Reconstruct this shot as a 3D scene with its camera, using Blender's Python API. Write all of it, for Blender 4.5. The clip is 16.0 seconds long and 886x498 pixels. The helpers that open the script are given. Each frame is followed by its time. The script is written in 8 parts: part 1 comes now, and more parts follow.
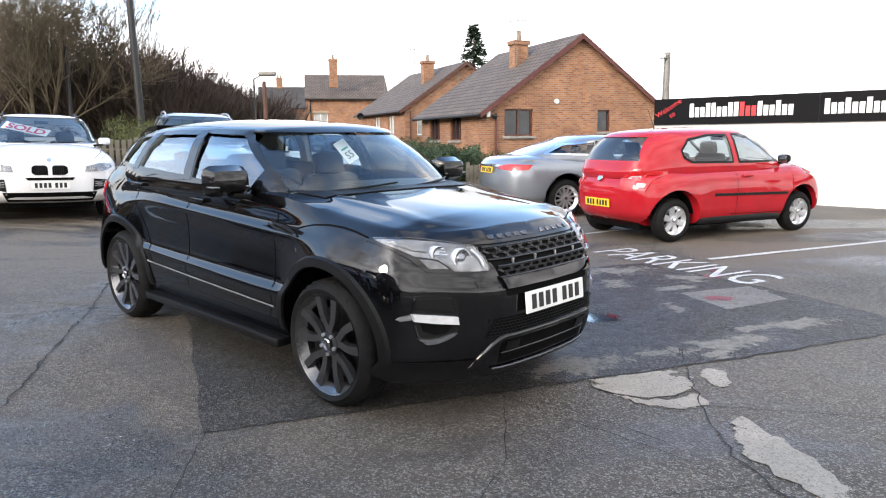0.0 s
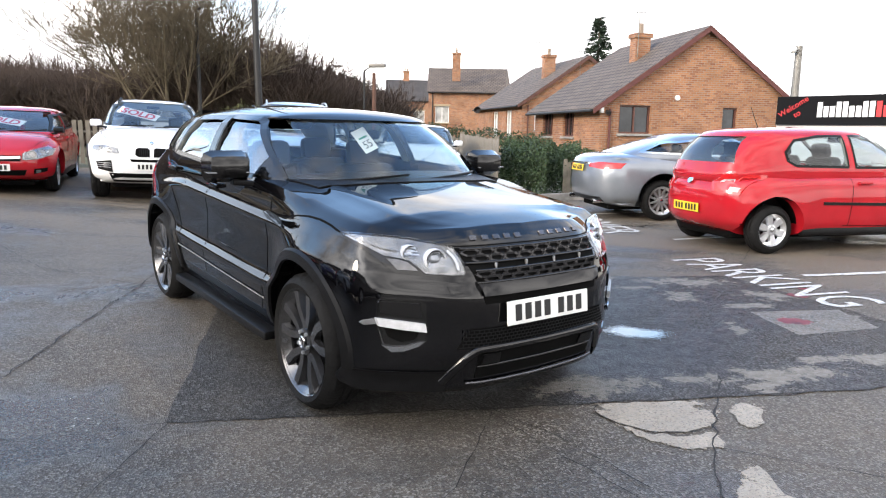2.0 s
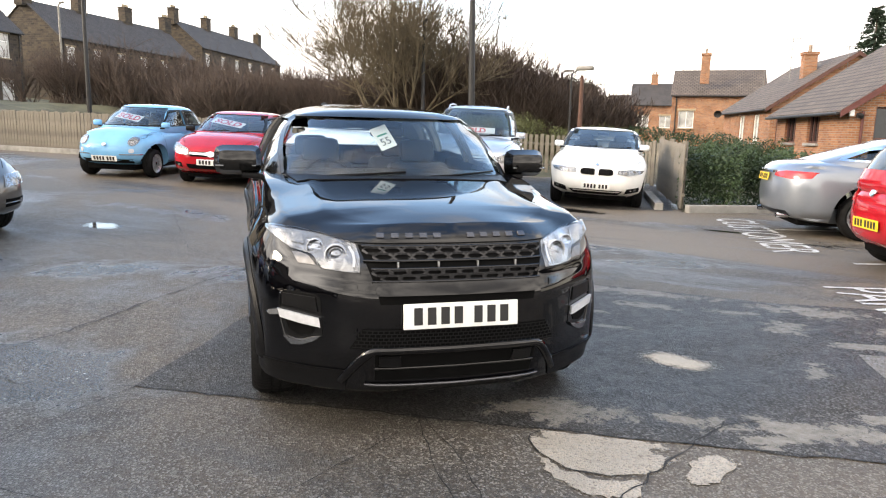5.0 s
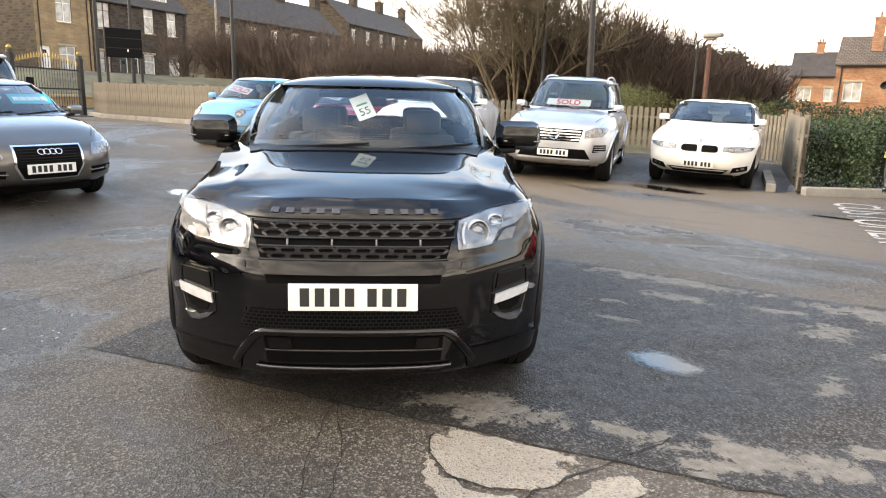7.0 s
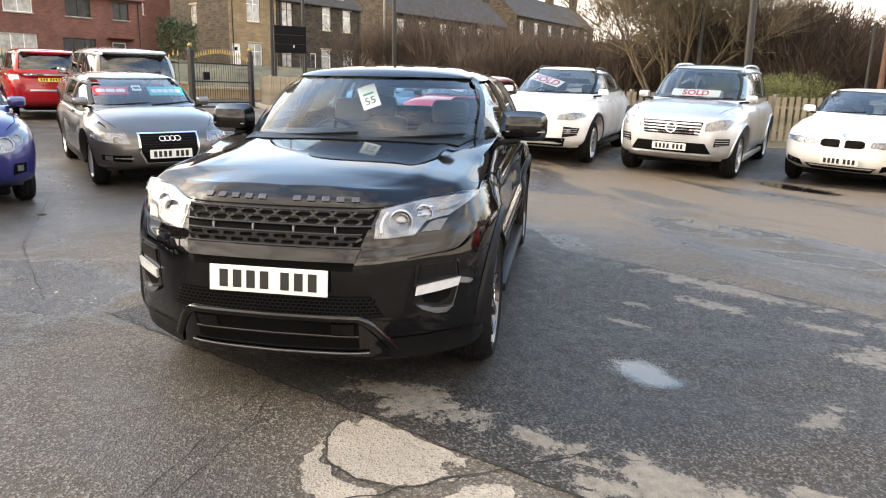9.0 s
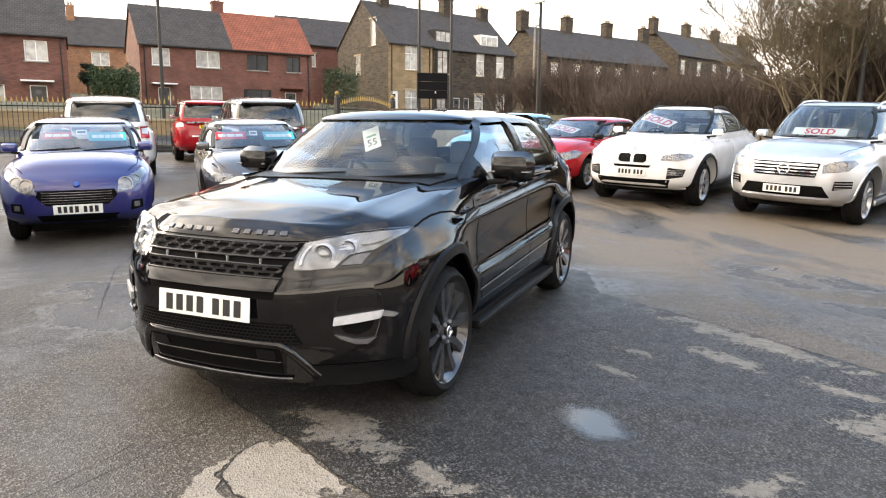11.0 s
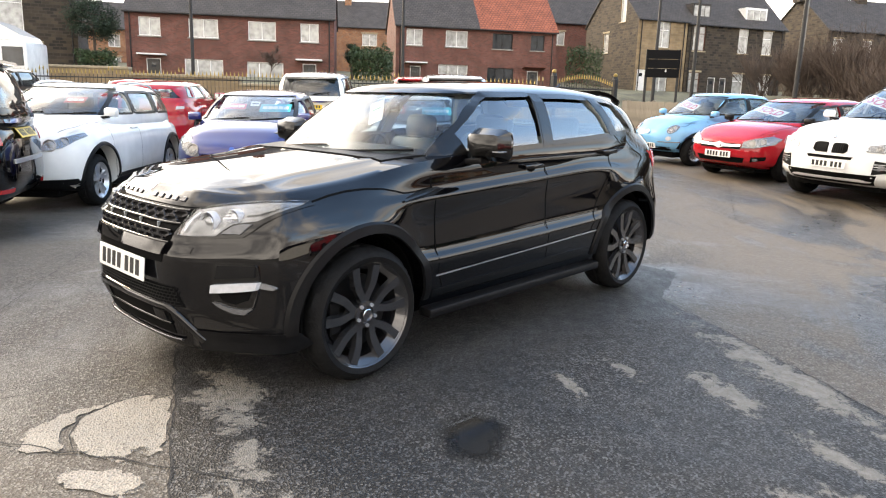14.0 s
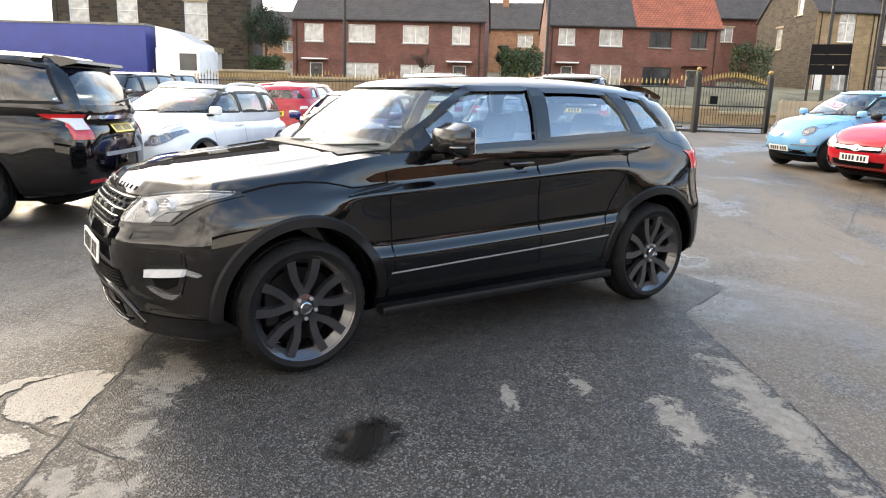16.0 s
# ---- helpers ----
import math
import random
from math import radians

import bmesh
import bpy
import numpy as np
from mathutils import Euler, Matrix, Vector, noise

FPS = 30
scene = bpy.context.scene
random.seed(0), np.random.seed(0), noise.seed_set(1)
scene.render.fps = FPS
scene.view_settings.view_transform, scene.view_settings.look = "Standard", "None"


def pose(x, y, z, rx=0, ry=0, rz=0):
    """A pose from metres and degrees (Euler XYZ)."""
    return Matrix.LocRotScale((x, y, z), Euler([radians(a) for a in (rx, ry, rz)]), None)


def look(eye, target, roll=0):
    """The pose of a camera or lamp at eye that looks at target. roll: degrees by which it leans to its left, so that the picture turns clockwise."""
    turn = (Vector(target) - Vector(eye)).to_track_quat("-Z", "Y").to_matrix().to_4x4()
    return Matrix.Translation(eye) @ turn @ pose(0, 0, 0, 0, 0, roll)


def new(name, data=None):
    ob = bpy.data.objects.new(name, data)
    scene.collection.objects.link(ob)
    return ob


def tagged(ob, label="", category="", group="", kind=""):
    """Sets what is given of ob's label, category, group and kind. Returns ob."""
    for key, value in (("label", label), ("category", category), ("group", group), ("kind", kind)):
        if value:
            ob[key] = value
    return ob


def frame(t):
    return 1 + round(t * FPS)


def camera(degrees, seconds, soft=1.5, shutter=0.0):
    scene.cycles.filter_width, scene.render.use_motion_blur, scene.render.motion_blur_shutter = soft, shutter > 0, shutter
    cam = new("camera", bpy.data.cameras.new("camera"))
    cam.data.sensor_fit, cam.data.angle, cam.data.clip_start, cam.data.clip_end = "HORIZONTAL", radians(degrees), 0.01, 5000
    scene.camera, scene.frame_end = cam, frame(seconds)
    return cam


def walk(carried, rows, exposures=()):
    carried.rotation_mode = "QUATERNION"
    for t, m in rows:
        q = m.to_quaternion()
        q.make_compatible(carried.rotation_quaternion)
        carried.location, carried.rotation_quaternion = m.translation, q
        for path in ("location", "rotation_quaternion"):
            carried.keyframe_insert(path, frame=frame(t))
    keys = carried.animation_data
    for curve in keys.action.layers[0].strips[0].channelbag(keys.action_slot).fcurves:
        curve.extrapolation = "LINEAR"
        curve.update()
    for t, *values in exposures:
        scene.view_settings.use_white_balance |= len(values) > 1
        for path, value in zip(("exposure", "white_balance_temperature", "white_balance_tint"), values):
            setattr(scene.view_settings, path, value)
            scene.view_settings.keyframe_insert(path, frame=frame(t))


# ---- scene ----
cam = camera(65.3, 16.0, 1.15)
PATH = [
    (0, (0.257, 0.215, 1.414), (0.168, 2.188, 1.096), -0.5),
    (0.5, (0.35, 0.317, 1.396), (0.22, 2.285, 1.06), -0.1),
    (1, (0.503, 0.486, 1.397), (0.298, 2.446, 1.055), 0.9),
    (1.5, (0.629, 0.552, 1.404), (0.295, 2.491, 1.048), -0.7),
    (2, (0.893, 0.606, 1.392), (0.459, 2.529, 1.058), 1.0),
    (2.5, (1.11, 0.667, 1.394), (0.599, 2.568, 1.041), 0.9),
    (3, (1.299, 0.816, 1.375), (0.679, 2.681, 1.002), 0.9),
    (3.5, (1.472, 0.94, 1.396), (0.777, 2.773, 1.002), 0.8),
    (4, (1.717, 1.046, 1.383), (0.875, 2.826, 1.031), 1.1),
    (6.5, (2.736, 1.893, 1.368), (1.444, 3.366, 0.97), 1.5),
    (7, (2.834, 2.141, 1.369), (1.456, 3.531, 0.955), 1.4),
    (7.5, (2.964, 2.334, 1.368), (1.478, 3.607, 0.954), -0.0),
    (8, (3.173, 2.533, 1.363), (1.64, 3.742, 0.93), 1.0),
    (8.5, (3.305, 2.732, 1.35), (1.699, 3.844, 0.919), 1.1),
    (9, (3.437, 2.972, 1.376), (1.773, 3.988, 0.93), 1.2),
    (9.5, (3.608, 3.196, 1.363), (1.863, 4.088, 0.965), 1.5),
    (12, (4.002, 4.41, 1.394), (2.081, 4.82, 1.017), 1.7),
    (12.5, (3.964, 4.692, 1.394), (2.024, 4.963, 0.992), 2.8),
    (13, (3.925, 4.932, 1.398), (1.972, 5.099, 1.004), 1.4),
    (13.5, (3.954, 5.252, 1.392), (2.0, 5.288, 0.97), 2.8),
    (14, (3.925, 5.505, 1.383), (1.968, 5.428, 0.977), 1.8),
    (14.5, (3.815, 5.789, 1.377), (1.861, 5.618, 0.985), 2.3),
    (15, (3.759, 6.025, 1.379), (1.82, 5.74, 0.982), 1.6),
    (15.5, (3.734, 6.32, 1.389), (1.816, 5.922, 0.986), 2.8),
    (16, (3.641, 6.536, 1.373), (1.754, 6.019, 0.958), 1.7),
]
walk(cam, [(t, look(eye, target, roll)) for t, eye, target, roll in PATH],
     [(0, 0.40, 6500, 10), (1.5, 0.49, 6550, 10), (4, 0.56, 6800, 10), (6.5, 0.69, 7850, 11), (9.5, 0.77, 8000, 11), (12, 0.71, 7700, 11), (16, 0.89, 7600, 10)])

# ---- world, sun and exposure ----
SUN_AZ, SUN_EL = radians(139), radians(20)
world = bpy.data.worlds.new("overcast_sky")
scene.world = world
world.use_nodes = True
wn, wl = world.node_tree.nodes, world.node_tree.links
wn.clear()
sky = wn.new("ShaderNodeTexSky")
sky.sky_type, sky.sun_disc = "NISHITA", False
sky.sun_elevation, sky.sun_rotation = SUN_EL, -SUN_AZ
sky.air_density, sky.dust_density = 1.0, 0.7
sky_gain = wn.new("ShaderNodeMix")
sky_gain.data_type, sky_gain.blend_type = "RGBA", "MULTIPLY"
sky_gain.inputs[0].default_value = 1.0
sky_gain.inputs[7].default_value = (3.5, 3.8, 4.1, 1)
wl.new(sky.outputs[0], sky_gain.inputs[6])
wco = wn.new("ShaderNodeTexCoord")
flat = wn.new("ShaderNodeMapping")
flat.inputs["Scale"].default_value = (1.0, 1.0, 1.7)
wl.new(wco.outputs["Generated"], flat.inputs[0])
cloud = wn.new("ShaderNodeTexNoise")
cloud.inputs["Scale"].default_value, cloud.inputs["Detail"].default_value = 1.9, 5
cloud.inputs["Roughness"].default_value, cloud.inputs["Distortion"].default_value = 0.55, 0.35
wl.new(flat.outputs[0], cloud.inputs[0])
cover = wn.new("ShaderNodeValToRGB")
cover.color_ramp.elements[0].position, cover.color_ramp.elements[1].position = 0.36, 0.58
# the cloud opens towards the zenith and away from the sun; a bank of it lies along the horizon
up = wn.new("ShaderNodeSeparateXYZ")
wl.new(wco.outputs["Generated"], up.inputs[0])
open_sky = wn.new("ShaderNodeMath")
open_sky.operation = "MULTIPLY_ADD"
open_sky.inputs[1].default_value = -0.32
wl.new(up.outputs[2], open_sky.inputs[0])
wl.new(cloud.outputs[0], open_sky.inputs[2])
lifted = wn.new("ShaderNodeMath")
lifted.operation = "ADD"
lifted.inputs[1].default_value = 0.20
clear_side = wn.new("ShaderNodeVectorMath")
clear_side.operation = "DOT_PRODUCT"
clear_side.inputs[1].default_value = (math.cos(radians(118)), math.sin(radians(118)), 0)
wl.new(wco.outputs["Generated"], clear_side.inputs[0])
cleared = wn.new("ShaderNodeMath")
cleared.operation = "MULTIPLY_ADD"
cleared.inputs[1].default_value = -0.26
wl.new(clear_side.outputs["Value"], cleared.inputs[0])
wl.new(open_sky.outputs[0], cleared.inputs[2])
bank = wn.new("ShaderNodeMapRange")
bank.interpolation_type = "SMOOTHSTEP"
bank.inputs[1].default_value, bank.inputs[2].default_value, bank.inputs[3].default_value, bank.inputs[4].default_value = 0.06, 0.22, 0.30, 0.0
wl.new(up.outputs[2], bank.inputs[0])
banked = wn.new("ShaderNodeMath")
banked.operation = "ADD"
wl.new(cleared.outputs[0], banked.inputs[0])
wl.new(bank.outputs[0], banked.inputs[1])
wl.new(banked.outputs[0], lifted.inputs[0])
wl.new(lifted.outputs[0], cover.inputs[0])
shade = wn.new("ShaderNodeTexNoise")
shade.inputs["Scale"].default_value, shade.inputs["Detail"].default_value = 3.2, 5
wl.new(flat.outputs[0], shade.inputs[0])
tone = wn.new("ShaderNodeValToRGB")
tone.color_ramp.elements[0].position, tone.color_ramp.elements[1].position = 0.36, 0.66
tone.color_ramp.elements[0].color, tone.color_ramp.elements[1].color = (5.6, 5.6, 5.9, 1), (18.0, 17.5, 17.2, 1)
wl.new(shade.outputs[0], tone.inputs[0])
# thin cloud is brighter round the hidden sun
aim = wn.new("ShaderNodeVectorMath")
aim.operation = "DOT_PRODUCT"
aim.inputs[1].default_value = (-math.sin(SUN_AZ) * math.cos(SUN_EL), math.cos(SUN_AZ) * math.cos(SUN_EL), math.sin(SUN_EL))
wl.new(wco.outputs["Generated"], aim.inputs[0])
halo = wn.new("ShaderNodeMapRange")
halo.interpolation_type = "SMOOTHSTEP"
halo.inputs[1].default_value, halo.inputs[2].default_value, halo.inputs[3].default_value, halo.inputs[4].default_value = 0.80, 1.0, 1.0, 2.8
wl.new(aim.outputs["Value"], halo.inputs[0])
lit = wn.new("ShaderNodeVectorMath")
lit.operation = "SCALE"
wl.new(tone.outputs[0], lit.inputs[0])
wl.new(halo.outputs[0], lit.inputs[3])
mixs = wn.new("ShaderNodeMix")
mixs.data_type = "RGBA"
wl.new(cover.outputs[0], mixs.inputs[0])
wl.new(sky_gain.outputs[2], mixs.inputs[6])
wl.new(lit.outputs[0], mixs.inputs[7])
bg = wn.new("ShaderNodeBackground")
bg.inputs[1].default_value = 0.15
wl.new(mixs.outputs[2], bg.inputs[0])
wout = wn.new("ShaderNodeOutputWorld")
wl.new(bg.outputs[0], wout.inputs[0])

sun = new("sun", bpy.data.lights.new("sun", "SUN"))
sun.data.energy, sun.data.angle, sun.data.color = 2.1, radians(14), (1.0, 0.87, 0.70)
sun_way = Vector((-math.sin(SUN_AZ) * math.cos(SUN_EL), math.cos(SUN_AZ) * math.cos(SUN_EL), math.sin(SUN_EL)))
sun.matrix_world = look(sun_way * 60, (0, 0, 0))


# ---- materials ----
def mat(name, color, rough=0.6, metal=0.0, var=0.15, scale=8.0, bump=0.0, coat=0.0, bump_scale=None, spec=0.5, emit=None):
    m = bpy.data.materials.new(name)
    m.use_nodes = True
    n, l = m.node_tree.nodes, m.node_tree.links
    p = n["Principled BSDF"]
    p.inputs["Roughness"].default_value, p.inputs["Metallic"].default_value = rough, metal
    p.inputs["Coat Weight"].default_value, p.inputs["Coat Roughness"].default_value = coat, 0.02
    p.inputs["Specular IOR Level"].default_value = spec
    c = (*color, 1)
    p.inputs["Base Color"].default_value = c
    if var or bump:
        co = n.new("ShaderNodeTexCoord")
        big = n.new("ShaderNodeTexNoise")
        big.inputs["Scale"].default_value, big.inputs["Detail"].default_value = scale, 6
        l.new(co.outputs["Object"], big.inputs[0])
        if var:
            ramp = n.new("ShaderNodeValToRGB")
            ramp.color_ramp.elements[0].position, ramp.color_ramp.elements[1].position = 0.3, 0.7
            ramp.color_ramp.elements[0].color = (*[max(0, v * (1 - var)) for v in color], 1)
            ramp.color_ramp.elements[1].color = (*[min(1, v * (1 + var)) for v in color], 1)
            l.new(big.outputs[0], ramp.inputs[0])
            l.new(ramp.outputs[0], p.inputs["Base Color"])
        if bump:
            fine = n.new("ShaderNodeTexNoise")
            fine.inputs["Scale"].default_value, fine.inputs["Detail"].default_value = bump_scale or scale * 8, 5
            l.new(co.outputs["Object"], fine.inputs[0])
            b = n.new("ShaderNodeBump")
            b.inputs["Strength"].default_value, b.inputs["Distance"].default_value = bump, 0.02
            l.new(fine.outputs[0], b.inputs["Height"])
            l.new(b.outputs[0], p.inputs["Normal"])
    if emit:
        p.inputs["Emission Color"].default_value, p.inputs["Emission Strength"].default_value = (*color, 1), emit
    return m


def paint(name, color, metal=0.0, flake=0.1):
    """Car paint: coloured base under a clear coat, with faint road film."""
    m = mat(name, color, 0.32 if metal else 0.4, metal, flake, 3.0, 0, 1.0, spec=0.5 if metal else 0.0)
    n, l = m.node_tree.nodes, m.node_tree.links
    p = n["Principled BSDF"]
    film = n.new("ShaderNodeTexNoise")
    film.inputs["Scale"].default_value, film.inputs["Detail"].default_value = 5, 8
    co = n.new("ShaderNodeTexCoord")
    l.new(co.outputs["Object"], film.inputs[0])
    r = n.new("ShaderNodeMapRange")
    r.inputs[1].default_value, r.inputs[2].default_value, r.inputs[3].default_value, r.inputs[4].default_value = 0.4, 0.75, 0.015, 0.07
    l.new(film.outputs[0], r.inputs[0])
    l.new(r.outputs[0], p.inputs["Coat Roughness"])
    return m


def glass(name, tint, gloss=0.07):
    m = bpy.data.materials.new(name)
    m.use_nodes = True
    n, l = m.node_tree.nodes, m.node_tree.links
    n.clear()
    out, mix = n.new("ShaderNodeOutputMaterial"), n.new("ShaderNodeMixShader")
    clear, shine, edge = n.new("ShaderNodeBsdfTransparent"), n.new("ShaderNodeBsdfGlossy"), n.new("ShaderNodeLayerWeight")
    clear.inputs[0].default_value = (*tint, 1)
    shine.inputs["Roughness"].default_value = 0.01
    edge.inputs[0].default_value = 0.5
    power = n.new("ShaderNodeMath")
    power.operation = "POWER"
    power.inputs[1].default_value = 3.6
    l.new(edge.outputs["Facing"], power.inputs[0])
    amount = n.new("ShaderNodeMapRange")
    amount.inputs[3].default_value, amount.inputs[4].default_value = gloss, 1.0
    l.new(power.outputs[0], amount.inputs[0])
    l.new(amount.outputs[0], mix.inputs[0])
    l.new(clear.outputs[0], mix.inputs[1])
    l.new(shine.outputs[0], mix.inputs[2])
    l.new(mix.outputs[0], out.inputs[0])
    return m


def tarmac(name, base, wet, chip, patchy, bare=(0.16, 0.15, 0.135), bare_amount=0.0, wet_level=0.5, dry=None, worn=(), films=(), gloss=(0.3, 0.5)):
    """Chipped asphalt with damp areas, stone chips and pale worn spots."""
    m = bpy.data.materials.new(name)
    m.use_nodes = True
    n, l = m.node_tree.nodes, m.node_tree.links
    p = n["Principled BSDF"]
    co = n.new("ShaderNodeTexCoord")

    def noise_(scale, detail=6, rough=0.55, dist=0.0):
        t = n.new("ShaderNodeTexNoise")
        t.inputs["Scale"].default_value, t.inputs["Detail"].default_value = scale, detail
        t.inputs["Roughness"].default_value, t.inputs["Distortion"].default_value = rough, dist
        l.new(co.outputs["Object"], t.inputs[0])
        return t.outputs[0]

    def rng(sock, a, b, c, d):
        r = n.new("ShaderNodeMapRange")
        for i, v in enumerate((a, b, c, d)):
            r.inputs[i + 1].default_value = v
        l.new(sock, r.inputs[0])
        return r.outputs[0]

    def mixc(f, a, b, mode="MIX"):
        x = n.new("ShaderNodeMix")
        x.data_type, x.blend_type = "RGBA", mode
        for i, v in ((0, f), (6, a), (7, b)):
            if isinstance(v, (tuple, float, int)):
                x.inputs[i].default_value = (*v, 1) if isinstance(v, tuple) else v
            else:
                l.new(v, x.inputs[i])
        return x.outputs[2]

    def math_(op, a, b):
        x = n.new("ShaderNodeMath")
        x.operation = op
        for i, v in enumerate((a, b)):
            if isinstance(v, (float, int)):
                x.inputs[i].default_value = v
            else:
                l.new(v, x.inputs[i])
        return x.outputs[0]

    def spread_(spots):
        """How near a place is to the middle of any of the ovals (x, y, half length, half width, turn): 1 there, 0 outside."""
        best = 0.0
        for cx, cy, ax, ay, turn in spots:
            v = n.new("ShaderNodeVectorMath")
            v.operation = "SUBTRACT"
            v.inputs[1].default_value = (cx, cy, 0)
            l.new(co.outputs["Object"], v.inputs[0])
            r = n.new("ShaderNodeVectorRotate")
            r.rotation_type = "Z_AXIS"
            r.inputs["Angle"].default_value = -radians(turn)
            l.new(v.outputs[0], r.inputs["Vector"])
            q = n.new("ShaderNodeVectorMath")
            q.operation = "MULTIPLY"
            q.inputs[1].default_value = (1 / ax, 1 / ay, 0)
            l.new(r.outputs[0], q.inputs[0])
            d = n.new("ShaderNodeVectorMath")
            d.operation = "LENGTH"
            l.new(q.outputs[0], d.inputs[0])
            best = math_("MAXIMUM", rng(d.outputs["Value"], 0.2, 1.5, 1, 0), best)
        return best

    wetness = rng(noise_(0.27, 7, 0.62, 0.8), wet_level - 0.06, wet_level + 0.07, 0, 1)
    if films:
        film = rng(math_("ADD", noise_(1.1, 8, 0.6, 0.5), math_("MULTIPLY", spread_(films), 0.42)), 0.70, 0.84, 0, 1)
        wetness = math_("MAXIMUM", wetness, film)
    vor = n.new("ShaderNodeTexVoronoi")
    vor.inputs["Scale"].default_value = 120
    l.new(co.outputs["Object"], vor.inputs[0])
    stones = n.new("ShaderNodeSeparateColor")
    l.new(vor.outputs["Color"], stones.inputs[0])
    chips = rng(stones.outputs[0], 0.62, 1.0, 0, 1)
    pits = rng(stones.outputs[1], 0.66, 1.0, 0, 0.75)
    col = mixc(rng(noise_(0.55, 9, 0.65, 0.4), 0.36, 0.64, 0, 1), tuple(v * (1 - patchy) for v in base), tuple(v * (1 + patchy) * w for v, w in zip(base, (1.06, 1.0, 0.93))))
    col = mixc(rng(noise_(4.5, 8, 0.7), 0.35, 0.7, 0, 0.6), col, tuple(v * 0.6 for v in base))
    col = mixc(rng(noise_(26, 6, 0.75), 0.42, 0.68, 0, 0.5), col, tuple(v * 0.55 for v in base))
    col = mixc(pits, col, tuple(v * 0.3 for v in base))
    col = mixc(mixc(1.0, chips, (0.85, 0.85, 0.85), "MULTIPLY"), col, chip)
    if bare_amount:
        spots = rng(noise_(1.25, 9, 0.66, 0.5), 0.66 - bare_amount, 0.70 - bare_amount, 0, 0.85)
        col = mixc(spots, col, bare)
    if worn:
        edge = rng(math_("ADD", noise_(6.5, 13, 0.80, 0.3), math_("MULTIPLY", spread_(worn), 0.30)), 0.705, 0.745, 0, 0.9)
        col = mixc(edge, col, mixc(rng(noise_(20, 7, 0.7), 0.35, 0.65, 0, 1), tuple(v * 0.72 for v in bare), tuple(v * 1.15 for v in bare)))
        wetness = math_("MULTIPLY", wetness, rng(edge, 0, 0.5, 1, 0.1))
    if dry:
        # beige dust left where the yard has dried, in long streaks
        way = n.new("ShaderNodeMapping")
        way.inputs["Rotation"].default_value, way.inputs["Scale"].default_value = (0, 0, radians(35)), (0.22, 0.75, 1)
        l.new(co.outputs["Object"], way.inputs[0])
        st = n.new("ShaderNodeTexNoise")
        st.inputs["Scale"].default_value, st.inputs["Detail"].default_value, st.inputs["Roughness"].default_value, st.inputs["Distortion"].default_value = 1.0, 9, 0.6, 0.9
        l.new(way.outputs[0], st.inputs[0])
        xyz = n.new("ShaderNodeSeparateXYZ")
        l.new(co.outputs["Object"], xyz.inputs[0])
        band = n.new("ShaderNodeMath")
        band.operation = "MULTIPLY"
        l.new(rng(xyz.outputs[1], 6.6, 9.5, 0.18, 1), band.inputs[0])
        l.new(rng(st.outputs[0], 0.45, 0.51, 0, 0.95), band.inputs[1])
        col = mixc(band.outputs[0], col, dry)
        wet_cut = n.new("ShaderNodeMath")
        wet_cut.operation, wet_cut.use_clamp = "SUBTRACT", True
        l.new(wetness, wet_cut.inputs[0])
        l.new(band.outputs[0], wet_cut.inputs[1])
        wetness = wet_cut.outputs[0]
    col = mixc(wetness, col, mixc(1.0, col, (0.58, 0.6, 0.63), "MULTIPLY"))
    l.new(col, p.inputs["Base Color"])
    rough = n.new("ShaderNodeMix")
    l.new(wetness, rough.inputs[0])
    l.new(rng(noise_(30, 4), 0.3, 0.7, 0.55, 0.8), rough.inputs[2])
    wet_rough = rng(noise_(9, 5), 0.3, 0.75, wet, wet + 0.2)
    if films:
        wet_rough = math_("MULTIPLY", wet_rough, rng(film, 0, 1, 1, 0.5))
    l.new(wet_rough, rough.inputs[3])
    l.new(rough.outputs[0], p.inputs["Roughness"])
    l.new(rng(wetness, 0, 1, *gloss), p.inputs["Specular IOR Level"])
    b = n.new("ShaderNodeBump")
    b.inputs["Strength"].default_value, b.inputs["Distance"].default_value = 0.7, 0.006
    hmix = n.new("ShaderNodeMath")
    hmix.operation = "ADD"
    l.new(vor.outputs["Distance"], hmix.inputs[0])
    l.new(rng(noise_(40, 4), 0, 1, 0, 0.8), hmix.inputs[1])
    l.new(hmix.outputs[0], b.inputs["Height"])
    l.new(b.outputs[0], p.inputs["Normal"])
    return m


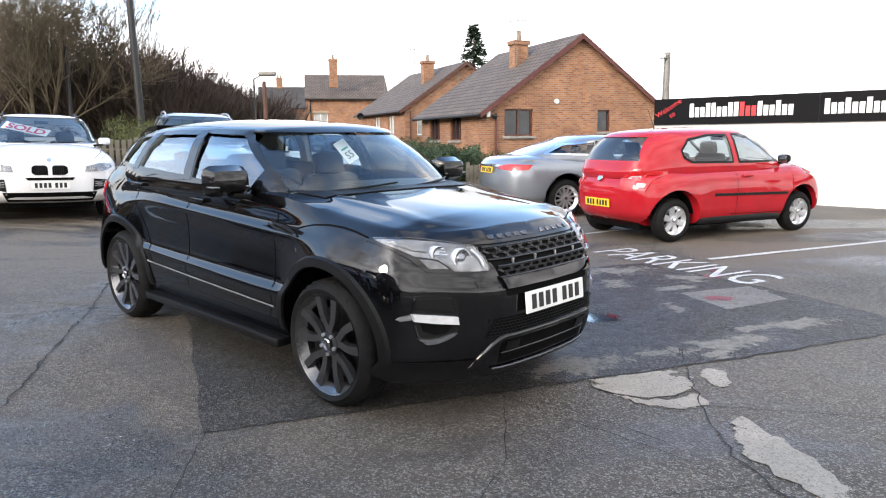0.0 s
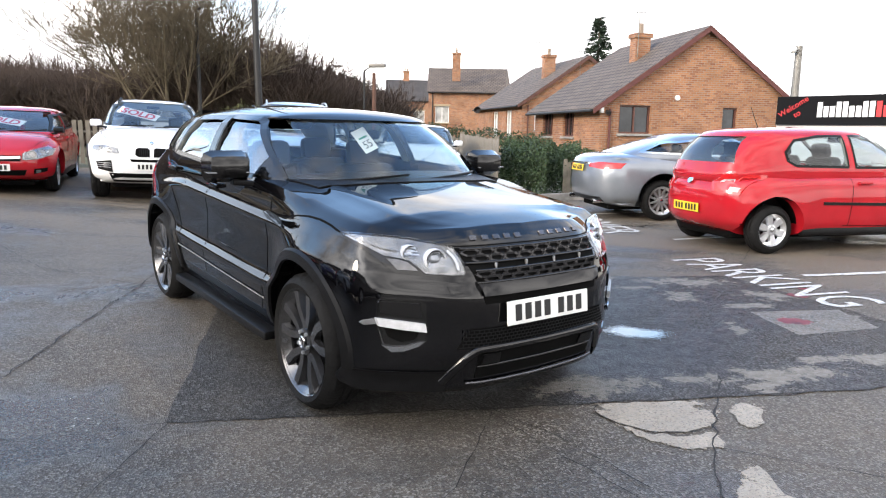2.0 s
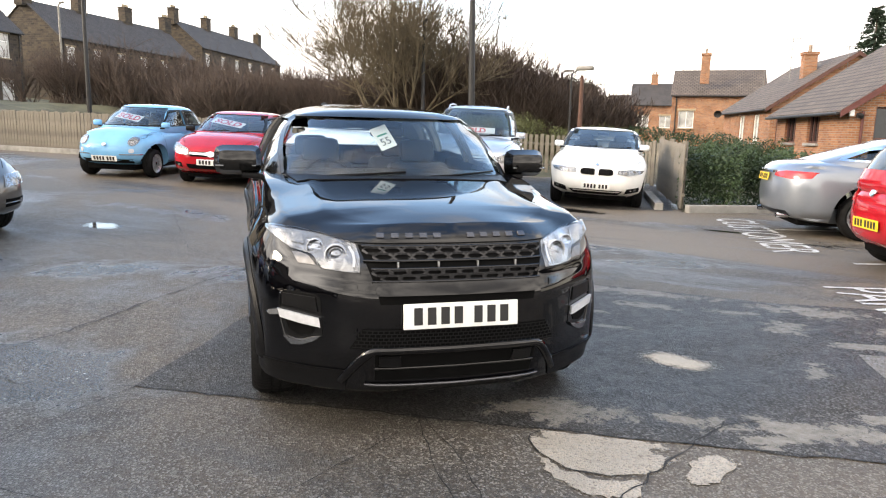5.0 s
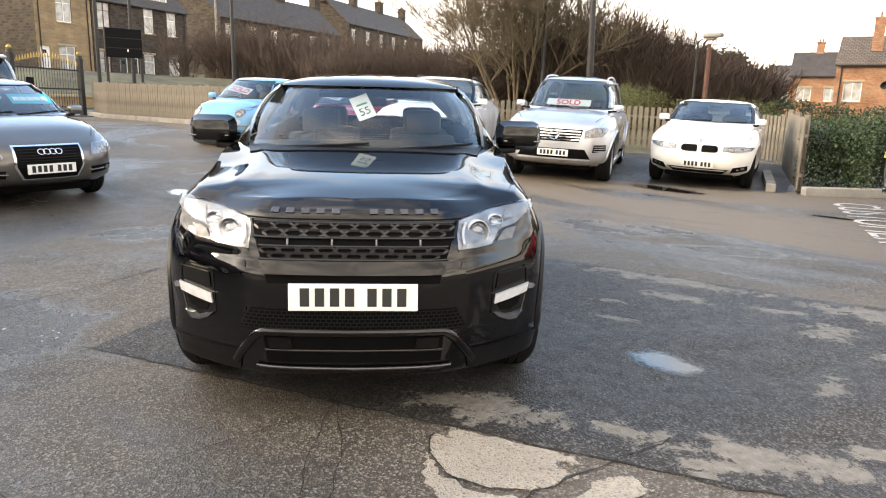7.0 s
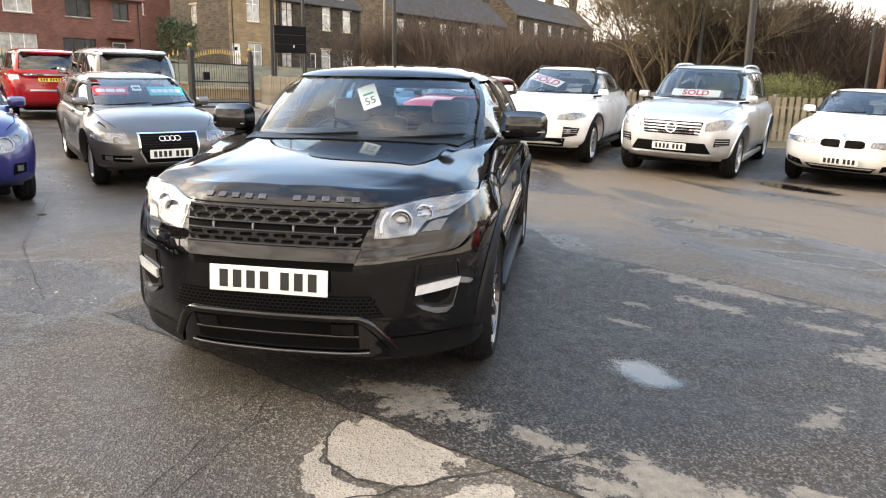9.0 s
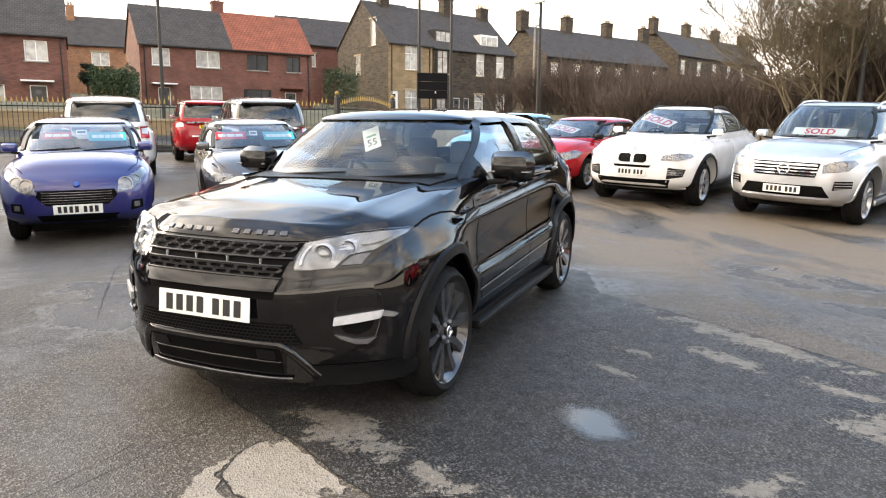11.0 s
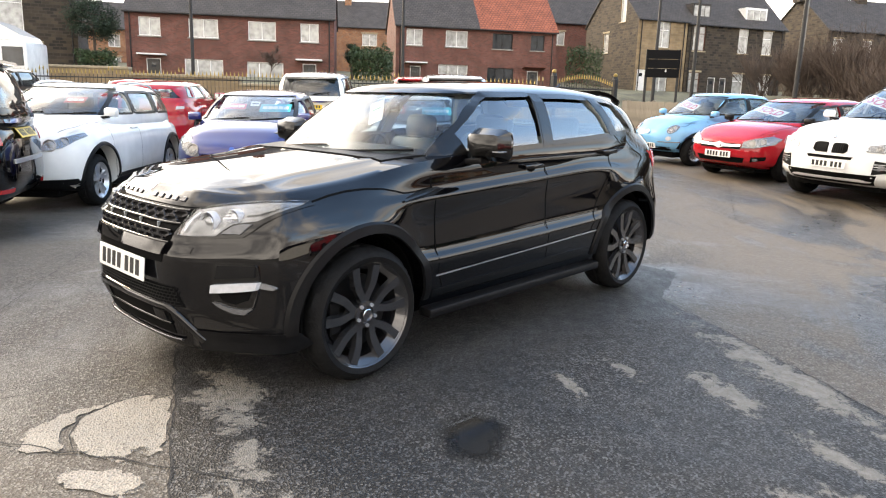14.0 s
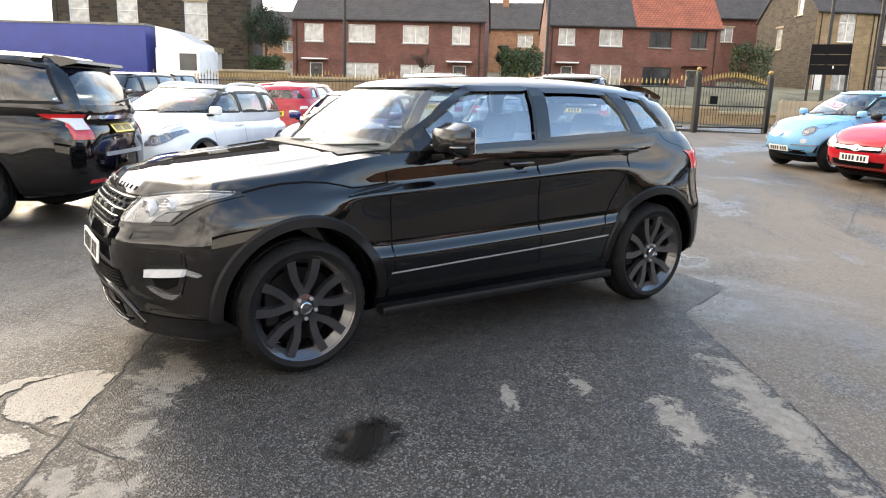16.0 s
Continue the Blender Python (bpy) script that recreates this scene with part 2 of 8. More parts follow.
def ragged(m, radial=1.0, reach=0.85, soft=0.12, scale=5.0, jag=1.5):
    """Breaks the outline of a stain: the surface fades out unevenly towards its rim and in holes."""
    n, l = m.node_tree.nodes, m.node_tree.links
    out = n["Material Output"]
    src = out.inputs[0].links[0].from_socket
    co = n.new("ShaderNodeTexCoord")
    c = n.new("ShaderNodeVectorMath")
    c.operation = "SUBTRACT"
    c.inputs[1].default_value = (0.5, 0.5, 0.0)
    l.new(co.outputs["Generated"], c.inputs[0])
    f = n.new("ShaderNodeVectorMath")
    f.operation = "MULTIPLY"
    f.inputs[1].default_value = (2 * radial, 2 * radial, 0)
    l.new(c.outputs[0], f.inputs[0])
    d = n.new("ShaderNodeVectorMath")
    d.operation = "LENGTH"
    l.new(f.outputs[0], d.inputs[0])
    t = n.new("ShaderNodeTexNoise")
    t.inputs["Scale"].default_value, t.inputs["Detail"].default_value, t.inputs["Roughness"].default_value = scale, 8, 0.68
    l.new(co.outputs["Object"], t.inputs[0])
    k = n.new("ShaderNodeMath")
    k.operation = "MULTIPLY_ADD"
    k.inputs[1].default_value = jag
    l.new(t.outputs[0], k.inputs[0])
    l.new(d.outputs["Value"], k.inputs[2])
    r = n.new("ShaderNodeMapRange")
    r.interpolation_type = "SMOOTHSTEP"
    r.inputs[1].default_value, r.inputs[2].default_value, r.inputs[3].default_value, r.inputs[4].default_value = reach + jag * .5 - soft - .3, reach + jag * .5 + soft - .3, 0, 1
    l.new(k.outputs[0], r.inputs[0])
    mx, tr = n.new("ShaderNodeMixShader"), n.new("ShaderNodeBsdfTransparent")
    l.new(r.outputs[0], mx.inputs[0])
    l.new(src, mx.inputs[1])
    l.new(tr.outputs[0], mx.inputs[2])
    l.new(mx.outputs[0], out.inputs[0])
    return m


def brickwork(name, a, b, mortar, width=0.225, height=0.075, gap=0.012, rough=0.85):
    """Courses of bricks on upright walls, laid out along the wall and up it."""
    m = bpy.data.materials.new(name)
    m.use_nodes = True
    n, l = m.node_tree.nodes, m.node_tree.links
    p = n["Principled BSDF"]
    co = n.new("ShaderNodeUVMap")
    t = n.new("ShaderNodeTexBrick")
    t.inputs["Scale"].default_value = 1.0
    t.inputs["Brick Width"].default_value, t.inputs["Row Height"].default_value = width, height
    t.inputs["Mortar Size"].default_value, t.inputs["Mortar Smooth"].default_value = gap, 0.3
    t.inputs["Color1"].default_value, t.inputs["Color2"].default_value = (*a, 1), (*b, 1)
    t.inputs["Mortar"].default_value = (*mortar, 1)
    l.new(co.outputs[0], t.inputs[0])
    stain = n.new("ShaderNodeTexNoise")
    stain.inputs["Scale"].default_value, stain.inputs["Detail"].default_value = 1.1, 8
    l.new(co.outputs[0], stain.inputs[0])
    r = n.new("ShaderNodeValToRGB")
    r.color_ramp.elements[0].position, r.color_ramp.elements[1].position = 0.3, 0.72
    r.color_ramp.elements[0].color, r.color_ramp.elements[1].color = (0.72, 0.7, 0.68, 1), (1.12, 1.1, 1.08, 1)
    l.new(stain.outputs[0], r.inputs[0])
    x = n.new("ShaderNodeMix")
    x.data_type, x.blend_type = "RGBA", "MULTIPLY"
    x.inputs[0].default_value = 1
    l.new(t.outputs[0], x.inputs[6])
    l.new(r.outputs[0], x.inputs[7])
    l.new(x.outputs[2], p.inputs["Base Color"])
    p.inputs["Roughness"].default_value = rough
    bp = n.new("ShaderNodeBump")
    bp.inputs["Strength"].default_value, bp.inputs["Distance"].default_value = 0.6, 0.012
    bp.invert = True
    l.new(t.outputs["Fac"], bp.inputs["Height"])
    l.new(bp.outputs[0], p.inputs["Normal"])
    return m


BLACK = paint("black_paint", (0.0018, 0.0018, 0.0024))
BLACK.node_tree.nodes["Principled BSDF"].inputs["Coat IOR"].default_value = 1.52
WHITE = paint("white_paint", (0.72, 0.72, 0.72))
CREAM = paint("cream_white_paint", (0.74, 0.73, 0.70))
SILVER = paint("silver_paint", (0.55, 0.57, 0.60), 0.7)
RED = paint("red_paint", (0.35, 0.011, 0.018))
CRIMSON = paint("crimson_paint", (0.33, 0.012, 0.022))
BLUE = paint("sky_blue_paint", (0.16, 0.38, 0.60))
NAVY = paint("deep_blue_paint", (0.013, 0.015, 0.12), 0.2)
GREY = paint("grey_brown_paint", (0.085, 0.08, 0.075), 0.5)
STEEL = paint("steel_grey_paint", (0.23, 0.25, 0.28), 0.6)
DARK = paint("dark_grey_paint", (0.03, 0.031, 0.034), 0.3)
TRIM = mat("black_plastic", (0.006, 0.006, 0.0065), 0.38, 0, 0.2, 20, 0.1, spec=0.16)
GLOSS = mat("gloss_black", (0.006, 0.006, 0.006), 0.12, 0, 0.1, 9)
# near-black: paints the shade inside openings, serves black parts and joints too
BLACK_AND_SHADE = mat("black_parts_and_shade", (0.004, 0.004, 0.004), 0.8, 0, 0.2, spec=0.05)
RUBBER = mat("tyre_rubber", (0.009, 0.009, 0.0092), 0.7, 0, 0.25, 14, 0.25, bump_scale=60, spec=0.12)
DARKALLOY = mat("dark_gloss_alloy", (0.060, 0.060, 0.063), 0.24, 0.75, 0.15, 10, 0, 0.8)
GUN = mat("gunmetal_alloy", (0.10, 0.10, 0.108), 0.25, 0.8, 0.15, 10)
ALLOY = mat("silver_alloy", (0.55, 0.56, 0.58), 0.3, 0.8, 0.12, 10)
GRILLE = mat("dark_gloss_mesh", (0.035, 0.035, 0.037), 0.25, 0.6, 0.1, 10)
CHROME = mat("chrome", (0.75, 0.76, 0.78), 0.1, 1.0, 0.05, 6)
CHROMED = mat("dark_polished_trim", (0.30, 0.31, 0.33), 0.12, 0.9, 0.1, 8)
DISC = mat("brake_steel", (0.3, 0.28, 0.26), 0.35, 0.9, 0.3, 12)
WINDOW = glass("tinted_car_glass", (0.84, 0.91, 0.92), 0.09)
CARGLASS = glass("grey_car_glass", (0.62, 0.69, 0.72), 0.09)
PRIVACY = glass("privacy_glass", (0.22, 0.25, 0.26), 0.10)
TINT = glass("tinted_side_glass", (0.62, 0.74, 0.79), 0.26)
LENS = glass("clear_lens", (0.93, 0.94, 0.95), 0.05)
LAMPBASE = mat("lamp_reflector", (0.22, 0.225, 0.235), 0.25, 0.6, 0.25, 22, 0.4, bump_scale=34)
BRIGHTLAMP = mat("bright_lamp_reflector", (0.26, 0.26, 0.262), 0.2, 0.6, 0.55, 14, 0.5, bump_scale=18)
SIGNAL = mat("smoked_indicator", (0.12, 0.12, 0.125), 0.2, 0.2, 0.2, 30, 0.2)
FROST = mat("frosted_lamp", (0.50, 0.51, 0.53), 0.25, 0, 0.1, 40, 0.2)
REDLAMP = mat("red_lamp", (0.42, 0.01, 0.012), 0.12, 0, 0.2, 18, 0, 0.6)
SEAT = mat("dark_leather", (0.035, 0.035, 0.037), 0.5, 0, 0.3, 12, 0.3)
HEADLINE = mat("pale_headlining", (0.5, 0.5, 0.46), 0.9, 0, 0.05)
PLATEW = mat("white_plate", (0.75, 0.75, 0.72), 0.35, 0, 0.04, 10)
PLATEY = mat("yellow_plate", (0.75, 0.50, 0.03), 0.35, 0, 0.06, 10)
INK = mat("black_ink", (0.01, 0.01, 0.01), 0.5, 0, 0)
CARDW = mat("white_card", (0.78, 0.78, 0.76), 0.6, 0, 0.03, 10)
CARDR = mat("red_card", (0.62, 0.03, 0.035), 0.6, 0, 0.08, 10)
CARDT = mat("turquoise_card", (0.02, 0.42, 0.50), 0.6, 0, 0.08, 10)
CARDB = mat("badge_blue", (0.02, 0.08, 0.35), 0.3, 0, 0.05)
GREENINK = mat("green_ink", (0.05, 0.25, 0.16), 0.5, 0, 0)
LOT = tarmac("worn_damp_tarmac", (0.094, 0.081, 0.066), 0.22, (0.26, 0.24, 0.21), 0.45, wet_level=0.52, dry=(0.150, 0.123, 0.094),
             films=((-3.7, 5.0, 1.5, .6, 25), (-2.2, 3.0, 1.6, .8, 10), (-6.8, 7.6, 1.6, .4, 10), (-3.0, 6.9, .8, .4, 20), (-1.3, 9.2, 1.5, .6, 20), (1.5, 11.6, 1.2, .5, 30), (.2, 9.0, .9, .35, 25)))
NEWLOT = tarmac("darker_patched_tarmac", (0.056, 0.051, 0.045), 0.40, (0.21, 0.20, 0.185), 0.3, (0.23, 0.21, 0.18), 0.0, wet_level=0.45, gloss=(0.12, 0.26),
                worn=((.35, 7.22, 1.15, .22, 16), (.62, 6.82, .36, .14, 20), (.36, 6.36, .2, .08, 25), (.58, 6.04, .24, .06, 20), (1.65, 6.85, .28, .24, 60), (1.93, 5.9, .13, .26, 10), (1.75, 7.5, .7, .28, 15),
                      (2.15, 6.65, .4, .12, 25), (.92, 4.40, .52, .22, 25), (1.45, 4.66, .3, .12, 25), (1.86, 4.66, .3, .13, 25), (2.3, 5.25, .25, .12, 30), (2.4, 7.1, .3, .3, 0), (1.2, 7.05, .3, .12, 20), (2.6, 6.4, .5, .25, 30), (2.0, 4.9, .6, .2, 25), (2.7, 5.4, .5, .2, 20)))
ROADM = tarmac("road_asphalt", (0.06, 0.06, 0.062), 0.25, (0.2, 0.2, 0.2), 0.2)
PALE = ragged(tarmac("pale_worn_concrete", (0.39, 0.35, 0.295), 0.4, (0.30, 0.28, 0.24), 0.3, (0.1, 0.095, 0.09), 0.05, wet_level=0.66), 0.6, 0.92, 0.05, 5, 1.5)
CRACK = mat("crack_filler", (0.018, 0.017, 0.016), 0.8, 0, 0.4, 20, 0.4)
WATER = ragged(mat("puddle_water", (0.014, 0.013, 0.012), 0.04, 0, 0.1, 5, 0, 0, spec=0.7), 1.0, 0.85, 0.22, 7, 0.9)
ROADWHITE = mat("worn_white_road_paint", (0.52, 0.51, 0.48), 0.7, 0, 0.35, 22, 0.3)
REDSTAIN = mat("red_paint_stain", (0.16, 0.02, 0.022), 0.5, 0, 0.5, 9)
GRASS = mat("rough_grass", (0.085, 0.08, 0.045), 0.95, 0, 0.5, 0.6, 0.6, bump_scale=20)
HILL = mat("winter_hillside", (0.14, 0.11, 0.085), 0.95, 0, 0.45, 0.03, 0.5, bump_scale=0.4)
KERB = mat("concrete_kerb", (0.26, 0.25, 0.23), 0.85, 0, 0.25, 5, 0.4)
WOOD = mat("weathered_fence_wood", (0.17, 0.15, 0.12), 0.85, 0, 0.35, 3, 0.5, bump_scale=30)
BRICK = brickwork("orange_brick", (0.42, 0.19, 0.085), (0.24, 0.09, 0.042), (0.30, 0.24, 0.19))
REDBRICK = brickwork("dark_red_brick", (0.20, 0.066, 0.048), (0.10, 0.036, 0.03), (0.17, 0.11, 0.09))
STONE = brickwork("blackened_sandstone", (0.070, 0.052, 0.034), (0.018, 0.015, 0.012), (0.060, 0.048, 0.035), 0.46, 0.22, 0.022)
BUFF = brickwork("buff_sandstone", (0.30, 0.22, 0.125), (0.23, 0.165, 0.095), (0.27, 0.21, 0.14), 0.55, 0.22, 0.02)
TILEB = brickwork("brown_roof_tiles", (0.16, 0.125, 0.10), (0.125, 0.10, 0.08), (0.05, 0.04, 0.035), 0.33, 0.28, 0.035)
TILER = brickwork("orange_roof_tiles", (0.36, 0.11, 0.055), (0.30, 0.09, 0.045), (0.14, 0.045, 0.03), 0.3, 0.28, 0.035)
SLATE = brickwork("dark_roof_slates", (0.075, 0.066, 0.062), (0.055, 0.05, 0.048), (0.025, 0.023, 0.022), 0.3, 0.25, 0.02)
UPVC = mat("white_window_frame", (0.75, 0.75, 0.74), 0.4, 0, 0.04, 6)
BROWNW = mat("brown_window_frame", (0.09, 0.035, 0.025), 0.5, 0, 0.2, 6)
HOUSEGLASS = mat("house_window_glass", (0.02, 0.024, 0.028), 0.04, 0, 0.6, 1.6, 0, 0, spec=0.45)
CURTAIN = mat("net_curtain_glass", (0.36, 0.36, 0.345), 0.12, 0, 0.35, 2.5, 0, 0, spec=0.8)
SIGNBLACK = mat("black_sign_board", (0.006, 0.006, 0.007), 0.5, 0, 0.1, 2, spec=0.08)
RENDERW = mat("white_painted_wall", (0.74, 0.73, 0.70), 0.7, 0, 0.06, 1.2, 0.2)
POLE = mat("dark_painted_steel", (0.02, 0.02, 0.021), 0.5, 0.3, 0.2, 5)
POLEG = mat("grey_galvanised_steel", (0.22, 0.21, 0.19), 0.6, 0.4, 0.2, 5)
GOLD = mat("gold_paint", (0.30, 0.21, 0.06), 0.4, 0.5, 0.15, 8)
BARK = mat("winter_bark", (0.125, 0.10, 0.065), 0.95, 0, 0.3, 4, 0.5)
BARKD = mat("dark_twigs", (0.070, 0.050, 0.039), 0.95, 0, 0.3, 1.5)
LEAF = mat("hedge_leaf", (0.03, 0.055, 0.018), 0.6, 0, 0.5, 3)
LEAFY = mat("yellow_green_shrub", (0.085, 0.095, 0.028), 0.7, 0, 0.5, 3)
FIR = mat("dark_conifer", (0.018, 0.035, 0.018), 0.8, 0, 0.4, 3)
LORRYB = mat("blue_trailer_curtain", (0.03, 0.045, 0.22), 0.5, 0, 0.1, 2, 0.1)
DOORB = mat("dark_front_door", (0.03, 0.028, 0.026), 0.4, 0, 0.2)
STONETRIM = mat("stone_lintel", (0.33, 0.27, 0.18), 0.8, 0, 0.15, 4)


# ---- building helpers ----
def part(name, bm, material, parent=None, label="", smooth=False):
    me = bpy.data.meshes.new(name)
    bm.to_mesh(me)
    bm.free()
    me.materials.append(material)
    if smooth:
        for f in me.polygons:
            f.use_smooth = True
        me.set_sharp_from_angle(angle=radians(38))
    ob = new(name, me)
    if parent:
        ob.parent = parent
    if label:
        tagged(ob, label)
    return ob


def thing(name, label, category, at=None, group="", kind=""):
    ob = new(name)
    ob.empty_display_size = 0.2
    if at is not None:
        ob.matrix_world = at
    group = group or {"car": "parked cars", "sold_sign": "sold cards", "price_card": "price cards", "house": "houses round the yard", "street_lamp": "street lamps", "tree": "bare and evergreen trees",
                      "roof_aerial": "roof aerials", "fence": "yard fences"}.get(name, "")
    return tagged(ob, label, category, group, kind)


def B():
    return bmesh.new()


def add_box(bm, size, at=(0, 0, 0), rot=None, bevel=0.0):
    m = Matrix.Translation(at) @ (rot or Matrix()) @ Matrix.Diagonal((*size, 1))
    r = bmesh.ops.create_cube(bm, size=1.0, matrix=m)
    if bevel:
        es = {e for v in r["verts"] for e in v.link_edges}
        bmesh.ops.bevel(bm, geom=list(es), offset=bevel, segments=2, affect="EDGES", profile=0.5)
    return bm


def add_rod(bm, a, b, r0, r1=None, seg=8):
    a, b = Vector(a), Vector(b)
    d = b - a
    if d.length < 1e-5:
        return bm
    q = d.to_track_quat("Z", "Y").to_matrix().to_4x4()
    bmesh.ops.create_cone(bm, cap_ends=True, segments=seg, radius1=r0, radius2=r0 if r1 is None else r1, depth=d.length,
                          matrix=Matrix.Translation((a + b) / 2) @ q)
    return bm


def prism(bm, pts, axis, lo, hi):
    """A polygon, given in the two other axes, pushed along axis (0, 1 or 2) from lo to hi."""
    def at(p, v):
        q = list(p)
        q.insert(axis, v)
        return q
    n = len(pts)
    a = [bm.verts.new(at(p, lo)) for p in pts]
    b = [bm.verts.new(at(p, hi)) for p in pts]
    bm.faces.new(a)
    bm.faces.new(b[::-1])
    for i in range(n):
        bm.faces.new((a[i], b[i], b[(i + 1) % n], a[(i + 1) % n]))
    bmesh.ops.recalc_face_normals(bm, faces=bm.faces)
    return bm


def tube(bm, pts, r0, r1=None, seg=6):
    """One bent rod along a line of points."""
    r1 = r0 if r1 is None else r1
    rings, n = [], len(pts)
    for i, p in enumerate(pts):
        d = (Vector(pts[min(n - 1, i + 1)]) - Vector(pts[max(0, i - 1)])).normalized()
        s = d.cross(Vector((0, 0, 1)) if abs(d.z) < .9 else Vector((1, 0, 0))).normalized()
        t = d.cross(s)
        r = r0 + (r1 - r0) * i / max(1, n - 1)
        rings.append([bm.verts.new(Vector(p) + s * (r * math.cos(2 * math.pi * k / seg)) + t * (r * math.sin(2 * math.pi * k / seg))) for k in range(seg)])
    for a, b in zip(rings, rings[1:]):
        for k in range(seg):
            bm.faces.new((a[k], a[(k + 1) % seg], b[(k + 1) % seg], b[k]))
    for e in (rings[0], rings[-1]):
        bm.faces.new(e)
    bmesh.ops.recalc_face_normals(bm, faces=bm.faces)
    return bm


def spin(bm, profile, seg=48, axis=1, centre=(0, 0, 0)):
    """A ring or disc: profile of (along the axis, radius), turned round the y axis."""
    rings = []
    for i in range(seg):
        a = 2 * math.pi * i / seg
        rings.append([bm.verts.new((centre[0] + r * math.cos(a), centre[1] + t, centre[2] + r * math.sin(a))) for t, r in profile])
    for i in range(seg):
        p, q = rings[i], rings[(i + 1) % seg]
        for j in range(len(profile) - 1):
            bm.faces.new((p[j], p[j + 1], q[j + 1], q[j]))
    bmesh.ops.recalc_face_normals(bm, faces=bm.faces)
    return bm


def curve(pts):
    """A smooth line through (s, value) points."""
    xs, ys = [p[0] for p in pts], [p[1] for p in pts]
    n = len(xs)
    sl = [(ys[i + 1] - ys[i]) / (xs[i + 1] - xs[i]) for i in range(n - 1)]
    tg = [sl[0]] + [0.0 if sl[i - 1] * sl[i] <= 0 else 2 * sl[i - 1] * sl[i] / (sl[i - 1] + sl[i]) for i in range(1, n - 1)] + [sl[-1]]

    def f(s):
        if s <= xs[0]:
            return ys[0] + tg[0] * (s - xs[0]) * 0.5
        if s >= xs[-1]:
            return ys[-1] + tg[-1] * (s - xs[-1]) * 0.5
        i = max(k for k in range(n - 1) if xs[k] <= s)
        h = xs[i + 1] - xs[i]
        t = (s - xs[i]) / h
        return ((2 * t ** 3 - 3 * t * t + 1) * ys[i] + (t ** 3 - 2 * t * t + t) * h * tg[i]
                + (3 * t * t - 2 * t ** 3) * ys[i + 1] + (t ** 3 - t * t) * h * tg[i + 1])
    return f


def softplus(u, k=1.2):
    return math.log1p(math.exp(u * k)) / k if u * k < 40 else u


def smooth01(t):
    t = min(1, max(0, t))
    return t * t * (3 - 2 * t)


def ground_z(x, y):
    """The yard is level round the middle and climbs gently towards the road; beyond the road the land rises, far off it is hilly."""
    u = softplus(-x - 4.5 + 0.35 * (y - 8))
    z = 0.75 * (1 - math.exp(-0.08 * u))
    z += 2.0 * smooth01((-x - 0.25 * y - 28) / 9) + 3.0 * smooth01((-x - 0.25 * y - 40) / 60)
    back, side = (.046 - x) * .755 + (y - 4.355) * .656, abs((x + .9226) * .656 + (y - 5.1989) * .755)
    z += .04 * smooth01(back / 2.57) * (1 - smooth01((back - 3.2) / 3.0)) * (1 - smooth01((side - 1.6) / 2.0))
    d = math.hypot(x, y)
    z -= 1.2 * smooth01((y - 21) / 25) * smooth01((x + 9) / 12)
    far = smooth01((-x / max(d, 1) + .05) / .2)
    z += far * 15 * smooth01((d - 140) / 260) + far * 5 * smooth01((d - 140) / 200) * noise.noise((x / 160, y / 160, 3.0))
    return z


def drape(bm, poly, lift, step, zf=ground_z):
    """A flat patch of the given outline laid on the ground, cut finely enough to follow it."""
    from mathutils.geometry import delaunay_2d_cdt
    xs, ys = [p[0] for p in poly], [p[1] for p in poly]
    pts = [Vector(p) for p in poly]
    edge = list(range(len(pts)))
    x = min(xs) + step / 2
    while x < max(xs):
        y = min(ys) + step / 2
        while y < max(ys):
            pts.append(Vector((x, y)))
            y += step
        x += step
    v, e, f, *_ = delaunay_2d_cdt(pts, [], [edge], 1, 1e-5)
    vs = [bm.verts.new((p.x, p.y, zf(p.x, p.y) + lift)) for p in v]
    for t in f:
        try:
            bm.faces.new([vs[i] for i in t])
        except ValueError:
            pass
    for g in bm.faces:
        g.normal_update()
        if g.normal.z < 0:
            g.normal_flip()
    return bm


def wiggly(poly, amount, cuts, seed):
    """The outline with its sides broken into short uneven runs."""
    r = random.Random(seed)
    out = []
    for i, p in enumerate(poly):
        q = poly[(i + 1) % len(poly)]
        for k in range(cuts):
            t = k / cuts
            j = amount if k else amount * 0.3
            out.append((p[0] + (q[0] - p[0]) * t + r.uniform(-j, j), p[1] + (q[1] - p[1]) * t + r.uniform(-j, j)))
    return out


def box_uv(ob, scale=1.0):
    """Lays metres on the faces, along and up each one."""
    me = ob.data
    uv = me.uv_layers.new(name="UVMap")
    for f in me.polygons:
        n = f.normal
        if abs(n.z) > 0.93:
            a, b = Vector((1, 0, 0)), Vector((0, 1, 0))
        else:
            a = Vector((-n.y, n.x, 0)).normalized()
            b = n.cross(a).normalized()
            if b.z < 0:
                b = -b
        for li in f.loop_indices:
            co = me.vertices[me.loops[li].vertex_index].co
            uv.data[li].uv = (co.dot(a) * scale, co.dot(b) * scale)
    return ob


def text_mesh(bm, words, size, m, depth=0.0, bold=0.0):
    """Words in the built-in letters, as flat or raised faces, set by the matrix m and centred."""
    cu = bpy.data.curves.new("letters", "FONT")
    cu.body, cu.size, cu.align_x, cu.align_y, cu.extrude, cu.resolution_u, cu.offset = words, size, "CENTER", "CENTER", depth, 3, bold
    ob = bpy.data.objects.new("letters", cu)
    me = bpy.data.meshes.new_from_object(ob)
    me.transform(m)
    bm.from_mesh(me)
    bpy.data.objects.remove(ob)
    bpy.data.meshes.remove(me)
    bpy.data.curves.remove(cu)
    return bm


# ---- cars: x ahead from the middle of the wheelbase, y to the left, z up from the ground ----
from mathutils.bvhtree import BVHTree
from mathutils.geometry import delaunay_2d_cdt


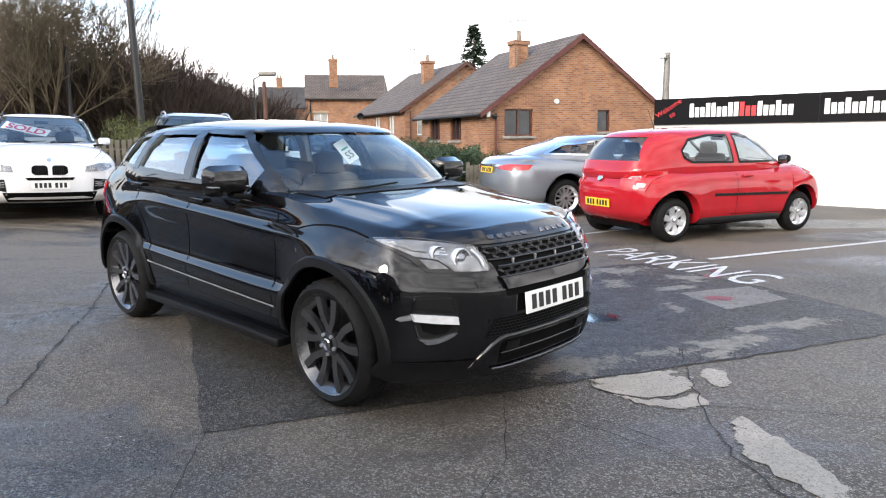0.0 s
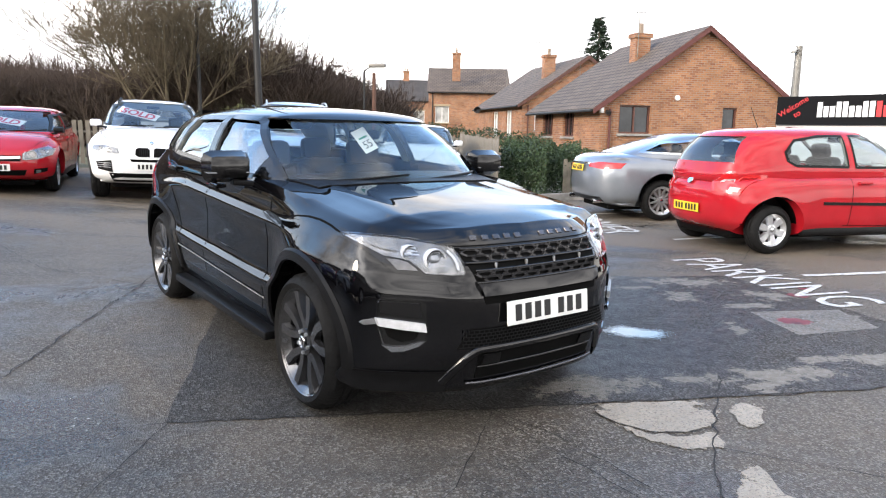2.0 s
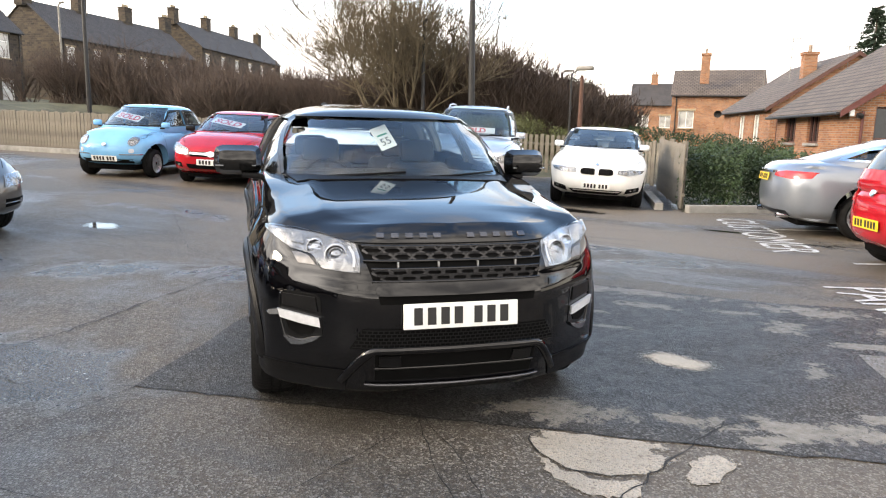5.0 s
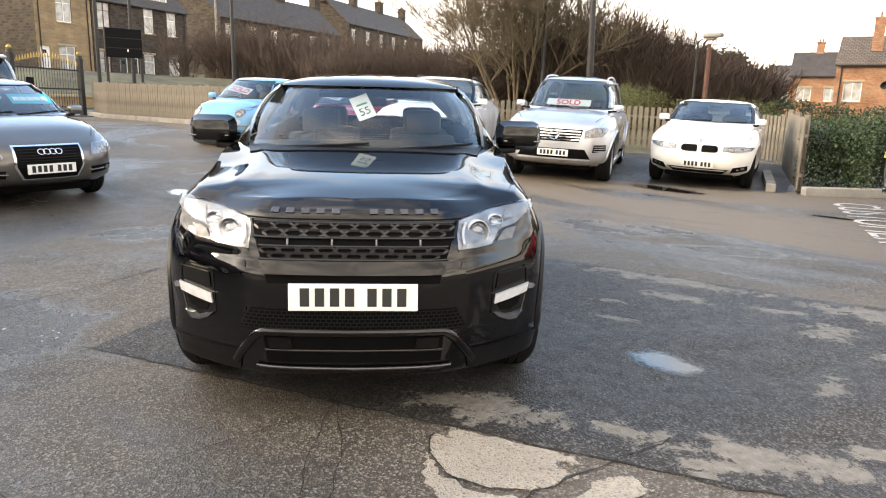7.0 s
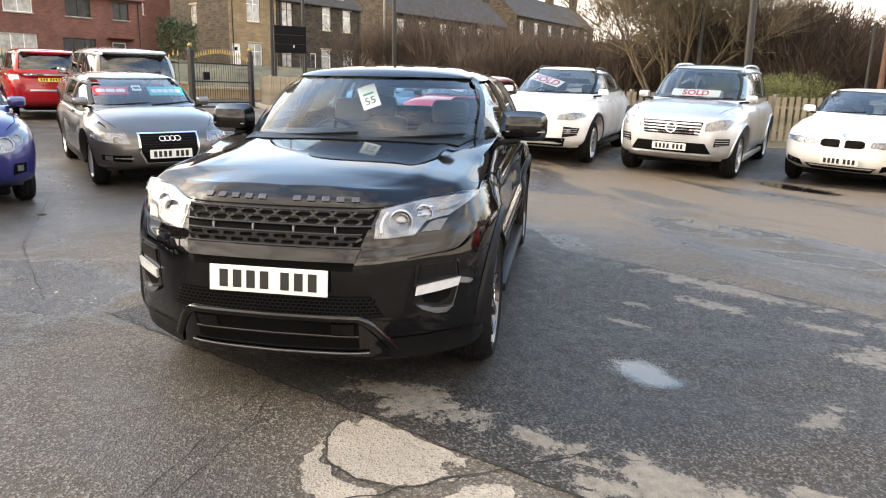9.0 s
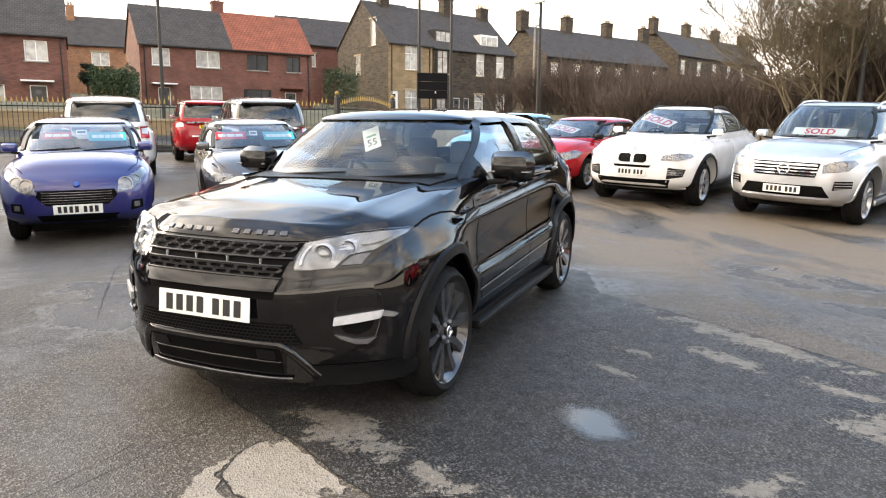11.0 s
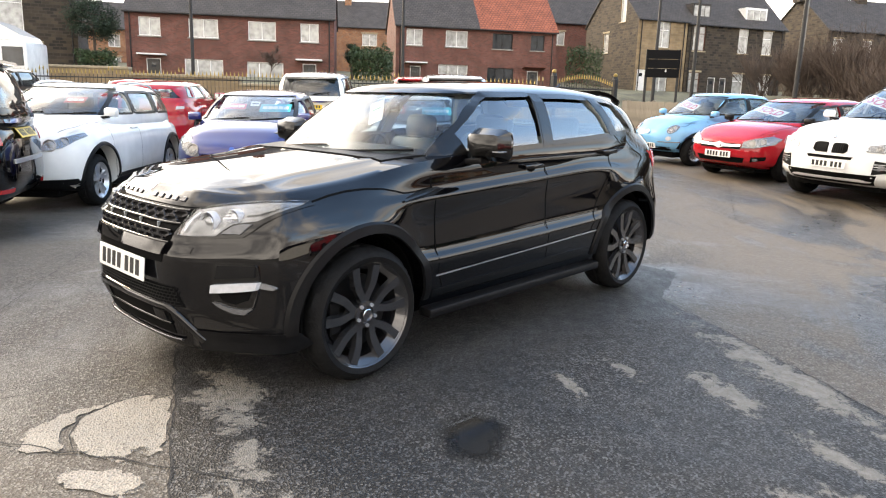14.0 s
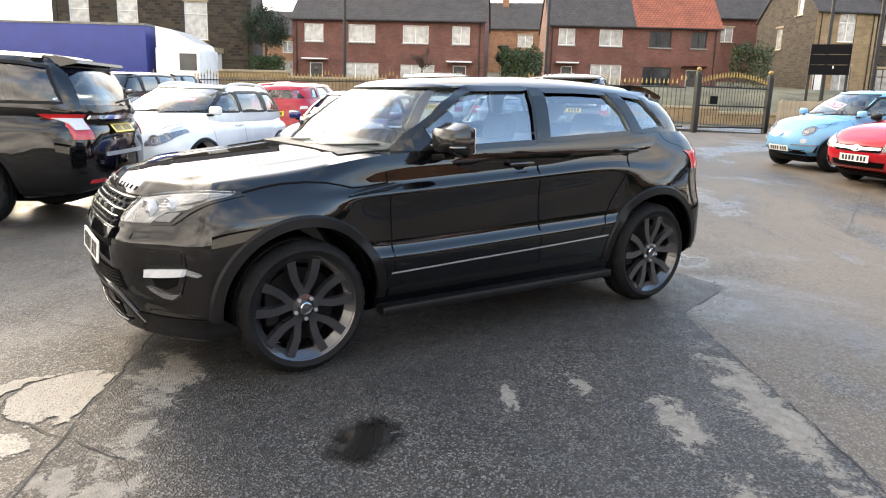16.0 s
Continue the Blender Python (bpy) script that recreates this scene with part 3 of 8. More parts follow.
def round2(a, b, n):
    m = max(abs(a), abs(b))
    if m < 1e-9:
        return a, b
    s = m / (abs(a) ** n + abs(b) ** n) ** (1 / n)
    return a * s, b * s


def rounded_shell(res, shape, n_plan, n_sec, n_prof):
    """A closed rounded box, its points carried to their places by shape(px, py, pz)."""
    nx, ny, nz = res
    bm, verts = B(), {}

    def spread(i, n):
        t = 2 * i / n - 1
        return math.copysign(1 - (1 - abs(t)) ** 1.35, t)

    def v(i, j, k):
        if (i, j, k) not in verts:
            x, y, z = spread(i, nx), spread(j, ny), spread(k, nz)
            x, y = round2(x, y, n_plan)
            y, z = round2(y, z, n_sec)
            x, z = round2(x, z, n_prof)
            verts[i, j, k] = bm.verts.new(shape(x, y, z))
        return verts[i, j, k]
    for i in range(nx):
        for j in range(ny):
            for k, flip in ((0, True), (nz, False)):
                q = [v(i, j, k), v(i + 1, j, k), v(i + 1, j + 1, k), v(i, j + 1, k)]
                bm.faces.new(q[::-1] if flip else q)
    for i in range(nx):
        for k in range(nz):
            for j, flip in ((0, False), (ny, True)):
                q = [v(i, j, k), v(i + 1, j, k), v(i + 1, j, k + 1), v(i, j, k + 1)]
                bm.faces.new(q[::-1] if flip else q)
    for j in range(ny):
        for k in range(nz):
            for i, flip in ((0, True), (nx, False)):
                q = [v(i, j, k), v(i, j + 1, k), v(i, j + 1, k + 1), v(i, j, k + 1)]
                bm.faces.new(q[::-1] if flip else q)
    bmesh.ops.recalc_face_normals(bm, faces=bm.faces)
    return bm


def carve(bm, cutters):
    """The solid less each of the cutters, as a new bmesh."""
    me = bpy.data.meshes.new("solid")
    bm.to_mesh(me)
    bm.free()
    ob = new("solid", me)
    used = []
    for c in cutters:
        cm = bpy.data.meshes.new("cutter")
        c.to_mesh(cm)
        c.free()
        co = new("cutter", cm)
        used.append(co)
        mod = ob.modifiers.new("cut", "BOOLEAN")
        mod.operation, mod.object, mod.solver = "DIFFERENCE", co, "EXACT"
    dg = bpy.context.evaluated_depsgraph_get()
    dg.update()
    done = bpy.data.meshes.new_from_object(ob.evaluated_get(dg))
    out = B()
    out.from_mesh(done)
    for o in (ob, *used):
        d = o.data
        bpy.data.objects.remove(o)
        bpy.data.meshes.remove(d)
    bpy.data.meshes.remove(done)
    return out


class Skin:
    """A surface on which outlines are laid, seen along an axis."""

    def __init__(self, *bms):
        self.trees = [BVHTree.FromBMesh(b) for b in bms]

    def hit(self, axis, sign, a, b):
        o = [a, b]
        o.insert(axis, sign * 6.0)
        d = Vector((0, 0, 0))
        d[axis] = -sign
        best = None
        for t in self.trees:
            p, n, i, dist = t.ray_cast(Vector(o), d)
            if p is not None and (best is None or dist < best[2]):
                best = (p, n, dist)
        return best

    def patch(self, bm, poly, axis, sign, lift=0.004, thick=0.012, step=0.06):
        """A plate of the outline poly (the two other axes) lying lift proud of the surface, with an edge going in."""
        pts = []
        for i, p in enumerate(poly):
            q = poly[(i + 1) % len(poly)]
            cuts = max(1, round(math.dist(p, q) / step))
            pts += [Vector((p[0] + (q[0] - p[0]) * k / cuts, p[1] + (q[1] - p[1]) * k / cuts)) for k in range(cuts)]
        rim = len(pts)
        lo = [min(p[k] for p in poly) for k in (0, 1)]
        hi = [max(p[k] for p in poly) for k in (0, 1)]
        for i in range(int((hi[0] - lo[0]) / step) + 1):
            for j in range(int((hi[1] - lo[1]) / step) + 1):
                pts.append(Vector((lo[0] + (i + 0.5) * step, lo[1] + (j + 0.5) * step)))
        v, e, f, *_ = delaunay_2d_cdt(pts, [], [list(range(rim))], 1, 1e-5)
        vs = []
        for p in v:
            h = self.hit(axis, sign, p.x, p.y)
            vs.append(None if h is None or h[1][axis] * sign < .10 else bm.verts.new(h[0] + h[1] * lift))
        fs = []
        for t in f:
            if any(vs[i] is None for i in t) or max((vs[i].co - vs[k].co).length for i in t for k in t) > 3.5 * step + .03:
                continue
            try:
                fs.append(bm.faces.new([vs[i] for i in t]))
            except ValueError:
                pass
        for g in fs:
            g.normal_update()
            if g.normal[axis] * sign < 0:
                g.normal_flip()
        loose = [q for q in vs if q is not None and not q.link_faces]
        for q in loose:
            bm.verts.remove(q)
        if thick:
            rimedges = [x for x in {x for g in fs for x in g.edges} if len(x.link_faces) == 1]
            r = bmesh.ops.extrude_edge_only(bm, edges=rimedges)
            push = Vector((0, 0, 0))
            push[axis] = -sign * thick
            bmesh.ops.translate(bm, vec=push, verts=[g for g in r["geom"] if isinstance(g, bmesh.types.BMVert)])
        return bm

    def strip(self, bm, line, axis, sign, width, lift=0.002, step=0.05):
        """A thin band along a line on the surface."""
        rows = []
        pts = []
        for p, q in zip(line, line[1:]):
            n = max(1, round(math.dist(p, q) / step))
            pts += [(p[0] + (q[0] - p[0]) * k / n, p[1] + (q[1] - p[1]) * k / n) for k in range(n)]
        pts.append(line[-1])
        for i, p in enumerate(pts):
            a, b = pts[max(0, i - 1)], pts[min(len(pts) - 1, i + 1)]
            d = Vector((b[0] - a[0], b[1] - a[1])).normalized() * width / 2
            row = []
            for s in (-1, 1):
                h = self.hit(axis, sign, p[0] - s * d.y, p[1] + s * d.x)
                row.append(None if h is None else bm.verts.new(h[0] + h[1] * lift))
            rows.append(row)
        for r, q in zip(rows, rows[1:]):
            if None not in r and None not in q:
                bm.faces.new((r[0], r[1], q[1], q[0]))
        bm.normal_update()
        return bm


def mirrored(poly):
    return [(-a, b) for a, b in poly][::-1]


def wheel(parent, x, y, r, rim_r, width, kind, rimmat, name="wheel"):
    """A wheel standing at (x, y); its outer face looks away from the car."""
    s = 1 if y > 0 else -1
    w = new(name)
    w.parent = parent
    w.location = (x, y - s * width / 2, r)
    if s < 0:
        w.rotation_euler = (0, 0, math.pi)
    h = width / 2
    bm = B()
    spin(bm, [(-h + .02, rim_r - .005), (-h, rim_r + .03), (-h + .012, r - .03), (-h + .045, r - .004), (-.03, r), (-.022, r - .008), (-.014, r), (.014, r), (.022, r - .008), (.03, r), (h - .045, r - .004),
              (h - .012, r - .03), (h, rim_r + .03), (h - .02, rim_r - .005)], 120)
    # blocks of tread on both shoulders
    for v in bm.verts:
        a = math.atan2(v.co.z, v.co.x) / (2 * math.pi) * 120 + (.5 if v.co.y > 0 else .5)
        q = math.hypot(v.co.x, v.co.z)
        if q > r - .006 and abs(v.co.y) > .025 and int(round(a)) % 3 == 0:
            v.co.x *= (q - .007) / q
            v.co.z *= (q - .007) / q
    part("tyre", bm, RUBBER, w, smooth=True)
    bm = B()
    spin(bm, [(-h + .02, rim_r - .005), (-h + .03, rim_r - .03), (h - .06, rim_r - .04)], 40)
    part("rim_barrel", bm, GUN if kind == "split" else TRIM, w, smooth=True)
    bm = B()
    spin(bm, [(h - .06, rim_r - .04), (h - .03, rim_r - .014), (h - .012, rim_r + .004), (h - .022, rim_r + .006)], 48)
    n = {"split": 5, "five": 5, "seven": 7, "ten": 10, "twelve": 12, "trim": 6}[kind]
    f = h - .035
    for k in range(n):
        a = 2 * math.pi * k / n + .3

        def at(rad, da, t):
            return (math.cos(a + da) * rad, t, math.sin(a + da) * rad)

        def limb(path, w0, w1):
            prev = None
            for i, (rad, da, t) in enumerate(path):
                wd = w0 + (w1 - w0) * i / (len(path) - 1)
                c = Vector(at(rad, da, t))
                nx_ = Vector(at(path[min(i + 1, len(path) - 1)][0], path[min(i + 1, len(path) - 1)][1], t)) - Vector(at(path[max(i - 1, 0)][0], path[max(i - 1, 0)][1], t))
                sd = Vector((nx_.z, 0, -nx_.x)).normalized() * wd
                ring = [bm.verts.new(c - sd + Vector((0, -.03, 0))), bm.verts.new(c - sd * .75), bm.verts.new(c + sd * .75), bm.verts.new(c + sd + Vector((0, -.03, 0)))]
                if prev:
                    for q in range(3):
                        bm.faces.new((prev[q], prev[q + 1], ring[q + 1], ring[q]))
                prev = ring
        R0 = rim_r - .012
        if kind == "split":
            limb([(.045, 0, f + .004), (R0 * .24, 0, f - .004), (R0 * .33, 0, f - .006)], .026, .030)
            for sg in (-1, 1):
                limb([(R0 * .22, sg * .05, f - .003), (R0 * .36, sg * .17, f - .004), (R0 * .50, sg * .275, f - .001), (R0 * .66, sg * .305, f + .004), (R0 * .84, sg * .285, f + .008), (R0, sg * .265, f + .012)], .022, .030)
        elif kind == "five":
            for sg in (-1, 1):
                limb([(.05, sg * .2, f), (R0 * .6, sg * .14, f), (R0, sg * .17, f + .01)], .022, .022)
        elif kind == "trim":
            limb([(.04, 0, f), (R0 * .5, 0, f + .004), (R0, 0, f + .01)], .03, .055)
        else:
            limb([(.05, 0, f), (R0 * .6, 0, f), (R0, 0, f + .01)], .02, {"seven": .026, "ten": .017, "twelve": .014}[kind])
    bmesh.ops.recalc_face_normals(bm, faces=bm.faces)
    part("rim", bm, rimmat, w, smooth=True).data.set_sharp_from_angle(angle=.45)
    bm = B()
    spin(bm, [(f - .06, .001), (f - .06, .07), (f + .002, .068), (f + .006, .045), (f - .002, .042), (f - .002, .001)], 24)
    for k in range(5):
        a = 2 * math.pi * k / 5 + .3
        nut = B()
        a += math.pi / 5 if kind == "split" else 0
        add_rod(nut, (math.cos(a) * .055, f - .01, math.sin(a) * .055), (math.cos(a) * .055, f + .014, math.sin(a) * .055), .010, seg=6)
        part("wheel_nut", nut, ALLOY if kind == "split" else rimmat, w)
    part("hub", bm, rimmat, w, smooth=True)
    bm = B()
    if kind == "split":
        spin(bm, [(f + .008, .027), (f + .017, .031), (f + .019, .028), (f + .012, .026)], 24)
        part("hub_ring", bm, CHROME, w, "thin chrome ring", True)
        bm = B()
    spin(bm, [(f - .03, .001), (f + .012, .028), (f + .016, .001)], 20)
    part("hub_cap", bm, CHROME if rimmat is not DARKALLOY else GUN, w, smooth=True)
    bm = B()
    spin(bm, [(f - .08, .05), (f - .08, rim_r * .72), (f - .10, rim_r * .72), (f - .10, .05)], 32)
    part("brake_disc", bm, DISC if rimmat is not DARKALLOY else TRIM, w)
    bm = B()
    add_box(bm, (.07, .07, .17), (rim_r * .58, f - .08, .0), bevel=.01)
    part("brake_caliper", bm, TRIM, w)
    # added near-black disc behind the rim, painting the shade of the wheel well
    bm = B()
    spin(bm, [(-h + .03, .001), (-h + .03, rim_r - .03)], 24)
    part("wheel_shade_disc", bm, BLACK_AND_SHADE, w)
    return w


def number_plate(parent, x, z, yellow, front, tilt=0.0, y=0.0):
    s = 1 if front else -1
    bm = B()
    add_box(bm, (.008, .52, .111), (0, 0, 0), bevel=.003)
    ob = part("number_plate", bm, PLATEY if yellow else PLATEW, parent, "yellow number plate" if yellow else "white number plate")
    ob.matrix_local = Matrix.Translation((x, y, z)) @ Matrix.Rotation(tilt, 4, "Y")
    for i in range(7):
        bm = B()
        add_box(bm, (.003, .038, .075), (s * .0045, (-.195 + i * .06 + (.03 if i > 3 else 0)), 0))
        part("plate_bar", bm, INK, ob)
    return ob


def build_car(name, label, spec, at, extra=None, category="car"):
    """A whole car from its spec; returns the thing and the skins on which details lie."""
    S = dict(n_plan=5.0, n_sec=6.0, n_prof=7.0, bowf=.16, bowr=.10, res=(44, 20, 16), crown=.05, zb=.22, glass=CARGLASS, rear_glass=None, doors=2, quarter=True, rims="ten",
             rim=ALLOY, flare=0.0, sillz=.30, sill_h=.10, tyre_w=.21, tumble=.15, cowl_drop=.0, trimcol=TRIM, arch=.05, lower_trim=None, cab_bow=.13, roof_crown=.03, roofmat=None)
    S.update(spec)
    L, W, H, WB, R, FO = S["dim"]
    fx = WB / 2 + FO
    rx = fx - L
    car = thing(name, label, category, at)
    paintm = S["paint"]
    zb = S["zb"]
    top, plan, sec = curve(S.get("top", [(rx, 1.0), (fx, .9)])), curve(S.get("plan", [(rx, W * .44), (rx + .5, W * .485), (0, W * .5), (fx - .7, W * .495), (fx, W * .43)])), curve(S.get("sec", [(0, .93), (.25, .985), (.55, 1.0), (.8, .985), (1, .93)]))
    fprof, rprof = curve(S.get("fprof", [(0, 0), (1, 0)])), curve(S.get("rprof", [(0, 0), (1, 0)]))

    def low(px, py, pz, grow=0.0):
        xn = rx + (px + 1) / 2 * (fx - rx)
        z = zb + (pz + 1) / 2 * (top(xn) - zb)
        xf, xr = fx + fprof(z), rx + rprof(z)
        x = xr + (px + 1) / 2 * (xf - xr)
        x -= S["bowf"] * abs(py) ** 2.3 * max(0, px) ** 3 - S["bowr"] * abs(py) ** 2.3 * max(0, -px) ** 3
        u = (pz + 1) / 2
        w = plan(x) * sec(u)
        if S["flare"]:
            for ax in (-WB / 2, WB / 2):
                w += S["flare"] * (1 - smooth01((math.hypot(x - ax, (z - R) * .92) - R - .09) / S.get('flare_reach', .30)))
        y = py * w
        zt = top(x) - S["crown"] * abs(py) ** 2.6
        z = zb + u * (zt - zb)
        z += S.get('kick', .05) * (1 - u) ** 3 * (smooth01((abs(px) - .85) / .15))
        return x, y, z
    body = S["shell"]() if "shell" in S else rounded_shell(S["res"], low, S["n_plan"], S["n_sec"], S["n_prof"])

    (ax_, az), (bx, bz), (cx, cz), (dx, dz) = S["cabin"]
    wb_, wt_ = S.get("cab_w", (W * .47, W * .47 - S["tumble"]))
    cb = min(az, dz) - .22

    def cabmap(ins):
        def f(px, py, pz):
            u = (pz + 1) / 2
            zr = cb + u * (max(bz, cz) - cb)
            tf, tr = max(-.12, (zr - az) / (bz - az)), max(-.08, (zr - dz) / (cz - dz))
            bulge = S.get("ws_curve", .05)
            xf = ax_ + (bx - ax_) * tf + bulge * math.sin(math.pi * min(1, max(0, tf))) - ins * 1.3
            xr = dx + (cx - dx) * tr - S.get("rear_curve", .04) * math.sin(math.pi * min(1, max(0, tr))) + ins * 1.3
            x = xr + (px + 1) / 2 * (xf - xr)
            x -= S["cab_bow"] * abs(py) ** 2.2 * max(0, px) ** 2.5 - .09 * abs(py) ** 2.2 * max(0, -px) ** 2.5
            t = min(1, max(0, (x - cx) / (bx - cx)))
            roof = cz + (bz - cz) * t + S.get("roof_arc", .035) * math.sin(math.pi * t) - ins
            zt = roof - S["roof_crown"] * abs(py) ** 2
            z = cb + u * (zt - cb)
            ub = min(1, max(0, (z - az) / (bz - az)))
            w = wb_ + (wt_ - wb_) * ub ** 1.25 - ins
            w *= 1 - .10 * smooth01((-px - .35) / .65) * S.get("tail_taper", 1.0) - .03 * smooth01((px - .5) / .5)
            return x, py * w, z
        return f
    cab = rounded_shell((48, 20, 18), cabmap(0), 6.5, 7.0, S.get("cab_prof", 9.0))
    skin_low, skin_cab, skin_all = Skin(body), Skin(cab), Skin(body, cab)

    # openings in the sides of the cabin
    belt = S.get("belt") or [(-2.4, dz + .035), (ax_, az + .035)]
    bl = curve(belt)
    inset_t = S.get("header", .085)

    def roofz(x):
        t = min(1, max(0, (x - cx) / (bx - cx)))
        return cz + (bz - cz) * t + S.get("roof_arc", .035) * math.sin(math.pi * t) - S["roof_crown"] - inset_t

    def a_line(z):
        return ax_ + (bx - ax_) * (z - az) / (bz - az) - S["cab_bow"] - S.get("a_post", .06)

    def d_line(z):
        return dx + (cx - dx) * (z - dz) / (cz - dz) + .09 + S.get("d_post", .16)
    wins = S.get("wins")
    if wins is None:
        split = S["split"]
        wins = []
        edges = [None, *split, None]
        for k in range(len(edges) - 1):
            lo_, hi_ = edges[k], edges[k + 1]
            poly = []
            xr_b = d_line(bl(-1.2)) if lo_ is None else lo_ + .045
            xf_b = None if hi_ is None else hi_ - .045
            if hi_ is None:
                xm = bx - S["cab_bow"] - .06
                ztop = roofz(xm)
                xb_ = a_line(bl(.6))
                xb_ = min(xb_, a_line(bl(xb_) + .0))
                front_edge = [(xb_, bl(xb_)), (a_line(ztop - .02), ztop - .02)]
            else:
                front_edge = [(xf_b, bl(xf_b)), (xf_b, roofz(xf_b))]
            if lo_ is None:
                xt = min(d_line(cz - .16), front_edge[1][0] - .1)
                zt_ = roofz(xt)
                rear_edge = [(xt, zt_ - .02), (d_line(bl(xr_b)), bl(xr_b))]
            else:
                rear_edge = [(xr_b, roofz(xr_b)), (xr_b, bl(xr_b))]
            x0, x1 = front_edge[1][0], rear_edge[0][0]
            mid = [(x0 + (x1 - x0) * q, roofz(x0 + (x1 - x0) * q)) for q in (.2, .4, .6, .8)]
            wins.append(front_edge + mid + rear_edge)
    cutters = [rounded_shell((24, 12, 10), cabmap(.045), 6.5, 7.0, S.get("cab_prof", 9.0))]
    for poly in wins:
        cutters.append(prism(B(), poly, 1, -1.4, 1.4))
    wy = S.get("ws_half", wb_ - .07), S.get("ws_top", wt_ - .085)
    ws = [(-wy[0], az + .015), (wy[0], az + .015), (wy[1], bz - .05), (-wy[1], bz - .05)]
    rw = S.get("rear_win") or [(-(wb_ - .17), dz + .05), (wb_ - .17, dz + .05), (wt_ - .15, cz - .10), (-(wt_ - .15), cz - .10)]
    cutters.append(prism(B(), ws, 0, min(bx, ax_) - .30, ax_ + .5))
    cutters.append(prism(B(), rw, 0, dx - .5, max(cx, dx) + .22))
    arch_r = R + S["arch"] + .055
    shell = carve(cab, cutters)
    low_cut = []
    for ax in (WB / 2, -WB / 2):
        for sg in (-1, 1):
            c = B()
            bmesh.ops.create_cone(c, cap_ends=True, segments=48, radius1=arch_r, radius2=arch_r, depth=.44,
                                  matrix=Matrix.Translation((ax, sg * (W / 2 - .10), R + .01)) @ Matrix.Rotation(math.pi / 2, 4, "X"))
            low_cut.append(c)
    tub = B()
    add_box(tub, (ax_ - .16 - (max(dx, rx + .3) + .25), W - .42, 1.2), ((ax_ - .16 + max(dx, rx + .3) + .25) / 2, 0, .42 + .6), bevel=.06)
    low_cut.append(tub)
    lower = carve(body, low_cut)
    bm = lower
    part("body", bm, paintm, car, smooth=True)
    cabin_ = part("cabin", shell, S["roofmat"] or paintm, car, smooth=True)
    cabin_.data.materials.append(HEADLINE)
    mid_ = Vector(((bx + cx) / 2, 0, az - .1))
    for q in cabin_.data.polygons:
        if q.normal.dot(q.center - mid_) < -.02 and q.center.z > az + .02:
            q.material_index = 1

    # glass
    for k, poly in enumerate(wins):
        for sg in (1, -1):
            g = B()
            skin_cab.patch(g, poly, 1, sg, -.012, 0, .12)
            part("side_window", g, S["side_glass"] if "side_glass" in S else S["glass"] if k == len(wins) - 1 or not S["rear_glass"] else S["rear_glass"], car, smooth=True)
    g = B()
    skin_cab.patch(g, ws, 0, 1, -.01, 0, .1)
    part("windscreen", g, S["glass"], car, "clear tinted windscreen", True)
    g = B()
    skin_cab.patch(g, rw, 0, -1, -.01, 0, .12)
    part("rear_window", g, S["rear_glass"] or S["glass"], car, smooth=True)
    # black seals round the side glass
    for poly in wins:
        for sg in (1, -1):
            g = B()
            skin_cab.strip(g, [*poly, poly[0]], 1, sg, .03, .003, .05)
            part("window_seal", g, S.get("seal", TRIM), car)
    # black posts between the side windows
    if S.get("wins") is None:
        for sp in S["split"]:
            for sg in (1, -1):
                g = B()
                skin_cab.patch(g, [(sp + .05, bl(sp)), (sp + .05, roofz(sp)), (sp - .05, roofz(sp)), (sp - .05, bl(sp))], 1, sg, .004, .008, .06)
                part("door_pillar", g, S.get("pillarmat", TRIM), car)
    # wheels and arches
    for ax in (WB / 2, -WB / 2):
        for sg in (1, -1):
            wheel(car, ax, sg * (W / 2 - S.get("wheel_in", .045)), R, S.get("rim_r", R - .105), S["tyre_w"], S["rims"], S["rim"])
            g = B()
            prof = [(sg * (W / 2 - .30), arch_r + .012), (sg * (W / 2 - .13), arch_r + .012), (sg * (W / 2 - .13), arch_r - .006), (sg * (W / 2 - .30), arch_r - .006)]
            n = 30
            rings = []
            for i in range(n + 1):
                a = radians(8 + 164 * i / n)
                rings.append([g.verts.new((ax + r_ * math.cos(a), t, R + .01 + r_ * math.sin(a))) for t, r_ in prof])
            for p, q in zip(rings, rings[1:]):
                for j in range(3):
                    g.faces.new((p[j], p[j + 1], q[j + 1], q[j]))
            part("wheel_arch_liner", g, BLACK_AND_SHADE, car)
            if S["lower_trim"]:
                g = B()
                rows = []
                last_y = sg * (W / 2 - .06)
                for i in range(41):
                    a = radians(-3 + 186 * i / 40)
                    probe = skin_low.hit(1, sg, ax + (arch_r + .02) * math.cos(a), R + .01 + (arch_r + .02) * math.sin(a))
                    if probe is None or abs(probe[0].y) < W / 2 - .2:
                        continue
                    row = []
                    for rr, lf in ((arch_r - .004, .0), (arch_r, .016), (arch_r + S["lower_trim"] * .8, .016), (arch_r + S["lower_trim"], .002)):
                        px_, pz_ = ax + rr * math.cos(a), R + .01 + rr * math.sin(a)
                        h = skin_low.hit(1, sg, px_, pz_)
                        if h is not None and abs(h[0].y) > W / 2 - .22:
                            last_y = h[0].y
                        row.append(g.verts.new((px_, last_y + sg * lf, pz_)))
                    rows.append(row)
                for p, q in zip(rows, rows[1:]):
                    for j in range(3):
                        g.faces.new((p[j], p[j + 1], q[j + 1], q[j]))
                part("wheel_arch_trim", g, S["trimcol"], car, "black moulded arch trim", True)
    # underside
    g = B()
    add_box(g, (L * .86, W * .62, .12), ((fx + rx) / 2, 0, zb + .02), bevel=.03)
    part("underbody", g, BLACK_AND_SHADE, car)
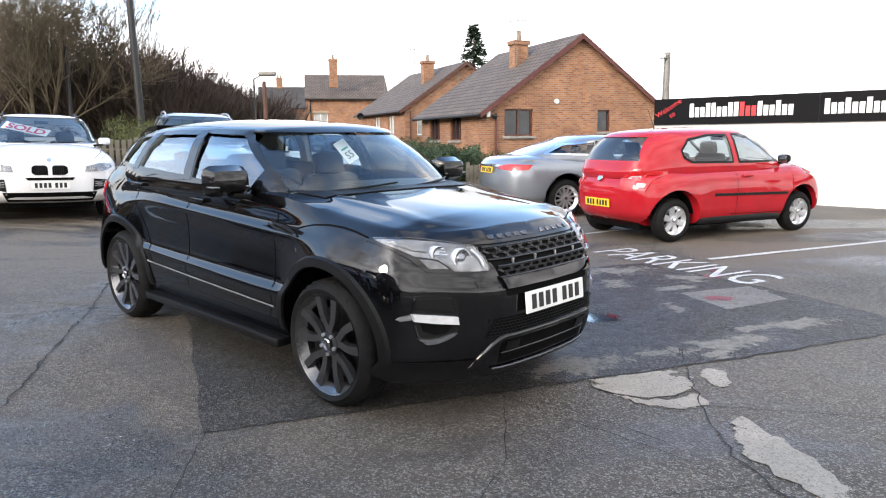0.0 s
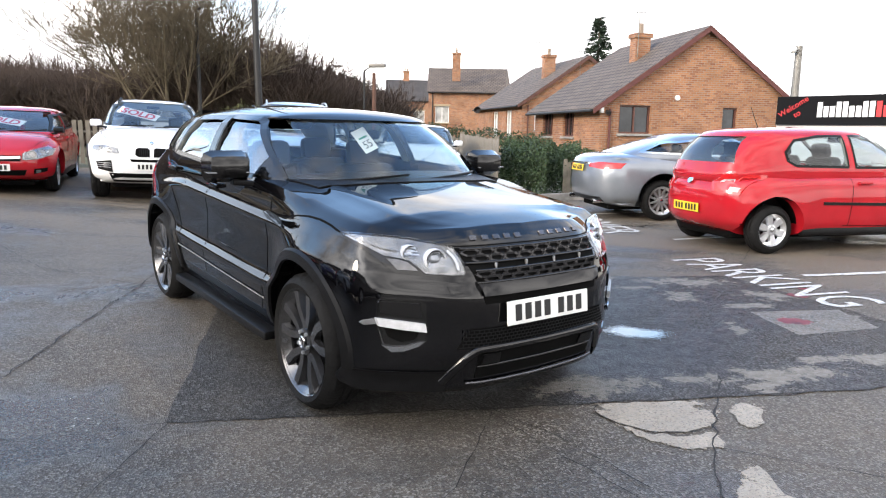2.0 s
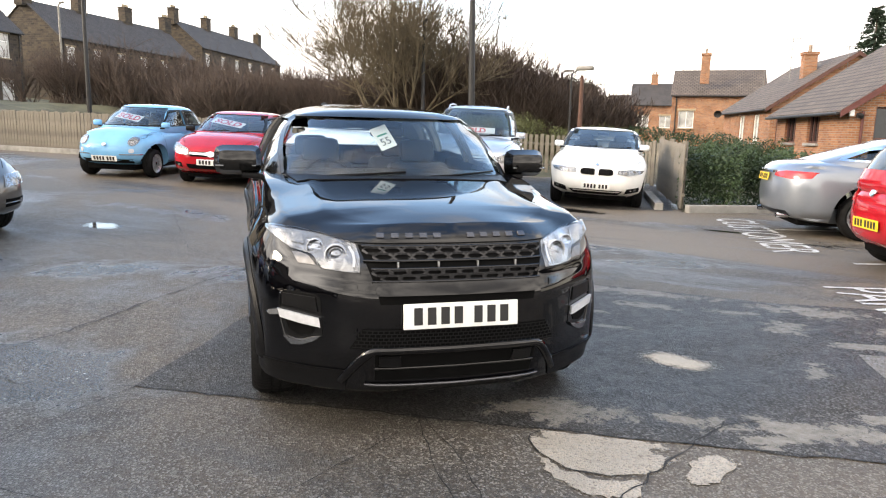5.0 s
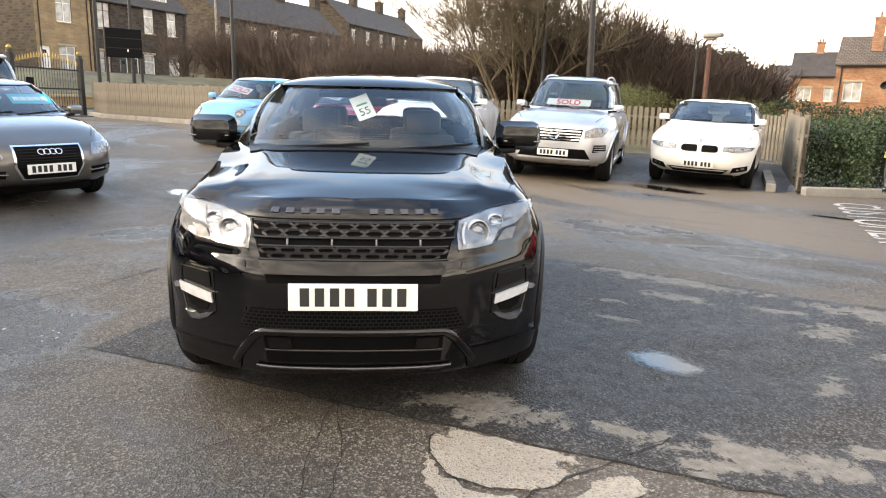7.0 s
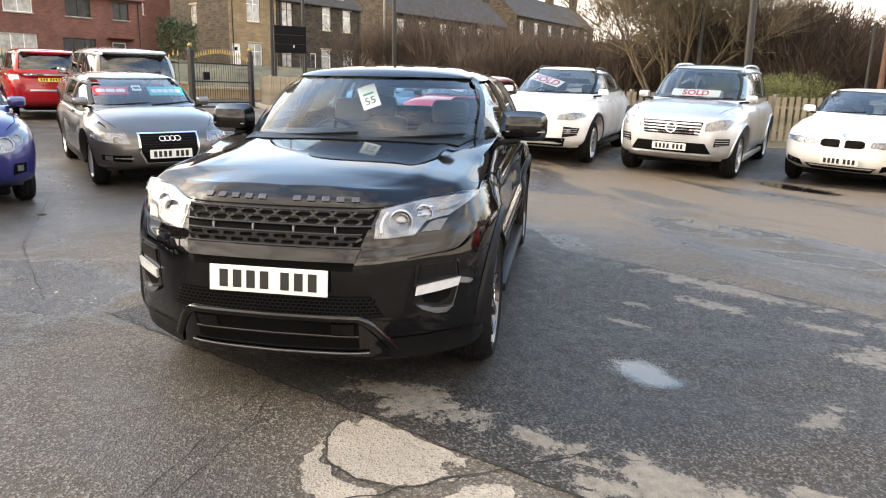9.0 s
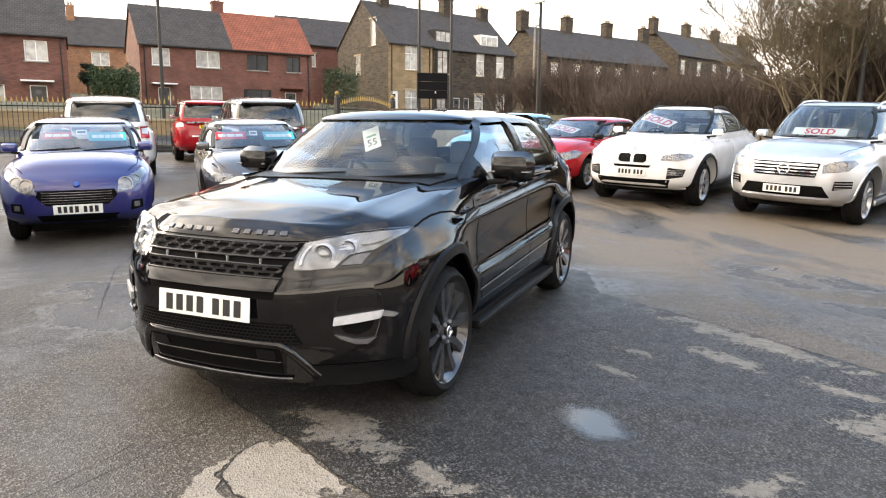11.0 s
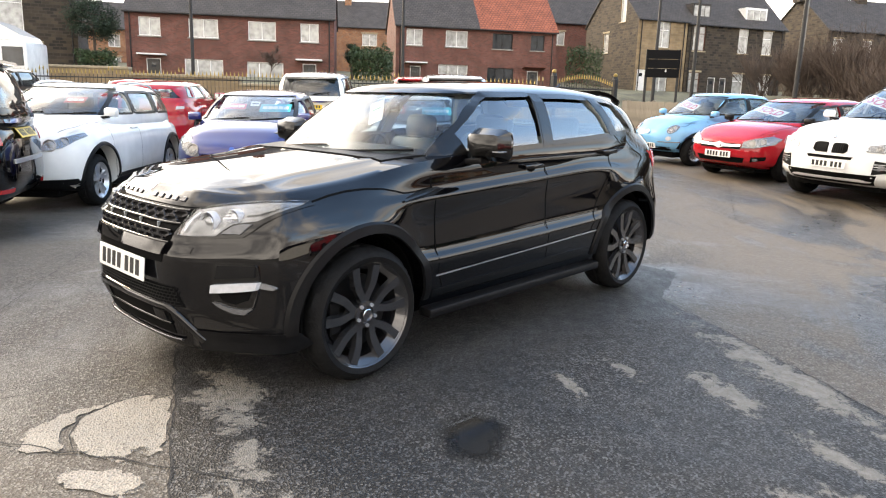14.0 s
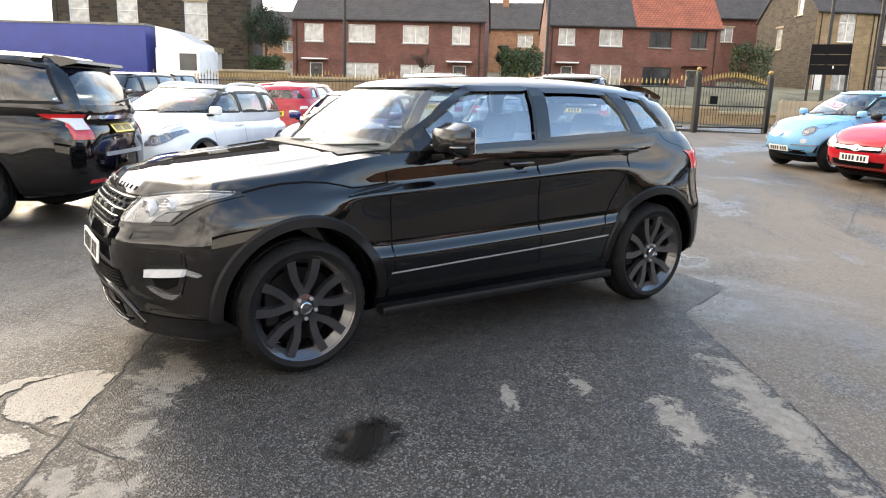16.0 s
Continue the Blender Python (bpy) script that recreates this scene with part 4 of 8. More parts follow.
    # sills
    for sg in (1, -1):
        g = B()
        add_box(g, (WB - 2 * arch_r - .02, .10, S["sill_h"]), (0, sg * (W / 2 - S.get('sill_in', .085)), S["sillz"] - .03), bevel=S["sill_h"] * .25)
        part("sill", g, S["trimcol"], car, smooth=True)
    # door seams and handles
    for sg in (1, -1):
        for line in S.get("seams", []):
            g = B()
            skin_low.strip(g, line, 1, sg, .008, .0015, .04)
            part("door_seam", g, BLACK_AND_SHADE, car)
        for hx, hz in S.get("handles", []):
            h = skin_low.hit(1, sg, hx, hz)
            yy = abs(h[0].y) if h else W / 2
            g = B()
            add_box(g, (.19, .022, .028), (hx, sg * (yy + .028), hz), bevel=.009)
            add_box(g, (.03, .04, .024), (hx + .08, sg * (yy + .012), hz))
            add_box(g, (.03, .04, .024), (hx - .08, sg * (yy + .012), hz))
            part("door_handle", g, S.get("handlemat", paintm), car, smooth=True)
    # mirrors
    mx, mz = S.get("mirror", (ax_ - .24, az + .055))
    for sg in (1, -1):
        g = B()
        ms = S.get("mirror_size", .76)
        add_box(g, (.13 * ms, .25 * ms, .16 * ms), (0, 0, 0), bevel=.045 * ms)
        for v in g.verts:
            if v.co.x > 0:
                v.co.y *= .86
                v.co.z *= .8
        mo = part("mirror", g, S.get("mirmat", paintm), car, smooth=True)
        mo.location = (mx, sg * (W / 2 + S.get('mirror_out', -.065)), mz + S.get('mirror_up', .0))
        g = B()
        add_box(g, (.07 * ms, .16, .035), (0, sg * -.10, -.085 * ms), Matrix.Rotation(sg * .12, 4, "X"), bevel=.01)
        part("mirror_arm", g, TRIM, mo)
        g = B()
        add_box(g, (.004, .19 * ms, .115 * ms), (-.067 * ms, 0, 0), bevel=.001)
        part("mirror_glass", g, CHROME, mo)
        if S.get("mirror_strip"):
            g = B()
            add_box(g, (.10, .235, .009), (.02, sg * .012, -.03), bevel=.003)
            part("indicator", g, LAMPBASE, mo)
    # inside
    for sg in (1, -1):
        for bx_ in S.get("seats", (.05, -.75)):
            g = B()
            add_box(g, (.50, .50, .18), (bx_ + .18, 0, .52), bevel=.05)
            add_box(g, (.16, .48, .62), (bx_ - .14, 0, .86), Matrix.Rotation(-.25, 4, "Y"), bevel=.06)
            add_box(g, (.10, .27, .18), (bx_ - .24, 0, min(H - .30, 1.24)), Matrix.Rotation(-.2, 4, "Y"), bevel=.045)
            so = part("seat", g, S.get("seatmat", SEAT), car, smooth=True)
            so.location = (0, sg * W * .20, S.get("seat_up", 0))
    g = B()
    add_box(g, (.42, W - .40, .22), (ax_ - .42, 0, az - .10), bevel=.06)
    part("dashboard", g, TRIM, car, smooth=True)
    g = B()
    spin(g, [(-.014, .165), (0, .18), (.014, .165), (0, .152), (-.014, .165)], 28)
    for k in range(3):
        a = math.pi / 2 + 2 * math.pi * k / 3
        add_rod(g, (0, 0, 0), (math.cos(a) * .165, 0, math.sin(a) * .165), .016, seg=6)
    sw = part("steering_wheel", g, TRIM, car, smooth=True)
    sw.matrix_local = Matrix.Translation((ax_ - .72, -W * .2, az - .07)) @ Matrix.Rotation(radians(-28), 4, "Y") @ Matrix.Rotation(math.pi / 2, 4, "Z")
    g = B()
    add_box(g, (.04, .22, .06), (bx - .12 + (ax_ - bx) * .15, 0, bz - .14), bevel=.015)
    part("rear_view_mirror", g, TRIM, car)
    # wipers
    for y0, y1 in ((-.55, .02), (.05, .62)):
        g = B()
        line = []
        for k in range(9):
            t = k / 8
            yy = y0 + (y1 - y0) * t
            zz = az + .022 + .035 * t
            h = skin_cab.hit(0, 1, yy, zz)
            if h:
                line.append(h[0] - h[1] * .003)
        if len(line) > 2:
            part("wiper", tube(g, line, .008, .006), TRIM, car)
    # lamps, grilles and the like laid on the skin
    for nm, poly, face, material, lift, both, lab in S.get("decals", []):
        axis, sg = {"f": (0, 1), "r": (0, -1), "l": (1, 1), "t": (2, 1)}[face]
        lots = [(poly, axis, sg)]
        if both:
            lots.append((poly, 1, -1) if face == "l" else (mirrored(poly) if face in "fr" else [(a, -b) for a, b in poly][::-1], axis, sg))
        for pl_, ax, s_ in lots:
            g = B()
            skin_all.patch(g, pl_, ax, s_, lift, .03 if lift > .003 else .012, S.get("decal_step", .05))
            made = part(nm, g, material, car, lab, True)
            if nm == "headlamp" and ax == 0:
                lo_, hi_ = min(pl_), max(pl_)
                cy, cz = sum(p[0] for p in pl_) / len(pl_), sum(p[1] for p in pl_) / len(pl_)
                span, tall = hi_[0] - lo_[0], max(p[1] for p in pl_) - min(p[1] for p in pl_)
                for off, rr in ((-.18, .30), (.14, .24)):
                    h = skin_all.hit(0, s_, cy + off * span * (1 if cy > 0 else -1), cz + off * .12)
                    if h:
                        g = B()
                        rr *= tall
                        spin(g, [(-.02, rr * 1.2), (.004, rr * 1.2), (.006, rr), (-.004, rr * .9), (.003, rr * .5), (.006, .001)], 18)
                        face_ = (Vector((.4 * s_, 0, 0)) + h[1]).normalized()
                        g.transform(Matrix.Translation(h[0] + h[1] * (lift + .001)) @ face_.to_track_quat("Y", "Z").to_matrix().to_4x4())
                        part("lamp_bowl", g, DISC, made, smooth=True)
                g = B()
                skin_all.patch(g, pl_, ax, s_, lift + .022, .02, S.get("decal_step", .05))
                part("lens", g, LENS, made, smooth=True)
    if "shell" not in S:
        # shut lines of the bonnet
        for sg in (1, -1):
            g = B()
            skin_low.strip(g, [(ax_ - .02, sg * W * .415), ((ax_ + fx) / 2, sg * W * .39), (fx - .30, sg * W * .33)], 2, 1, .008, .0015, .06)
            part("bonnet_seam", g, BLACK_AND_SHADE, car)
    for front in (True, False):
        pz_ = S.get("plate_f" if front else "plate_r")
        if pz_:
            h = skin_low.hit(0, 1 if front else -1, 0, pz_)
            lean = 0.0
            hh = skin_low.hit(0, 1 if front else -1, 0, pz_ + .08)
            if h and hh:
                lean = math.atan2(hh[0].x - h[0].x, .08)
            number_plate(car, h[0].x + (.018 if front else -.018), pz_, not front, front, lean)
    if S.get("rails"):
        for sg in (1, -1):
            g = B()
            x0, x1 = bx - .15, cx + .2
            pts = []
            for k in range(9):
                t = k / 8
                x_ = x0 + (x1 - x0) * t
                h = skin_cab.hit(2, 1, x_, sg * (wt_ - .09))
                if h:
                    pts.append(Vector((x_, sg * (wt_ - .09), h[0].z + .045 * math.sin(math.pi * t) ** .4 + .003)))
            tube(g, pts, .017, seg=8)
            part("roof_rail", g, S["rails"], car, smooth=True)
    if extra:
        extra(car, skin_low, skin_cab, skin_all, S)
    return car


def car_at(x, y, heading, z=None, pitch=0.0):
    """A pose on the ground; the car leans with the slope under its wheels."""
    h = radians(heading)
    c, s = math.cos(h), math.sin(h)
    zf, zr = ground_z(x + 1.3 * c, y + 1.3 * s), ground_z(x - 1.3 * c, y - 1.3 * s)
    zl, zg = ground_z(x - .75 * s, y + .75 * c), ground_z(x + .75 * s, y - .75 * c)
    return Matrix.Translation((x, y, (zf + zr + zl + zg) / 4)) @ Matrix.Rotation(h, 4, "Z") @ Matrix.Rotation(math.atan2(zr - zf, 2.6), 4, "Y") @ Matrix.Rotation(math.atan2(zl - zg, 1.5), 4, "X")


# ---- ground, yard and road ----
def ground_sheet():
    bm = B()
    rings = [0, 3, 6, 9, 12, 15, 18, 21, 24, 27, 30, 33, 36, 40, 45, 52, 60, 75, 95, 120, 150, 190, 240, 300, 380, 500, 700, 1000, 1500]
    seg = 96
    prev = None
    for r in rings:
        if r == 0:
            row = [bm.verts.new((0, 0, ground_z(0, 0) - .03))]
        else:
            row = [bm.verts.new((r * math.cos(2 * math.pi * k / seg), r * math.sin(2 * math.pi * k / seg),
                                 ground_z(r * math.cos(2 * math.pi * k / seg), r * math.sin(2 * math.pi * k / seg)) - .03)) for k in range(seg)]
        if prev:
            for k in range(seg):
                if len(prev) == 1:
                    bm.faces.new((prev[0], row[k], row[(k + 1) % seg]))
                else:
                    bm.faces.new((prev[k], row[k], row[(k + 1) % seg], prev[(k + 1) % seg]))
        prev = row
    return tagged(part("ground", bm, GRASS, smooth=True), "rough winter grass rising to hills", "ground", kind="structure")


ground_sheet()
bm = B()
yard = [(-23.2, 8.0), (-23.5, 11.2), (-17.3, 12.4), (-13.5, 13.9), (-9.5, 16.0), (-7, 17.7), (-4.5, 19.4), (-2.7, 19.6), (-1.1, 14.5), (0.1, 15.6), (3.5, 17.6), (4.6, 16.8), (11.0, 11.1), (22, 2),
        (20, -22), (-22, -22)]
drape(bm, yard, 0.0, .5)
tagged(part("pavement", bm, LOT, smooth=True), "worn damp tarmac car park with cracks", "car park", kind="structure")
bm = B()
drape(bm, [(-29.5, -60), (-22.2, -60), (-23.4, 12), (-30, 60), (-37, 60), (-30.5, 12)], 0.0, 1.5)
tagged(part("road", bm, ROADM, smooth=True), "grey asphalt road beyond the fence", "road", kind="structure")

# darker patched area under and beside the black car
bm = B()
dark = [(-1.06, 3.34), (.14, 3.82), (.91, 4.13), (1.56, 4.40), (2.22, 4.67), (3.6, 5.3), (3.2, 6.3), (2.2, 7.95), (1.39, 7.62), (.81, 7.50), (.44, 7.38), (-.19, 7.18), (-1.06, 6.92), (-1.9, 7.3), (-2.6, 6.6), (-1.85, 5.1)]
drape(bm, wiggly(dark, .018, 8, 5), .004, .3)
tagged(part("pavement_patch", bm, NEWLOT, smooth=True), "darker newer tarmac patch, damp and blotchy", "tarmac patch", kind="structure")


# dark damp tarmac; its tone also paints in the back row's contact shadow
bm = B()
drape(bm, wiggly([(-7.2, 13.6), (-5.2, 12.3), (-3.3, 13.4), (-2.2, 13.7), (-1.25, 14.5), (-2.75, 19.3), (-4.5, 19.1), (-6.6, 17.6)], .05, 8, 8), .003, .5)
tagged(part("pavement_patch", bm, NEWLOT, smooth=True), "darker damp tarmac with painted shadow under the back row of cars", "tarmac patch", kind="structure")


def blot(poly, material, lift, seed, rough=.03, cuts=6, label="pale worn spot in the tarmac"):
    bm = B()
    drape(bm, wiggly(poly, rough, cuts, seed), lift, .12)
    return tagged(part("ground_patch", bm, material), label, "ground patch", kind="structure")


blot([(.93, 4.13), (.93, 4.0), (1.03, 3.92), (1.2, 3.855), (1.36, 3.89), (1.49, 4.01), (1.56, 4.2), (1.555, 4.36), (1.25, 4.245)], PALE, .005, 1, .014, 6, "pale cream worn concrete patch")
blot([(1.02, 3.90), (1.2, 3.82), (1.38, 3.85), (1.5, 3.96), (1.5, 3.75), (1.36, 3.7), (1.18, 3.74)], PALE, .005, 2, .02)
blot([(1.6, 4.2), (1.66, 4.38), (1.78, 4.36), (1.74, 4.1), (1.62, 3.98)], PALE, .005, 3, .02)
blot([(1.46, 3.2), (1.5, 3.55), (1.62, 3.6), (1.72, 3.2), (1.8, 2.8), (1.62, 2.8)], PALE, .005, 4, .03)
COVER = tarmac("concrete_cover", (0.16, 0.15, 0.135), 0.4, (0.26, 0.25, 0.23), 0.3, wet_level=0.66)


def crack(line, width, seed):
    r = random.Random(seed)
    pts = []
    for p, q in zip(line, line[1:]):
        n = max(2, int(math.dist(p, q) / .07))
        pts += [(p[0] + (q[0] - p[0]) * k / n, p[1] + (q[1] - p[1]) * k / n) for k in range(n)]
    pts.append(line[-1])
    bm, prev = B(), None
    for i, p in enumerate(pts):
        a, b = pts[max(0, i - 1)], pts[min(len(pts) - 1, i + 1)]
        d = Vector((b[0] - a[0], b[1] - a[1])).normalized()
        o = r.uniform(-.5, .5) * width * 2.2
        w = width * r.uniform(.12, .5)
        c = (p[0] - d.y * o, p[1] + d.x * o)
        row = [bm.verts.new((c[0] - s * d.y * w, c[1] + s * d.x * w, ground_z(*c) + .0062)) for s in (-1, 1)]
        if prev:
            f = bm.faces.new((prev[0], prev[1], row[1], row[0]))
            f.normal_update()
            if f.normal.z < 0:
                f.normal_flip()
        prev = row
    return tagged(part("crack", bm, CRACK), "dark crack in the tarmac", "crack", kind="structure")


for k, (line, w) in enumerate((
        ([(-1.06, 3.34), (.14, 3.82), (.91, 4.13), (1.56, 4.39), (2.22, 4.67), (3.6, 5.3)], .022),
        ([(1.64, 4.75), (1.56, 4.38), (1.50, 4.0), (1.42, 3.4), (1.41, 3.16), (1.48, 2.8), (1.4, 2.2)], .024),
        ([(.93, 4.12), (.93, 4.0), (1.03, 3.91), (1.2, 3.845), (1.37, 3.88), (1.5, 4.0)], .016),
        ([(-3.6, 7.4), (-2.94, 5.74), (-2.63, 4.78), (-2.4, 4.09), (-2.25, 3.58), (-2.1, 2.4)], .026),
        ([(.42, 3.88), (.70, 3.57), (.94, 3.36), (1.3, 3.0)], .012),
        ([(1.15, 3.3), (.83, 3.63), (.41, 3.92)], .012), ([(-1.05, 3.34), (-.9, 2.4)], .01),
        ([(1.58, 4.55), (1.62, 4.7), (1.78, 4.9)], .014), ([(-1.06, 6.93), (-.19, 7.19), (.44, 7.39), (1.39, 7.63), (2.2, 7.95)], .012),
        ([(2.2, 7.95), (2.6, 9.2), (2.9, 10.4)], .02), ([(-5.4, 8.4), (-2.4, 9.6), (.6, 9.4), (2.2, 8.0)], .014), ([(-6.5, 7.5), (-4.3, 6.1), (-2.9, 5.7)], .016),
        ([(-8.5, 10.0), (-5.0, 8.9), (-1.0, 11.2)], .014), ([(-6, 3.2), (-3.4, 2.9), (-1.6, 3.0), (-1.06, 3.34)], .012), ([(-4.2, 1.2), (-2.2, 2.0), (.2, 2.6), (1.4, 2.9)], .01),
        ([(.1, 2.2), (.4, 3.1), (.42, 3.88)], .01), ([(1.49, 3.75), (2.3, 3.6), (3.2, 4.2)], .012))):
    crack(line, w * .62, k)

# puddles
for k, (cx_, cy_, sx_, sy_, seed) in enumerate(((1.20, 5.55, .36, .24, 3), (.2, 12.2, .55, .14, 4), (-2.75, 13.0, 1.1, .38, 6), (-4.9, 3.1, .12, .07, 8), (-6.3, 6.3, .5, .3, 9))):
    rr = random.Random(seed)
    poly = [(cx_ + sx_ * rr.uniform(.8, 1.1) * math.cos(2 * math.pi * i / 16), cy_ + sy_ * rr.uniform(.8, 1.1) * math.sin(2 * math.pi * i / 16)) for i in range(16)]
    bm = B()
    drape(bm, poly, .006, .1)
    tagged(part("puddle", bm, WATER, smooth=True), "small puddle of still rainwater on the tarmac", "puddle", kind="structure")

# a sunk concrete cover with red stains, white lines and lettering
blot([(2.12, 6.43), (2.86, 6.72), (2.98, 6.2), (2.33, 5.82)], COVER, .006, 21, .01, 4, "square grey concrete cover in the tarmac")
for cx_, cy_, sx_, sy_ in ((2.40, 6.22, .13, .10), (2.66, 7.18, .09, .08), (2.79, 7.5, .05, .05)):
    blot([(cx_ + sx_ * math.cos(a * .7), cy_ + sy_ * math.sin(a * .7)) for a in range(9)], REDSTAIN, .007, int(cx_ * 100), .02, 3, "dull red paint stain on the ground")


def paint_line(a, b, width, lift=.007):
    a, b = Vector(a), Vector(b)
    d = (b - a).normalized() * width / 2
    n = Vector((-d.y, d.x))
    bm = B()
    drape(bm, wiggly([tuple(a - n), tuple(b - n), tuple(b + n), tuple(a + n)], .008, 12, 3), lift, .4)
    return tagged(part("road_marking", bm, ROADWHITE), "worn white parking bay line", "road marking", kind="structure")


paint_line((2.97, 8.19), (7.0, 10.2), .085)
paint_line((1.9, 10.35), (3.3, 11.3), .085)
paint_line((.7, 13.0), (2.2, 14.0), .085)


def ground_words(words, start, end, height, k):
    bm = B()
    a, b = Vector(start), Vector(end)
    ang = math.atan2(b.y - a.y, b.x - a.x)
    text_mesh(bm, words, 1.0, Matrix())
    xs = [v.co.x for v in bm.verts]
    ys = [v.co.y for v in bm.verts]
    w, h = max(xs) - min(xs), max(ys) - min(ys)
    m = Matrix.Translation((*((a + b) / 2), 0)) @ Matrix.Rotation(ang, 4, "Z") @ Matrix.Diagonal(((b - a).length / w, height / h, 1, 1)) @ Matrix.Translation((-(max(xs) + min(xs)) / 2, -(max(ys) + min(ys)) / 2, 0))
    bm.transform(m)
    for v in bm.verts:
        v.co.z = ground_z(v.co.x, v.co.y) + .0075
    for f in bm.faces:
        f.normal_update()
        if f.normal.z < 0:
            f.normal_flip()
    return tagged(part("road_lettering", bm, ROADWHITE), "white painted word on the car park, worn", "road marking", kind="structure")


ground_words("PARKING", (1.98, 8.85), (3.12, 6.95), .62, 1)
ground_words("CUSTOMER", (-.12, 14.0), (1.3, 10.75), .62, 2)


# ---- the black car in the middle of the yard ----
# half outline of the body in plan, from the nose round the side to the tail
HERO_PLAN = [(2.107, 0), (2.094, .25), (2.08, .36), (2.04, .47), (1.97, .58), (1.90, .67), (1.83, .755), (1.73, .838), (1.55, .885), (1.283, .902), (.8, .90), (-.2, .90), (-.8, .90),
             (-1.283, .905), (-1.62, .88), (-1.77, .845), (-1.88, .78), (-1.98, .66), (-2.06, .4), (-2.09, 0)]
# upright profiles (set in from the outline, height) at some of those points, from the underside to the bonnet edge or belt
P_NOSE = [(0.16, .20), (.065, .245), (.045, .30), (.02, .40), (.004, .46), (0, .60), (.006, .675), (.03, .735), (.055, .80), (.105, .875), (.135, .925), (.19, .976)]
P_LAMP = [(.16, .20), (.055, .24), (.04, .30), (.015, .38), (.0, .45), (0, .60), (.004, .685), (.025, .745), (.036, .79), (.10, .872), (.13, .918), (.19, .968)]
P_BEND = [(0.13, .20), (.04, .235), (.03, .30), (.004, .36), (0, .45), (0, .58), (.003, .69), (.022, .755), (.04, .81), (.085, .865), (.125, .91), (.18, .955)]
P_CORNER = [(.12, .20), (.03, .24), (.02, .30), (0, .355), (0, .45), (0, .56), (.004, .67), (.016, .765), (.036, .83), (.062, .885), (.09, .935), (.14, .975)]
P_WHEEL = [(.14, .21), (.05, .26), (.03, .31), (.012, .40), (.004, .48), (.0, .58), (-.002, .71), (.004, .80), (.032, .868), (.064, .922), (.094, .965), (.15, 1.015)]
P_DOOR = [(.26, .215), (.10, .265), (.08, .315), (.050, .39), (.036, .47), (.026, .55), (.060, .612), (.064, .77), (.050, .885), (.078, .935), (.088, 1.02), (.112, 1.085)]
P_MID = [(.26, .215), (.10, .265), (.08, .315), (.050, .40), (.036, .49), (.026, .57), (.060, .632), (.064, .80), (.050, .925), (.078, .975), (.090, 1.06), (.117, 1.13)]
P_AFT = [(.26, .22), (.09, .27), (.07, .32), (.045, .41), (.030, .51), (.022, .59), (.052, .65), (.054, .82), (.040, .945), (.070, 1.0), (.092, 1.09), (.127, 1.165)]
P_HAUNCH = [(.14, .23), (.05, .28), (.03, .33), (.012, .42), (.004, .52), (.0, .61), (.0, .71), (.008, .82), (.036, .912), (.070, .985), (.098, 1.075), (.135, 1.175)]
P_REAR = [(0.12, .26), (.04, .31), (.005, .38), (0, .45), (0, .53), (.0, .62), (.02, .73), (.036, .83), (.046, .93), (.066, 1.02), (.11, 1.10), (.17, 1.17)]
P_TAIL = [(0.16, .28), (.06, .33), (.0, .40), (0, .48), (.0, .55), (.02, .64), (.06, .74), (.075, .84), (.09, .94), (.11, 1.03), (.15, 1.11), (.22, 1.18)]


